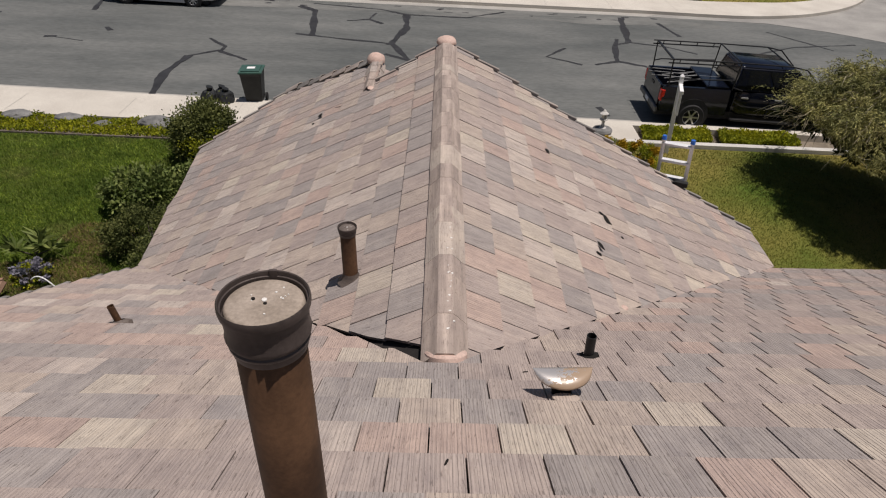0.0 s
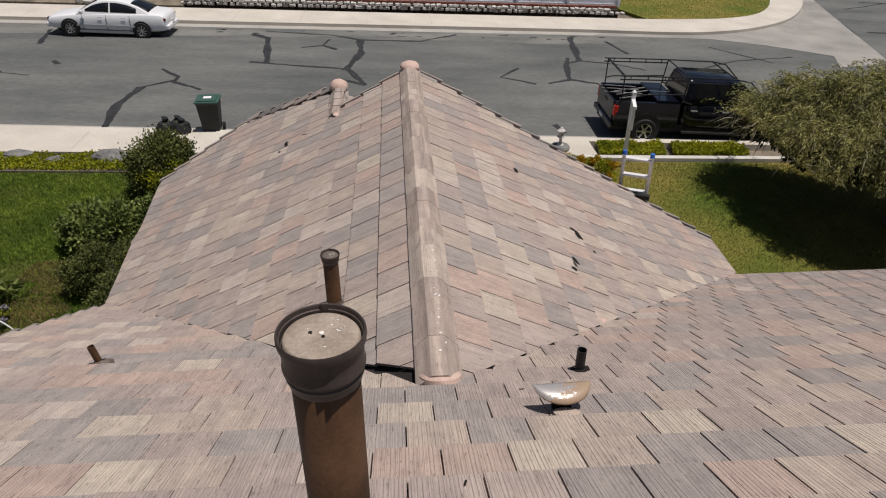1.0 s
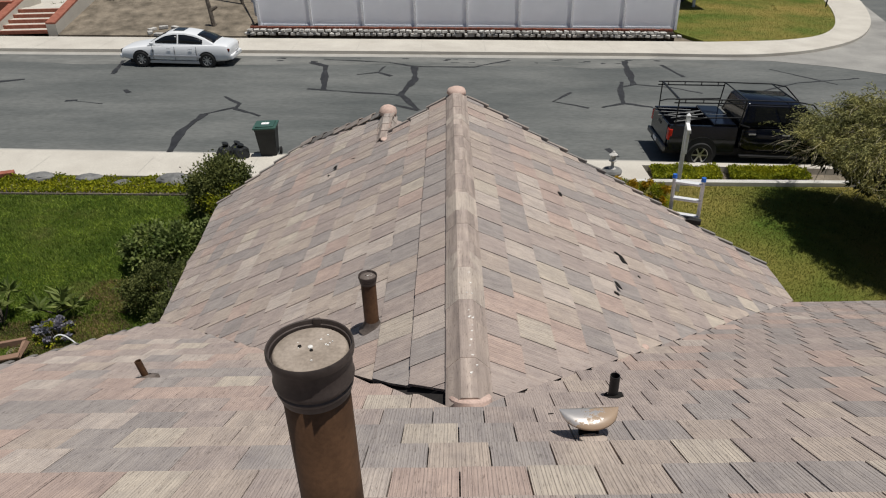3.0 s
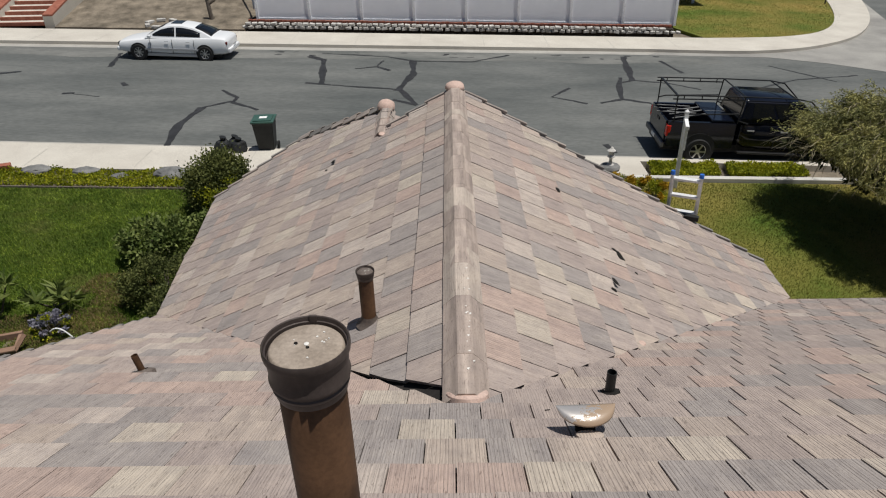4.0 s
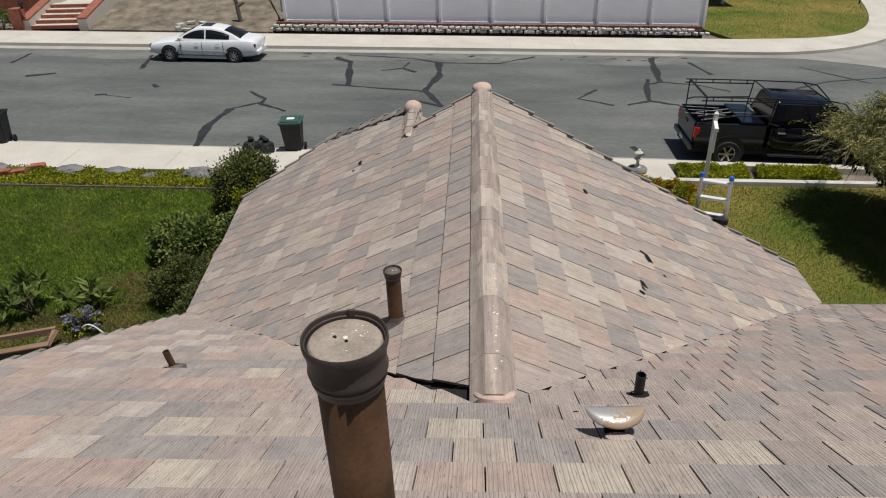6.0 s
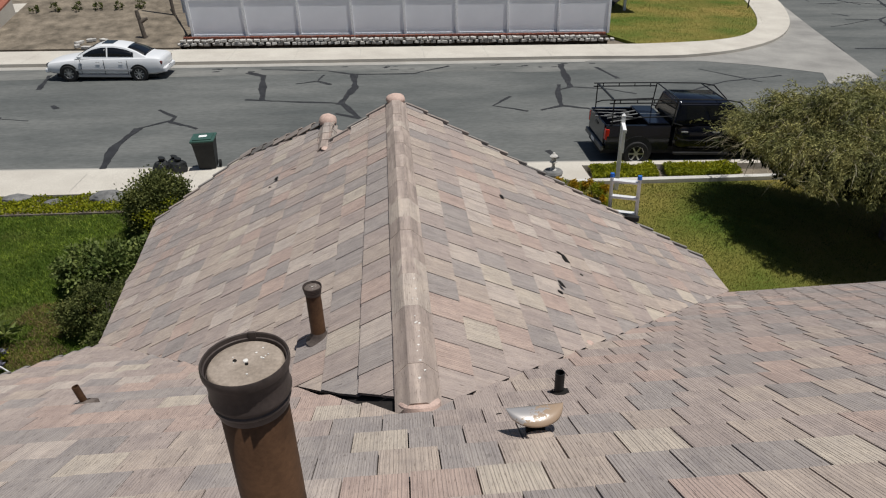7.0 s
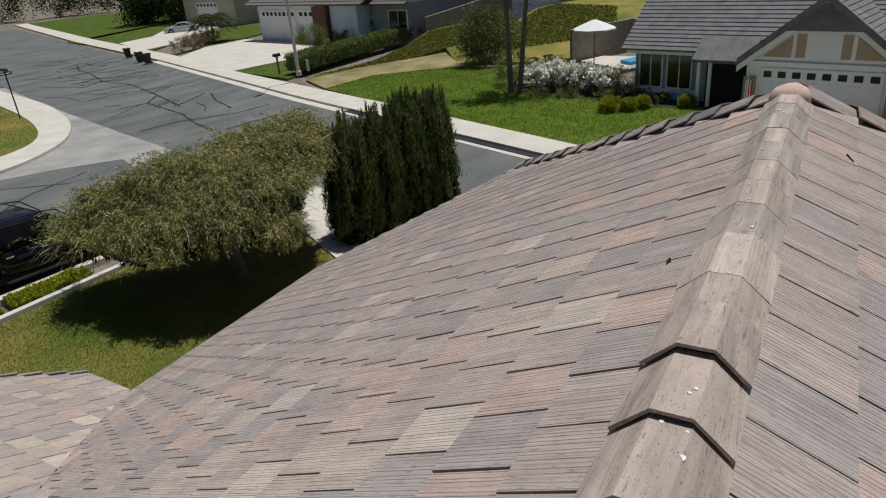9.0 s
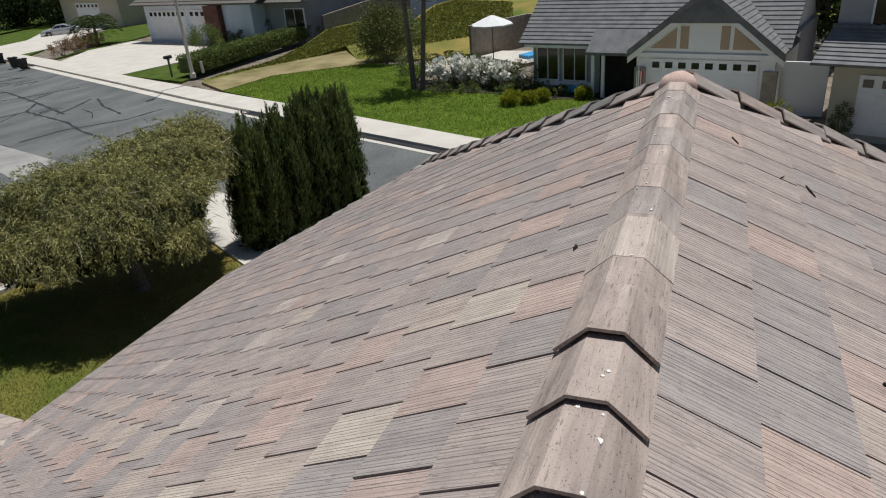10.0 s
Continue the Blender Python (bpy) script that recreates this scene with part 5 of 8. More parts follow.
def carpet(name, outline, lift, n, material, leaf, label, category, wide=0.6, rise=1.0, lean=0.5, kind="stuff", mound=0.0):
    """Leaves or blades strewn over an outline."""
    xs, ys = [p[0] for p in outline], [p[1] for p in outline]
    poly = ccw(outline)
    got = np.empty((0, 2))
    while len(got) < n:
        p = np.random.uniform((min(xs), min(ys)), (max(xs), max(ys)), (n * 2, 2))
        inside = np.zeros(len(p), bool)
        for (ax, ay), (bx, by) in zip(poly, poly[1:] + poly[:1]):
            hit = ((ay > p[:, 1]) != (by > p[:, 1])) & (p[:, 0] < (bx - ax) * (p[:, 1] - ay) / ((by - ay) or 1e-9) + ax)
            inside ^= hit
        got = np.vstack([got, p[inside]])
    p = got[:n]
    hump = np.array([mound * (0.5 + noise.noise(Vector((a * 1.7, b * 1.7, 3)))) for a, b in p]) if mound else 0.0
    z = np.array([ground_z(a, b) for a, b in p]) + lift + (hump * np.random.uniform(0.1, 1.0, n) if mound else 0.0)
    pos = np.column_stack([p, z])
    ax = np.random.normal(size=pos.shape) * np.array([lean, lean, 0.2]) + np.array([0, 0, rise])
    return tagged(leaf_mesh(name, pos, ax, leaf, leaf * wide, material), label, category, "", kind)


carpet("ground_cover", [(-40, 12.75), (-6.6, 12.75), (-6.6, 13.75), (-40, 13.75)], 0.0, 52000, LEAF_LIME, 0.06, "yellow-green ground cover strip by the pavement", "ground cover", 0.8, 0.6, 0.8, mound=0.16)
carpet("ground_cover", [(5.35, 13.85), (7.25, 13.9), (7.35, 14.82), (5.5, 14.86)], 0.0, 8000, LEAF_LIME, 0.06, "yellow-green clipped ground cover beside the truck", "ground cover", 0.8, 0.6, 0.8, mound=0.22)
carpet("ground_cover", [(7.5, 13.9), (9.75, 14.0), (9.9, 14.72), (7.7, 14.8)], 0.0, 9000, LEAF_LIME, 0.06, "yellow-green clipped ground cover beside the truck", "ground cover", 0.8, 0.6, 0.8, mound=0.22)
carpet("grass_blades", [(-16, 4.0), (-4.7, 4.0), (-4.7, 9.6), (-4.7, 12.6), (-16, 12.6)], -0.01, 200000, BLADE, 0.085, "fine blades of the mown lawn", "grass", 0.15, 1.0, 0.45)
carpet("grass_blades", [(4.2, 5.0), (13.5, 6.6), (14.6, 12.2), (12.4, 13.5), (4.6, 13.5), (2.5, 9.0)], -0.01, 110000, BLADE_DRY, 0.06, "thin yellowing blades of the front lawn", "grass", 0.16, 1.0, 0.5)

for px, py, pw in ((-7.2, 8.7, 0.85), (-8.4, 7.2, 0.8), (-7.4, 7.4, 0.9), (-6.9, 8.2, 0.7), (-9.8, 6.6, 1.2), (-7.7, 6.4, 0.9)):
    carpet("dry_patch", [(px - pw, py - 0.4 * pw), (px + 0.3 * pw, py - 0.55 * pw), (px + pw, py), (px + 0.4 * pw, py + 0.5 * pw), (px - 0.7 * pw, py + 0.35 * pw)], 0.0, int(7000 * pw * pw), LEAF_DRYGRASS, 0.07, "straw-coloured dry patch in the lawn", "grass", 0.18, 0.8, 0.7)


def rock(name, x, y, r, label, lift=0.0):
    bm = bmesh.new()
    bmesh.ops.create_icosphere(bm, subdivisions=3, radius=1)
    for v in bm.verts:
        k = 1 + 0.28 * noise.noise(v.co * 1.4 + Vector((x, y, 0))) + 0.10 * noise.noise(v.co * 4 + Vector((y, x, 1)))
        v.co = Vector((v.co.x * r[0] * k, v.co.y * r[1] * k, v.co.z * r[2] * k))
    ob = part(name, bm, ROCK)
    ob.matrix_basis = Matrix.Translation((x, y, ground_z(x, y) + r[2] * 0.45 + lift))
    return tagged(ob, label, "rock", "rocks in the ground cover")


rock("rock", -11.5, 13.65, (0.42, 0.25, 0.14), "rounded grey rock in the ground cover")
rock("rock", -10.15, 13.62, (0.36, 0.22, 0.12), "rounded grey rock in the ground cover")
rock("rock", -7.75, 13.5, (0.46, 0.3, 0.17), "rounded grey rock in the ground cover")
rock("rock", -13.6, 13.6, (0.4, 0.26, 0.14), "rounded grey rock in the ground cover")
rock("pale_rock", -9.1, 13.35, (0.22, 0.14, 0.10), "small pale rock in the ground cover")

# weeping tree on the front lawn: arching sprays that hang from a low broad crown
tree = thing("weeping_tree", 11.5, 10.3, ground_z(11.5, 10.3), 0, "broad low weeping tree with fine olive leaves", "tree")
bm = bmesh.new()
tube(bm, (0.2, 0, -0.2), (0.1, 0.05, 1.0), 0.22, 0.16, 12)
for k in range(17):
    a = 2 * math.pi * k / 17 + random.uniform(-0.2, 0.2)
    r = random.uniform(0.45, 0.95)
    mid = Vector((1.8 * r * math.cos(a), 1.2 * r * math.sin(a) - 0.1 * min(0, math.cos(a)), random.uniform(1.7, 2.4)))
    tip = Vector((3.5 * r * math.cos(a), 2.3 * r * math.sin(a) - 0.9 * r * min(0, math.cos(a)), random.uniform(1.9, 2.5)))
    tube(bm, (0.1, 0.05, 0.9), mid, 0.10, 0.06, 8)
    tube(bm, mid, tip, 0.06, 0.02, 7)
part("trunk", bm, BARK, tree)


def crown_spots(n, reach):
    """Plan places in the crown's outline, which leans away from the house at one end; and their share of its radius."""
    a, q = np.random.uniform(0, 2 * np.pi, n), np.sqrt(np.random.uniform(0, 1, n)) * reach
    wob = 1 + 0.10 * np.sin(3 * a + 1.0) + 0.06 * np.sin(7 * a)
    x = np.where(np.cos(a) > 0, 3.9, 3.65) * q * wob * np.cos(a)
    y = np.where(np.sin(a) > 0, 2.1, np.where(np.cos(a) > 0, 2.3, 2.8)) * q * wob * np.sin(a)
    y += -0.40 * np.minimum(x, 0) + 0.06 * np.maximum(x - 1.0, 0)
    return np.column_stack([x, y]), q, a


def crown_top(xy, q):
    lump = np.array([0.42 * noise.noise(Vector((p[0] * 0.8, p[1] * 0.8, 7))) + 0.25 * noise.noise(Vector((p[0] * 2.1, p[1] * 2.1, 3))) for p in xy])
    return 3.32 - np.where(xy[:, 0] > 0, np.clip(1.05 - 0.3 * xy[:, 0], 0.25, 1.05), 1.05) * q ** 2.4 + 0.06 * xy[:, 0] + lump


np.random.seed(71)
n_head, n_strand, n_leaf = 600, 12, 48
xy, q, ang = crown_spots(n_head, 1.0)
heads = np.column_stack([xy, crown_top(xy, q)])
m = n_head * n_strand
start = np.repeat(heads, n_strand, axis=0) + np.random.normal(size=(m, 3)) * np.array([0.10, 0.10, 0.07])
turn_ = np.repeat(ang, n_strand) + np.random.normal(size=m) * (1.5 - 0.7 * np.repeat(q, n_strand))
out = np.column_stack([np.cos(turn_), np.sin(turn_), np.zeros(m)])
run_ = np.random.uniform(0.45, 1.25, m)
sprig = np.random.uniform(0, 1, m) < 0.10
rise_ = np.where(sprig, 0.75, 0.22) * run_
fall_ = np.where(sprig, 0.55, 1.0) * run_
s_ = np.tile(np.linspace(0.03, 1, n_leaf), m)
rep = lambda v: np.repeat(v, n_leaf, axis=0)
along_x, up_ = rep(out) * (0.55 * rep(run_))[:, None], np.array([0, 0, 1.0])
pts = rep(start) + along_x * s_[:, None] + up_ * (rep(rise_) * s_ - rep(fall_) * s_ ** 2)[:, None]
lean_ = along_x + up_ * (rep(rise_) - 2 * rep(fall_) * s_)[:, None]
lean_ /= np.linalg.norm(lean_, axis=1, keepdims=True)
pts += np.random.normal(size=pts.shape) * 0.022
hem = 1.55 + 0.20 * np.clip(pts[:, 0] - 0.3, 0, 4) + 0.30 * np.clip(-pts[:, 0] - 1.5, 0, 3) + 0.12 * np.sin(3.1 * pts[:, 0]) + 0.1 * np.sin(7 * pts[:, 0])
over = 0.86 * (pts[:, 0] - 0.4) - 2.55 - pts[:, 1]
hem += 0.20 * np.clip(-0.2 - pts[:, 1], 0, 1) * np.clip(3.2 + pts[:, 0], 0, 1)
hem += np.clip(2.2 * (over + 0.25), 0, np.maximum(2.55 - hem, 0))
keep = pts[:, 2] > hem
leaf_mesh("crown", pts[keep], lean_[keep] + np.random.normal(size=pts[keep].shape) * 0.42, 0.082, 0.016, LEAF_OLIVE, tree, curl=0.08)
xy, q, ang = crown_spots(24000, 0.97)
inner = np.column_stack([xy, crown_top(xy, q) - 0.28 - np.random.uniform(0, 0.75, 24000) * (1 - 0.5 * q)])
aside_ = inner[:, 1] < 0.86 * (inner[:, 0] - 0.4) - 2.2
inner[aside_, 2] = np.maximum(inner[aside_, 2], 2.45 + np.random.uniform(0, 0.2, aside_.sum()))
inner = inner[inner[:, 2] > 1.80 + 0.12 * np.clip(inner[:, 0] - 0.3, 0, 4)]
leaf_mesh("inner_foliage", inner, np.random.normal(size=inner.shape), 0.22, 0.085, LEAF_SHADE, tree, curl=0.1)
pick = np.random.randint(0, m, 4200)
bare = start[pick] + np.random.normal(size=(4200, 3)) * 0.05
leaf_mesh("dead_twig", bare, out[pick] * 0.6 + np.random.normal(size=bare.shape) * 0.35 + np.array([0, 0, -0.45]), 0.55, 0.015, LEAF_TWIG, tree, curl=0.12)


# column cypresses
def cypress(x, y, r, h, label, seed):
    np.random.seed(seed)
    ob = thing("cypress", x, y, ground_z(x, y), 0, label, "tree", "cypresses by the driveway")
    bm = bmesh.new()
    tube(bm, (0, 0, -0.2), (0, 0, h * 0.8), 0.12, 0.03, 8)
    part("trunk", bm, BARK, ob)
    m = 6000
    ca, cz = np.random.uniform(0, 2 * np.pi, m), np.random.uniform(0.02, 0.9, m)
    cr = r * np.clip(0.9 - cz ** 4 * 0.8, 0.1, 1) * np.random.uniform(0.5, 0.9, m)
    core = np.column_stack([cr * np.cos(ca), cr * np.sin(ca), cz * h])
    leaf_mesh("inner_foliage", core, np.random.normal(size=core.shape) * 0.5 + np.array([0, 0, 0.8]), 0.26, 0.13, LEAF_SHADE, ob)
    n = 460
    a = np.random.uniform(0, 2 * np.pi, n)
    zz = np.random.uniform(0.02, 0.90, n) * h
    prof = np.clip(1.05 - (zz / h) ** 3.2 * 0.80, 0.1, 1) * (1 + 0.10 * np.sin(5 * a + seed) + 0.06 * np.sin(9 * a + 2 * seed))
    wide = prof * np.random.uniform(0.66, 1.06, n) * r
    heads = np.column_stack([wide * np.cos(a), wide * np.sin(a), zz])
    spires = np.random.uniform(-0.55, 0.55, (9, 2)) * r
    tall = np.random.uniform(0.80, 0.97, 9) * h
    heads = np.vstack([heads] + [np.column_stack([np.repeat(sp[None], 9, 0) + np.random.normal(size=(9, 2)) * 0.05, t0 - np.random.uniform(0, 0.5, 9)]) for sp, t0 in zip(spires, tall)])
    n = len(heads)
    per = 75
    base = np.repeat(heads, per, axis=0)
    t = np.random.uniform(0, 1, n * per)
    ln = np.repeat(np.random.uniform(0.45, 0.95, n), per)
    pts = base + np.column_stack([np.zeros(n * per), np.zeros(n * per), t * ln])
    pts[:, :2] *= (1 - 0.14 * t)[:, None]
    pts += np.random.normal(size=pts.shape) * (0.060 * (1.08 - t))[:, None]
    pts[:, 2] = np.clip(pts[:, 2], 0.02, h * 1.05 + 0.45)
    ax = np.column_stack([pts[:, 0] * 0.35, pts[:, 1] * 0.35, np.full(len(pts), 1.0)]) + np.random.normal(size=pts.shape) * 0.20
    leaf_mesh("crown", pts, ax, 0.15, 0.022, LEAF_CYPRESS, ob, curl=0.05)


cypress(15.4, 8.95, 0.84, 3.30, "dark green column cypress in a tight row", 41)
cypress(16.25, 8.4, 0.78, 3.55, "dark green column cypress in a tight row", 42)
cypress(17.05, 7.9, 0.78, 3.85, "dark green column cypress in a tight row", 43)
cypress(17.75, 7.45, 0.74, 3.70, "dark green column cypress in a tight row", 44)
np.random.seed(5)


# ---- things round the house ----
def wheelie_bin(x, y, turn, label, lid=None):
    ob = thing("wheelie_bin", x, y, ground_z(x, y) - 0.05, turn, label, "bin")
    bm = bmesh.new()
    rings = []
    for z, wx, y0, y1 in ((0.06, 0.21, -0.20, 0.22), (0.12, 0.23, -0.24, 0.24), (0.90, 0.29, -0.33, 0.30), (0.97, 0.31, -0.36, 0.32)):
        rings.append([bm.verts.new(p) for p in ((-wx, y0, z), (wx, y0, z), (wx, y1, z), (-wx, y1, z))])
    for p, q in zip(rings, rings[1:]):
        for k in range(4):
            bm.faces.new((p[k], p[(k + 1) % 4], q[(k + 1) % 4], q[k]))
    bm.faces.new(rings[0][::-1])
    bm.faces.new(rings[-1])
    bmesh.ops.bevel(bm, geom=bm.edges[:], offset=0.02, segments=2, affect="EDGES")
    part("body", bm, PLASTIC_BLACK, ob)
    bm = bmesh.new()
    box(bm, -0.33, 0.33, -0.39, 0.34, 0.965, 1.02, 0.018)
    box(bm, -0.26, 0.26, -0.32, 0.24, 1.02, 1.05, 0.012)
    ld = part("lid", bm, lid or BIN_LID, ob, "closed plastic lid")
    part("label", solid(-0.11, 0.11, -0.12, 0.05, 1.049, 1.053), WHITE_PAINT, ld, "plain white sticker")
    for s in (-1, 1):
        bm = bmesh.new()
        tube(bm, (s * 0.25, 0.24, 0.11), (s * 0.31, 0.24, 0.11), 0.11, sides=16)
        part("wheel", bm, RUBBER, ob)
    bm = bmesh.new()
    tube(bm, (-0.26, 0.38, 0.93), (0.26, 0.38, 0.93), 0.016, sides=8)
    tube(bm, (-0.26, 0.30, 0.93), (-0.26, 0.38, 0.93), 0.016, sides=8)
    tube(bm, (0.26, 0.30, 0.93), (0.26, 0.38, 0.93), 0.016, sides=8)
    part("handle", bm, PLASTIC_BLACK, ob)
    return ob


wheelie_bin(-5.64, 15.58, 4, "black wheelie bin with a green lid at the kerb")
wheelie_bin(-14.75, 15.75, 12, "black wheelie bin at the kerb", PLASTIC_BLACK)


def sack(x, y, r, h, label, seed):
    bm = bmesh.new()
    bmesh.ops.create_icosphere(bm, subdivisions=3, radius=1)
    for v in bm.verts:
        k = 1 + 0.22 * noise.noise(v.co * 2.2 + Vector((seed, 0, 0))) + 0.1 * noise.noise(v.co * 6 + Vector((0, seed, 0)))
        v.co = Vector((v.co.x * r * k, v.co.y * r * k, max(-0.75, v.co.z) * h * k))
    tube(bm, (0, 0, h * 0.85), (0.03, 0, h * 1.25), 0.05, 0.10, 8)
    ob = part("rubbish_sack", bm, PLASTIC_BLACK)
    ob.matrix_basis = Matrix.Translation((x, y, ground_z(x, y) - 0.05 + 0.72 * h))
    tagged(ob, label, "rubbish sack", "sacks at the kerb")


sack(-6.86, 15.28, 0.25, 0.27, "knotted black rubbish sack in the gutter", 1)
sack(-6.42, 15.30, 0.25, 0.25, "slumped black rubbish sack in the gutter", 2)
sack(-6.60, 15.55, 0.22, 0.24, "knotted black rubbish sack in the gutter", 3)

# sign post
sx, sy = 5.78, 13.22
post = thing("sign_post", sx, sy, ground_z(sx, sy) - 0.1, -14, "white wooden sign post with a short arm", "sign post")
part("post", solid(-0.05, 0.05, -0.05, 0.05, 0, 2.16, 0.006), WHITE_PAINT, post)
part("arm", solid(-0.045, 0.045, -0.62, 0.16, 1.92, 2.01, 0.006), WHITE_PAINT, post)
bm = bmesh.new()
lathe(bm, [(0.072, 0), (0.072, 0.03), (0.03, 0.07), (0, 0.09)], 4)
cap = part("cap", bm, WHITE_PAINT, post)
cap.matrix_basis = pose(0, 0, 2.16, 0, 0, 45)
part("panel", solid(-0.03, 0.03, -0.56, -0.10, 1.36, 1.88, 0.006), WHITE_PAINT, post, "white hanging panel under the arm")

# ladder against the roof edge
ldr = thing("extension_ladder", 3.40, 6.27, 0, 0, "aluminium ladder with blue rail caps leaning on the eave", "ladder")
out, wide_v = Vector((0.4, 0.917, 0)), Vector((0.917, -0.4, 0))
top, foot = Vector((0, 0, 2.86)), Vector((0, 0, ground_z(3.6, 7.2))) + out * 1.0
for s in (-1, 1):
    bm = bmesh.new()
    tube(bm, foot + wide_v * 0.23 * s, top + wide_v * 0.21 * s, 0.034, 0.032, 6)
    rail = part("rail", bm, RUNG, ldr)
    bm = bmesh.new()
    tube(bm, top + wide_v * 0.21 * s + Vector((0, 0, -0.03)), top + wide_v * 0.21 * s + Vector((0, 0, 0.03)), 0.040, 0.034, 8)
    part("rail_cap", bm, BLUE_PLASTIC, rail, "blue plastic cap")
    bm = bmesh.new()
    box(bm, -0.05, 0.05, -0.06, 0.06, 0, 0.05, 0.01)
    sh = part("foot", bm, RUBBER, rail)
    sh.matrix_basis = Matrix.Translation(foot + wide_v * 0.23 * s)
n_r = 12
for k in range(n_r):
    c = top + (foot - top) * ((k + 0.32) / n_r)
    bm = box(bmesh.new(), -0.215, 0.215, -0.05, 0.05, -0.018, 0.018, 0.005)
    rg = part("rung", bm, RUNG, ldr)
    rg.matrix_basis = Matrix.Translation(c) @ Matrix.Rotation(math.atan2(wide_v.y, wide_v.x), 4, "Z")
bm = bmesh.new()
box(bm, -0.25, 0.25, -0.04, 0.05, -0.03, 0.05, 0.01)
pad = part("stand_off", bm, RUBBER, ldr, "black rubber stand-off at the roof edge")
pad.matrix_basis = Matrix.Translation((0.02, -0.02, 2.14)) @ Matrix.Rotation(math.atan2(wide_v.y, wide_v.x), 4, "Z")

# stone planter with a lantern
lx, ly = 4.25, 14.25
lan = thing("garden_lantern", lx, ly, ground_z(lx, ly) + 0.07, 0, "grey stone lantern on a low round plinth", "lantern")
bm = bmesh.new()
lathe(bm, [(0, 0), (0.26, 0), (0.29, 0.06), (0.25, 0.12), (0.17, 0.14), (0, 0.14)], 12)
part("plinth", bm, ROCK, lan)
bm = bmesh.new()
lathe(bm, [(0.10, 0.14), (0.06, 0.18), (0.04, 0.26), (0.05, 0.34), (0.11, 0.37), (0.10, 0.40), (0.075, 0.42), (0.075, 0.52), (0.12, 0.55), (0.05, 0.61), (0.03, 0.65), (0, 0.66)], 12)
part("lantern", bm, STONE, lan)

# timber planter, lavender and hose beside the house
pl = thing("timber_planter", -8.75, 6.0, ground_z(-8.5, 6.1) - 0.22, 18, "low reddish timber planter with a leaning brace", "planter")
part("front_board", solid(-1.1, 0.75, -0.04, 0.03, -0.05, 0.42, 0.008), WOOD, pl)
part("back_board", solid(-1.1, 0.75, 0.62, 0.69, -0.05, 0.36, 0.008), WOOD, pl)
part("side_board", solid(0.69, 0.75, 0.04, 0.61, -0.05, 0.34, 0.008), WOOD, pl)
part("rim", solid(-1.12, 0.80, -0.09, 0.05, 0.425, 0.46, 0.008), WOOD, pl)
bm = bmesh.new()
tube(bm, (0.45, -0.1, 0.0), (0.9, 0.3, 0.5), 0.05, sides=4)
part("brace", bm, WOOD, pl)
part("soil", solid(-1.05, 0.68, 0.04, 0.61, 0.0, 0.22), SOIL, pl)
shrub("lavender", -7.75, 6.95, (0.30, 0.28, 0.20), "silvery purple lavender clump in dry grass", 0.05, 500, LEAF_LIME, 20, 5, "plant", extra=(LEAF_PURPLE, 900, 0.06))
hose = thing("garden_hose", -7.42, 6.75, ground_z(-7.4, 6.7), 0, "pale garden hose arching over the grass", "hose")
bm = bmesh.new()
arc = [Vector((-0.22 + 0.42 * k / 10, -0.02 * k / 10, 0.05 + 0.26 * math.sin(math.pi * (0.25 + 0.72 * k / 10)))) for k in range(11)]
for a, b in zip(arc, arc[1:]):
    tube(bm, a, b, 0.013, sides=8)
part("tube", bm, WHITE_PAINT, hose)

# brick edging beside the west lawn
for n, (bx, by, tn) in enumerate([(-12.75, 13.35, 10), (-13.15, 13.3, 4), (-12.45, 13.75, 25), (-13.55, 13.3, 2)]):
    ob = part("edging_brick", solid(-0.19, 0.19, -0.10, 0.10, 0, 0.16, 0.012), RED_BRICK)
    ob.matrix_basis = pose(bx, by, ground_z(bx, by) + 0.02, 4, -6 + 4 * n, tn)
    tagged(ob, "red brick edging block beside the pavement", "brick", "bricks by the pavement")


# ---- vehicles ----
def loft(rings, close=True):
    bm = bmesh.new()
    rows = [[bm.verts.new(p) for p in r] for r in rings]
    n = len(rows[0])
    for p, q in zip(rows, rows[1:]):
        for k in range(n):
            bm.faces.new((p[k], p[(k + 1) % n], q[(k + 1) % n], q[k]))
    if close:
        bm.faces.new(rows[0][::-1])
        bm.faces.new(rows[-1])
    bmesh.ops.recalc_face_normals(bm, faces=bm.faces[:])
    return bm


def body_ring(x, w, zb, zt, crown=0.03):
    s = [(w * 0.80, zb), (w * 0.97, zb + 0.10), (w, zb + (zt - zb) * 0.45), (w * 0.985, zb + (zt - zb) * 0.72), (w * 0.93, zt - 0.03), (w * 0.80, zt), (w * 0.4, zt + crown)]
    return [(x, y, z) for y, z in s] + [(x, -y, z) for y, z in reversed(s)]


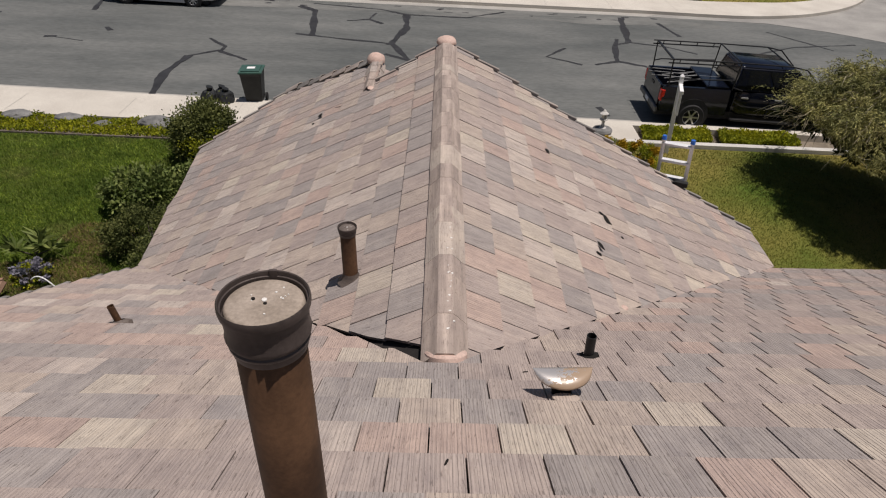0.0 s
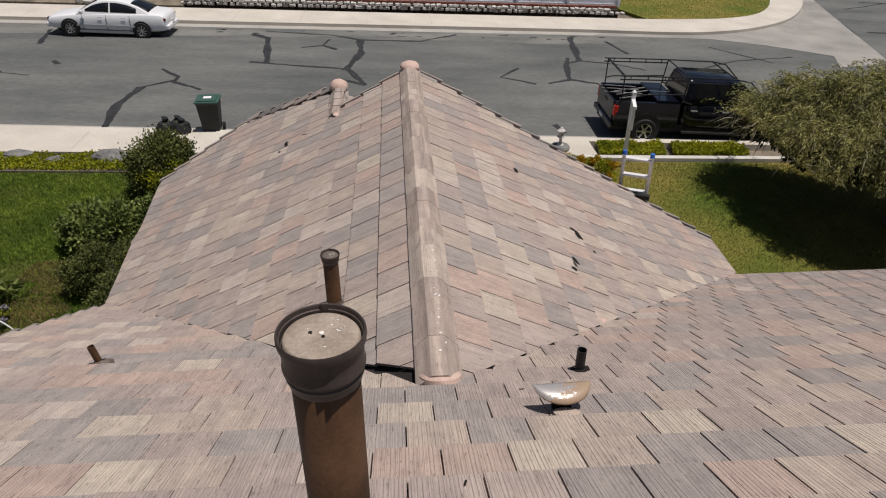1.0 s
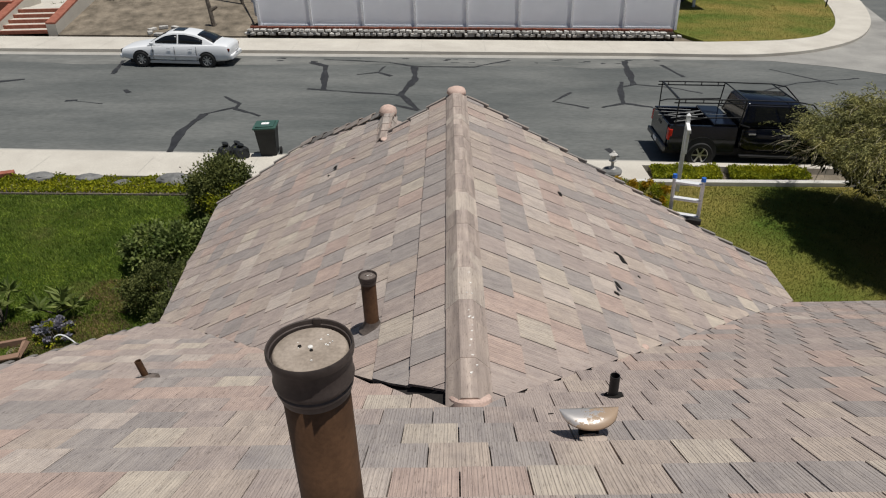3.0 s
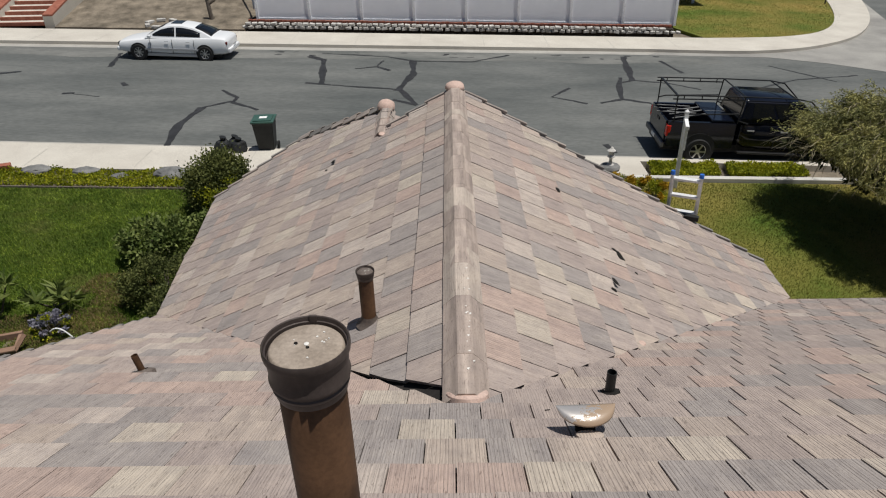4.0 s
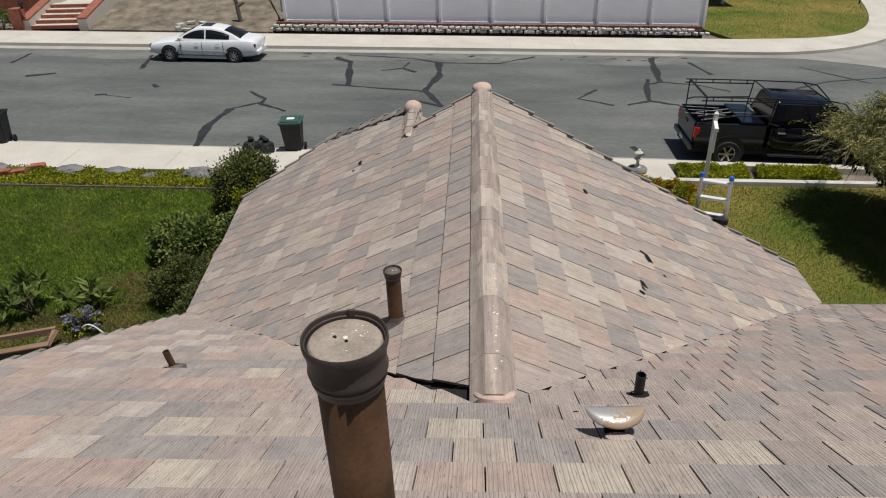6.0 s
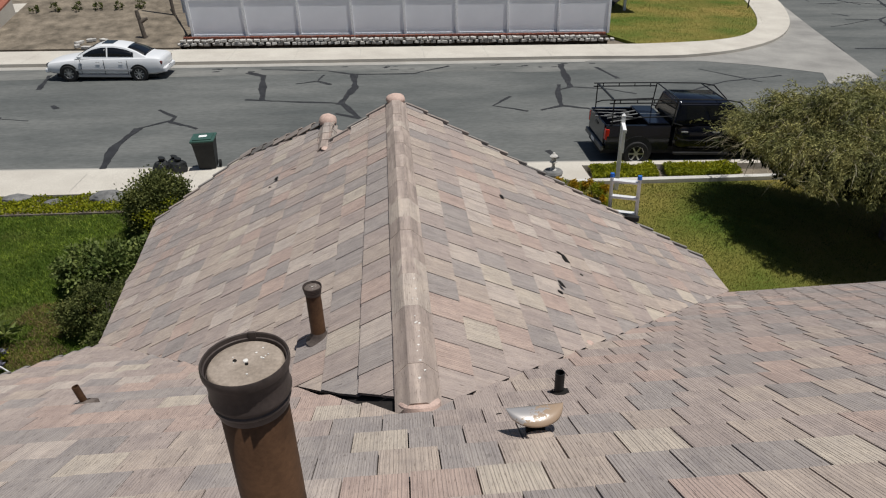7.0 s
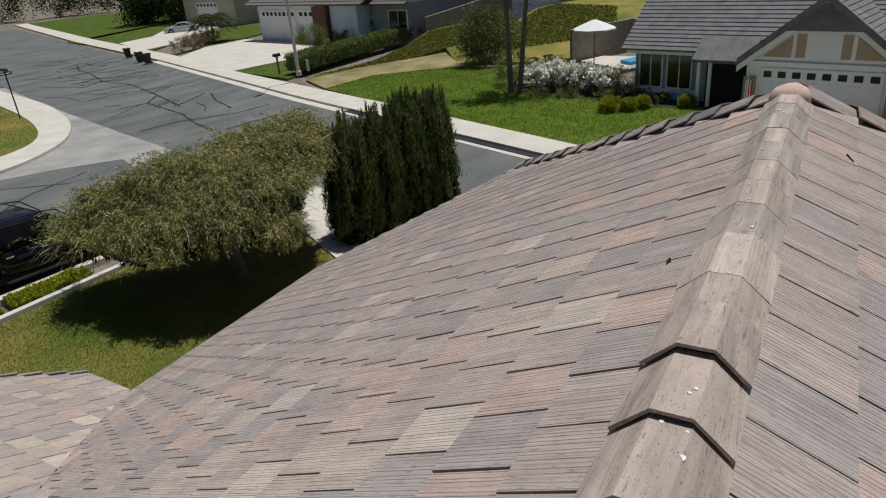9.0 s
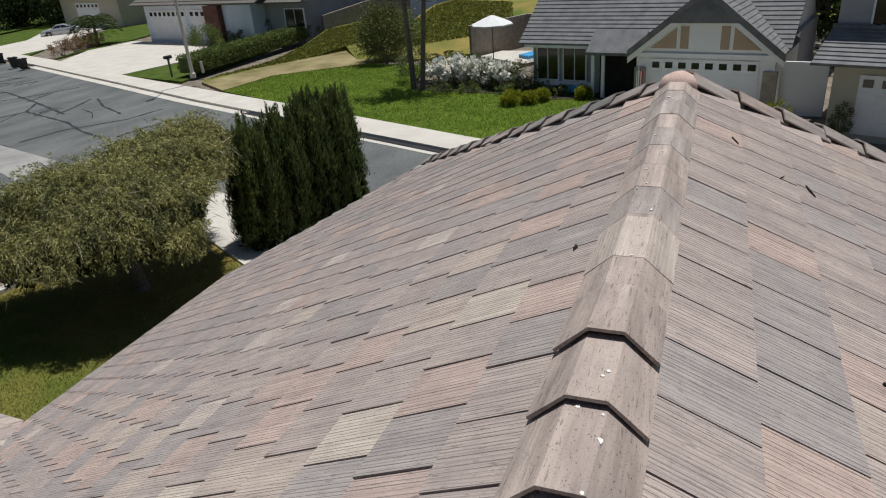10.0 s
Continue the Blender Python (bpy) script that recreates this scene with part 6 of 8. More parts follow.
def wheel(parent, x, y, r, wdt, spokes=8, z=None):
    side = 1 if y > 0 else -1
    hub = part("wheel", lathe(bmesh.new(), [(r * 0.64, -wdt / 2), (r * 0.94, -wdt / 2), (r, -wdt * 0.35), (r, wdt * 0.35), (r * 0.94, wdt / 2), (r * 0.66, wdt / 2)], 32), RUBBER, parent, "black tyre")
    smooth(hub)
    hub.matrix_basis = Matrix.Translation((x, y, r if z is None else z)) @ pose(0, 0, 0, -90 * side, 0, 0)
    bm = bmesh.new()
    lathe(bm, [(r * 0.66, wdt * 0.5), (r * 0.62, wdt * 0.40), (r * 0.60, wdt * 0.1), (0, wdt * 0.1)], 32)
    part("rim_well", bm, BLACK_STEEL, hub)
    bm = bmesh.new()
    lathe(bm, [(0.0, wdt * 0.42), (r * 0.17, wdt * 0.40), (r * 0.17, wdt * 0.2)], 16)
    for k in range(spokes):
        a = 2 * math.pi * k / spokes
        made = box(bmesh.new(), r * 0.1, r * 0.63, -r * 0.055, r * 0.055, wdt * 0.28, wdt * 0.40)
        me = mesh_from("spoke_tmp", made)
        me.transform(Matrix.Rotation(a, 4, "Z"))
        bm.from_mesh(me)
        bpy.data.meshes.remove(me)
    lathe(bm, [(r * 0.60, wdt * 0.38), (r * 0.67, wdt * 0.46), (r * 0.68, wdt * 0.40), (r * 0.60, wdt * 0.32)], 32)
    part("rim", bm, ALLOY, hub, "silver alloy rim")


def cabin(parent, base, top, zb, zt, wb, wt, paint, side_cuts):
    """A tapered cabin: base and top give (x front, x rear); glass panes lie proud of its faces."""
    (b0, b1), (t0, t1) = base, top
    bot = [(b0, -wb, zb), (b1, -wb, zb), (b1, wb, zb), (b0, wb, zb)]
    mid = [(t0, -wt, zt), (t1, -wt, zt), (t1, wt, zt), (t0, wt, zt)]
    lip = [(t0 + 0.12 * (1 if t1 > t0 else -1), -wt * 0.9, zt + 0.05), (t1 - 0.12 * (1 if t1 > t0 else -1), -wt * 0.9, zt + 0.05), (t1 - 0.12 * (1 if t1 > t0 else -1), wt * 0.9, zt + 0.05), (t0 + 0.12 * (1 if t1 > t0 else -1), wt * 0.9, zt + 0.05)]
    bm = loft([bot, mid, lip])
    bmesh.ops.bevel(bm, geom=[e for e in bm.edges], offset=0.03, segments=2, affect="EDGES")
    shell = smooth(part("cabin", bm, paint, parent))

    def pane(corners, name):
        q = [Vector(c) for c in corners]
        nrm = (q[1] - q[0]).cross(q[3] - q[0]).normalized()
        mid_p = sum(q, Vector()) / 4
        if nrm.dot(mid_p - Vector(((b0 + b1) / 2, 0, (zb + zt) / 2))) < 0:
            nrm = -nrm
        g = bmesh.new()
        lo = [g.verts.new(p + nrm * 0.002) for p in q]
        hi = [g.verts.new(p + nrm * 0.010) for p in q]
        g.faces.new(hi)
        for k in range(4):
            g.faces.new((lo[k], lo[(k + 1) % 4], hi[(k + 1) % 4], hi[k]))
        bmesh.ops.recalc_face_normals(g, faces=g.faces[:])
        part(name, g, DARK_GLASS, shell, "dark window glass")

    def on_face(a, b, c, d, u, v):
        a, b, c, d = (Vector(p) for p in (a, b, c, d))
        return (a * (1 - u) + b * u) * (1 - v) + (d * (1 - u) + c * u) * v

    faces = {"windscreen": (bot[3], bot[0], mid[0], mid[3]), "rear_window": (bot[1], bot[2], mid[2], mid[1])}
    for nm, f in faces.items():
        pane([on_face(*f, u, v) for u, v in ((0.07, 0.10), (0.93, 0.10), (0.92, 0.93), (0.08, 0.93))], nm)
    for s, f in ((-1, (bot[0], bot[1], mid[1], mid[0])), (1, (bot[3], bot[2], mid[2], mid[3]))):
        for u0, u1 in side_cuts:
            pane([on_face(*f, u, v) for u, v in ((u0, 0.12), (u1, 0.12), (u1, 0.90), (u0, 0.90))], "side_window")
    return shell


def saloon_cabin(car, paint):
    """A rounded saloon cabin with an arched roofline and dark glass lying just proud of it."""
    xs = np.linspace(-1.15, 1.78, 25)
    hs = np.interp(xs, [-1.15, -0.85, -0.45, -0.05, 0.45, 0.9, 1.3, 1.78], [0.90, 1.10, 1.31, 1.395, 1.40, 1.33, 1.19, 0.95])
    zb, zt, wb, wt = 0.88, 1.41, 0.815, 0.56

    def half(z):
        return wb + (wt - wb) * (z - zb) / (zt - zb)

    rings = []
    for x, h in zip(xs, hs):
        s = [(half(zb), zb), (half(zb + (h - zb) * 0.6), zb + (h - zb) * 0.6), (half(h) + 0.005, h - 0.02), (half(h) * 0.82, h + 0.01), (half(h) * 0.4, h + 0.03)]
        rings.append([(x, y, z) for y, z in s] + [(x, -y, z) for y, z in reversed(s)])
    shell = smooth(part("cabin", loft(rings), paint, car))

    def sheet(name, rows):
        g = bmesh.new()
        v = [[g.verts.new(p) for p in r] for r in rows]
        for p, q in zip(v, v[1:]):
            for k in range(len(p) - 1):
                g.faces.new((p[k], p[k + 1], q[k + 1], q[k]))
        ob = smooth(part(name, g, DARK_GLASS, shell, "dark window glass"))
        m = ob.modifiers.new("thick", "SOLIDIFY")
        m.thickness, m.offset = 0.008, 0.0

    for s in (-1, 1):
        for a, b in ((-0.80, 0.13), (0.19, 1.22)):
            rows = []
            for x in np.linspace(a, b, 9):
                top = max(1.0, float(np.interp(x, xs, hs)) - 0.075)
                rows.append([(x, s * (half(0.985) + 0.012), 0.985), (x, s * (half(top) + 0.012), top)])
            sheet("side_window", rows)
    for nm, a, b in (("windscreen", -1.06, -0.38), ("rear_window", 0.98, 1.68)):
        rows = []
        for x in np.linspace(a, b, 7):
            h = float(np.interp(x, xs, hs))
            w = half(h) * 0.86
            rows.append([(x, -w, h + 0.018), (x, -w * 0.4, h + 0.040), (x, w * 0.4, h + 0.040), (x, w, h + 0.018)])
        sheet(nm, rows)


def sedan(x, y, turn, paint, label):
    """A four-door saloon, nose along local -x."""
    z = ground_z(x, y) - 0.055
    car = new("saloon_car")
    car.matrix_basis = Matrix.Translation((x, y, z)) @ pose(0, 0, 0, 0, 3.0 if -40 < x < 34 else 0, 0) @ pose(0, 0, 0, 0, 0, turn)
    tagged(car, label, "car")
    st = [(-2.40, 0.66, 0.30, 0.60), (-2.34, 0.76, 0.24, 0.68), (-2.05, 0.85, 0.20, 0.755), (-1.55, 0.89, 0.19, 0.83), (-1.0, 0.90, 0.19, 0.91), (-0.2, 0.905, 0.19, 0.93), (0.8, 0.905, 0.19, 0.95), (1.45, 0.90, 0.19, 0.985), (2.0, 0.87, 0.21, 0.985), (2.3, 0.82, 0.26, 0.95), (2.40, 0.76, 0.32, 0.80)]
    bm = loft([body_ring(*s) for s in st])
    bd = smooth(part("body", bm, paint, car))
    sb = bd.modifiers.new("round", "SUBSURF")
    sb.levels = sb.render_levels = 1
    saloon_cabin(car, paint)
    part("sunroof", solid(-0.10, 0.36, -0.32, 0.32, 1.415, 1.44, 0.003), DARK_GLASS, car, "dark glass sunroof")
    for s in (-1, 1):
        part("side_strip", solid(-1.15, 1.2, min(s * 0.90, s * 0.925), max(s * 0.90, s * 0.925), 0.42, 0.50, 0.006), CAR_SILVER, car, "grey rubbing strip")
        part("sill", solid(-1.1, 1.1, min(s * 0.86, s * 0.90), max(s * 0.86, s * 0.90), 0.16, 0.27, 0.01), CAR_SILVER, car)
        part("tail_light", solid(2.22, 2.35, min(s * 0.60, s * 0.79), max(s * 0.60, s * 0.79), 0.68, 0.82, 0.03), DARK_RED, car, "dark red tail light")
        part("headlight", solid(-2.40, -2.28, min(s * 0.40, s * 0.66), max(s * 0.40, s * 0.66), 0.50, 0.66, 0.03), DARK_GLASS, car)
        part("mirror", solid(-0.95, -0.80, min(s * 0.90, s * 1.05), max(s * 0.90, s * 1.05), 0.93, 1.05, 0.03), paint, car)
        for dx in (-0.30, 0.62):
            part("door_handle", solid(dx, dx + 0.17, min(s * 0.90, s * 0.918), max(s * 0.90, s * 0.918), 0.775, 0.795, 0.006), CAR_SILVER, car)
        for dx in (-0.92, 0.02, 0.95):
            part("door_seam", solid(dx, dx + 0.012, min(s * 0.895, s * 0.909), max(s * 0.895, s * 0.909), 0.28, 0.88), BLACK_STEEL, car)
        for wx in (-1.44, 1.39):
            arch = lathe(bmesh.new(), [(0.37, 0), (0.37, 0.03), (0, 0.03)], 28)
            ap = part("wheel_arch", arch, RUBBER, car)
            ap.matrix_basis = Matrix.Translation((wx, s * 0.885, 0.33)) @ pose(0, 0, 0, -90 * s, 0, 0)
            wheel(car, wx, s * 0.845, 0.315, 0.20)
    part("bumper", solid(2.30, 2.46, -0.72, 0.72, 0.34, 0.54, 0.05), paint, car)
    part("bumper", solid(-2.47, -2.30, -0.70, 0.70, 0.28, 0.46, 0.05), paint, car)
    part("plate", solid(2.455, 2.468, -0.2, 0.2, 0.58, 0.68), WHITE_PAINT, car, "plain pale plate")
    part("under_tray", solid(-2.0, 2.0, -0.75, 0.75, 0.14, 0.30), RUBBER, car)
    return car


sedan(-12.15, 26.90, 0, CAR_WHITE, "white four-door saloon parked by the far kerb")
sedan(69.6, 79.2, -43, CAR_SILVER, "silver car parked on a driveway")


def pickup(x, y, turn, label):
    """A black crew-cab pickup with a ladder rack; tail along local -x."""
    z = ground_z(x, y) - 0.055
    car = new("pickup_truck")
    car.matrix_basis = Matrix.Translation((x, y, z)) @ pose(0, 0, 0, 0, 3.0, 0) @ pose(0, 0, 0, 0, 0, turn)
    tagged(car, label, "pickup truck")
    front = [(1.95, 0.96, 0.42, 1.22), (2.6, 0.98, 0.40, 1.24), (4.2, 0.98, 0.40, 1.23), (4.45, 0.97, 0.40, 1.20), (5.3, 0.95, 0.42, 1.12), (5.7, 0.90, 0.45, 1.02), (5.8, 0.82, 0.5, 0.9)]
    bd = smooth(part("body", loft([body_ring(*s, crown=0.04) for s in front]), CAR_BLACK, car))
    sb = bd.modifiers.new("round", "SUBSURF")
    sb.levels = sb.render_levels = 1
    cabin(car, (4.50, 2.02), (3.75, 2.15), 1.20, 1.82, 0.90, 0.72, CAR_BLACK, ((0.20, 0.52), (0.56, 0.86)))
    bed = part("bed_floor", solid(0.06, 1.95, -0.80, 0.80, 0.60, 0.68), BLACK_STEEL, car, "black ribbed bed liner")
    for k in range(8):
        part("bed_rib", solid(0.1, 1.92, -0.70 + 0.2 * k - 0.02, -0.70 + 0.2 * k + 0.02, 0.68, 0.70, 0.004), BLACK_STEEL, bed)
    for s in (-1, 1):
        bm = loft([[(0.02, s * 0.80, 0.5), (0.02, s * 0.98, 0.48), (0.02, s * 0.99, 0.85), (0.02, s * 0.95, 1.20), (0.02, s * 0.82, 1.20)], [(1.93, s * 0.80, 0.5), (1.93, s * 0.98, 0.48), (1.93, s * 0.99, 0.85), (1.93, s * 0.95, 1.22), (1.93, s * 0.82, 1.22)]])
        bmesh.ops.bevel(bm, geom=bm.edges[:], offset=0.015, segments=2, affect="EDGES")
        part("bed_side", bm, CAR_BLACK, car)
        lens = part("tail_light", solid(-0.015, 0.10, min(s * 0.80, s * 0.985), max(s * 0.80, s * 0.985), 0.78, 1.10, 0.02), RED_LENS, car, "red tail light")
        for wx in (0.98, 4.70):
            arch = lathe(bmesh.new(), [(0.47, 0), (0.47, 0.03), (0, 0.03)], 28)
            ap = part("wheel_arch", arch, RUBBER, car)
            ap.matrix_basis = Matrix.Translation((wx, s * 0.972, 0.44)) @ pose(0, 0, 0, -90 * s, 0, 0)
            wheel(car, wx, s * 0.93, 0.37, 0.26, 6)
        part("mirror", solid(3.95, 4.12, min(s * 0.97, s * 1.2), max(s * 0.97, s * 1.2), 1.22, 1.45, 0.03), CAR_BLACK, car)
        for dx in (2.25, 3.2):
            part("door_handle", solid(dx, dx + 0.2, min(s * 0.975, s * 1.01), max(s * 0.975, s * 1.01), 1.02, 1.06, 0.008), ALLOY, car)
        for dx in (2.05, 3.08, 4.05):
            part("door_seam", solid(dx, dx + 0.014, min(s * 0.975, s * 0.988), max(s * 0.975, s * 0.988), 0.5, 1.15), RUBBER, car)
        part("side_step", solid(2.1, 4.2, min(s * 0.92, s * 1.05), max(s * 0.92, s * 1.05), 0.36, 0.42, 0.02), BLACK_STEEL, car)
        part("headlight", solid(5.64, 5.79, min(s * 0.55, s * 0.86), max(s * 0.55, s * 0.86), 0.78, 0.96, 0.03), DARK_GLASS, car)
    tg = part("tailgate", solid(-0.02, 0.045, -0.80, 0.80, 0.52, 1.19, 0.02), CAR_BLACK, car)
    part("gate_handle", solid(-0.035, -0.018, -0.13, 0.13, 0.98, 1.06, 0.006), BLACK_STEEL, tg)
    part("plate", solid(-0.10, -0.09, -0.16, 0.16, 0.45, 0.56), WHITE_PAINT, car, "plain pale plate")
    part("rear_bumper", solid(-0.09, 0.0, -0.93, 0.93, 0.42, 0.58, 0.03), LOAD, car, "dull chrome rear bumper")
    part("under_body", solid(0.0, 5.5, -0.7, 0.7, 0.28, 0.5), RUBBER, car)
    box_ = part("tool_box", solid(1.25, 1.90, -0.90, 0.90, 0.95, 1.28, 0.03), CAR_BLACK, car, "dark tool box lid across the bed")
    part("lid_seam", solid(1.28, 1.87, -0.012, 0.012, 1.281, 1.285), ALLOY, box_)
    rack = part("ladder_rack", solid(0.10, 0.16, -0.93, 0.93, 1.93, 1.97, 0.01), BLACK_STEEL, car, "black tubular ladder rack over the cab")
    for s in (-1, 1):
        for path in ([(0.0, 1.96), (0.4, 1.97), (2.0, 2.00), (3.4, 2.00), (3.85, 1.93), (4.35, 1.50)], [(0.0, 1.86), (0.4, 1.87), (2.0, 1.90)], [(0.15, 1.19), (0.12, 1.94)], [(1.95, 1.22), (2.0, 1.98)], [(0.15, 1.36), (0.35, 1.42), (1.95, 1.50)], [(1.95, 1.30), (2.25, 1.22)]):
            bm = bmesh.new()
            for (xa, za), (xb, zb) in zip(path, path[1:]):
                tube(bm, (xa, s * 0.93, za), (xb, s * 0.93, zb), 0.019, sides=8)
            part("rack_tube", bm, BLACK_STEEL, rack)
        for k in range(4):
            bm = bmesh.new()
            tube(bm, (0.3 + 0.5 * k, s * 0.93, 1.87), (0.3 + 0.5 * k, s * 0.93, 1.98), 0.014, sides=6)
            part("rack_strut", bm, BLACK_STEEL, rack)
    for px in (2.0, 3.4):
        bm = bmesh.new()
        tube(bm, (px, -0.93, 2.00), (px, 0.93, 2.00), 0.019, sides=8)
        part("cross_bar", bm, BLACK_STEEL, rack)
    bm = bmesh.new()
    for s in (-0.35, 0.0, 0.3):
        tube(bm, (0.15, s - 0.4, 1.25), (1.2, s, 1.28), 0.022, sides=6)
        tube(bm, (-0.12, s + 0.3, 1.22), (0.9, s - 0.1, 1.32), 0.02, sides=6)
    part("load", bm, LOAD, car, "loose aluminium tubes in the bed")
    return car


pickup(5.98, 16.14, -1.7, "black crew-cab pickup with a ladder rack parked at the kerb")


# ---- across the street: fence on a low stone wall, house behind, steps ----
FENCE_Y = 33.0


def vinyl_fence(x0, x1, y, n):
    fence = thing("vinyl_fence", label="tall white vinyl panel fence along the pavement", category="fence")
    step = (x1 - x0) / n
    for k in range(n + 1):
        x = x0 + k * step
        z = ground_z(x, y) + 0.30
        part("post", solid(x - 0.07, x + 0.07, y - 0.08, y + 0.07, z, z + 1.98, 0.008), WHITE_VINYL, fence)
        bm = bmesh.new()
        lathe(bm, [(0.105, 0), (0.105, 0.03), (0.05, 0.06), (0, 0.10)], 4)
        c = part("post_cap", bm, WHITE_VINYL, fence)
        c.matrix_basis = pose(x, y, z + 1.98, 0, 0, 45)
        if k < n:
            xa, xb = x + 0.065, x + step - 0.065
            za, zb = z, ground_z(x + step, y) + 0.30
            for nm, lo, hi, d in (("panel", 0.10, 1.84, 0.012), ("bottom_rail", 0.03, 0.14, 0.04), ("top_rail", 1.82, 1.92, 0.04)):
                bm = loft([[(xa, y - d, za + lo), (xa, y + d, za + lo), (xa, y + d, za + hi), (xa, y - d, za + hi)], [(xb, y - d, zb + lo), (xb, y + d, zb + lo), (xb, y + d, zb + hi), (xb, y - d, zb + hi)]])
                part(nm, bm, VINYL_PANEL if nm == "panel" else WHITE_VINYL, fence)
    return fence


vinyl_fence(-10.15, 11.55, FENCE_Y, 8)
side_fence = thing("side_fence", label="white vinyl fence climbing the dirt bank", category="fence")
for k in range(5):
    xa, ya = -10.15 - 0.75 * k, FENCE_Y + 2.3 * k
    xb, yb = xa - 0.75, ya + 2.3
    za = ground_z(xa, ya) + 0.30 + 0.34 * k
    bm = loft([[(xa, ya, za), (xa + 0.05, ya, za), (xa + 0.05, ya, za + 1.9), (xa, ya, za + 1.9)], [(xb, yb, za + 0.34), (xb + 0.05, yb, za + 0.34), (xb + 0.05, yb, za + 2.24), (xb, yb, za + 2.24)]])
    part("panel", bm, WHITE_VINYL, side_fence)
    part("post", solid(xa - 0.06, xa + 0.07, ya - 0.06, ya + 0.06, za - 0.2, za + 2.0, 0.008), WHITE_VINYL, side_fence)

# dry-stacked stone wall with a red brick course behind it
wall = thing("garden_wall", label="low dry-stacked pale stone wall with red bricks behind", category="wall", kind="structure")
rng = random.Random(61)
stone_shapes = []
for k in range(7):
    bm = solid(-0.17, 0.17, -0.12, 0.12, -0.075, 0.075, 0.025)
    for v in bm.verts:
        v.co *= 1 + 0.16 * noise.noise(v.co * 6 + Vector((k * 3, 0, 0)))
    me = mesh_from("stone", bm)
    me.materials.append(STONE)
    stone_shapes.append(me)
x = -10.6
while x < 11.6:
    w = rng.uniform(0.24, 0.40)
    for row in (0, 1):
        if x > 10.8 and row:
            continue
        ob = new("stone", rng.choice(stone_shapes))
        ob.parent = wall
        ob.matrix_basis = Matrix.Translation((x + row * 0.17, 32.05 + rng.uniform(-0.05, 0.05), ground_z(x, 32) + 0.16 + 0.15 * row)) @ pose(0, 0, 0, rng.uniform(-8, 8), rng.uniform(-8, 8), rng.uniform(-14, 14)) @ Matrix.Diagonal((w / 0.42, rng.uniform(0.8, 1.1), rng.uniform(0.75, 1.0), 1))
    x += w
brick_me = mesh_from("brick", solid(-0.10, 0.10, -0.06, 0.06, -0.06, 0.06, 0.008))
brick_me.materials.append(RED_BRICK)
x = -10.4
while x < 11.2:
    ob = new("brick", brick_me)
    ob.parent = wall
    ob.matrix_basis = pose(x, 32.42 + rng.uniform(-0.015, 0.015), ground_z(x, 32.4) + 0.39 + rng.uniform(-0.01, 0.01), 0, 0, rng.uniform(-3, 3))
    x += 0.22
drape("raised_bed", [(-10.6, 32.10), (11.3, 32.10), (11.3, 34.0), (-10.6, 34.0)], 0.30, MULCH, 0.4, label="narrow red-brown bed under the fence", category="bed")


def window(parent, x0, x1, z0, z1, y, frame_mat=None, bars=1):
    """A window in a front wall (local y is the wall's face, looking along -y)."""
    fm = frame_mat or WHITE_PAINT
    w = part("window", solid(x0, x1, y - 0.02, y + 0.05, z0, z1), DARK_GLASS, parent, "dark glass pane")
    for a in ((x0 - 0.07, x1 + 0.07, z0 - 0.07, z0), (x0 - 0.07, x1 + 0.07, z1, z1 + 0.07), (x0 - 0.07, x0, z0, z1), (x1, x1 + 0.07, z0, z1)):
        part("frame", solid(a[0], a[1], y - 0.06, y + 0.02, a[2], a[3]), fm, w)
    for k in range(bars):
        xm = x0 + (x1 - x0) * (k + 1) / (bars + 1)
        part("mullion", solid(xm - 0.025, xm + 0.025, y - 0.05, y + 0.0, z0, z1), fm, w)


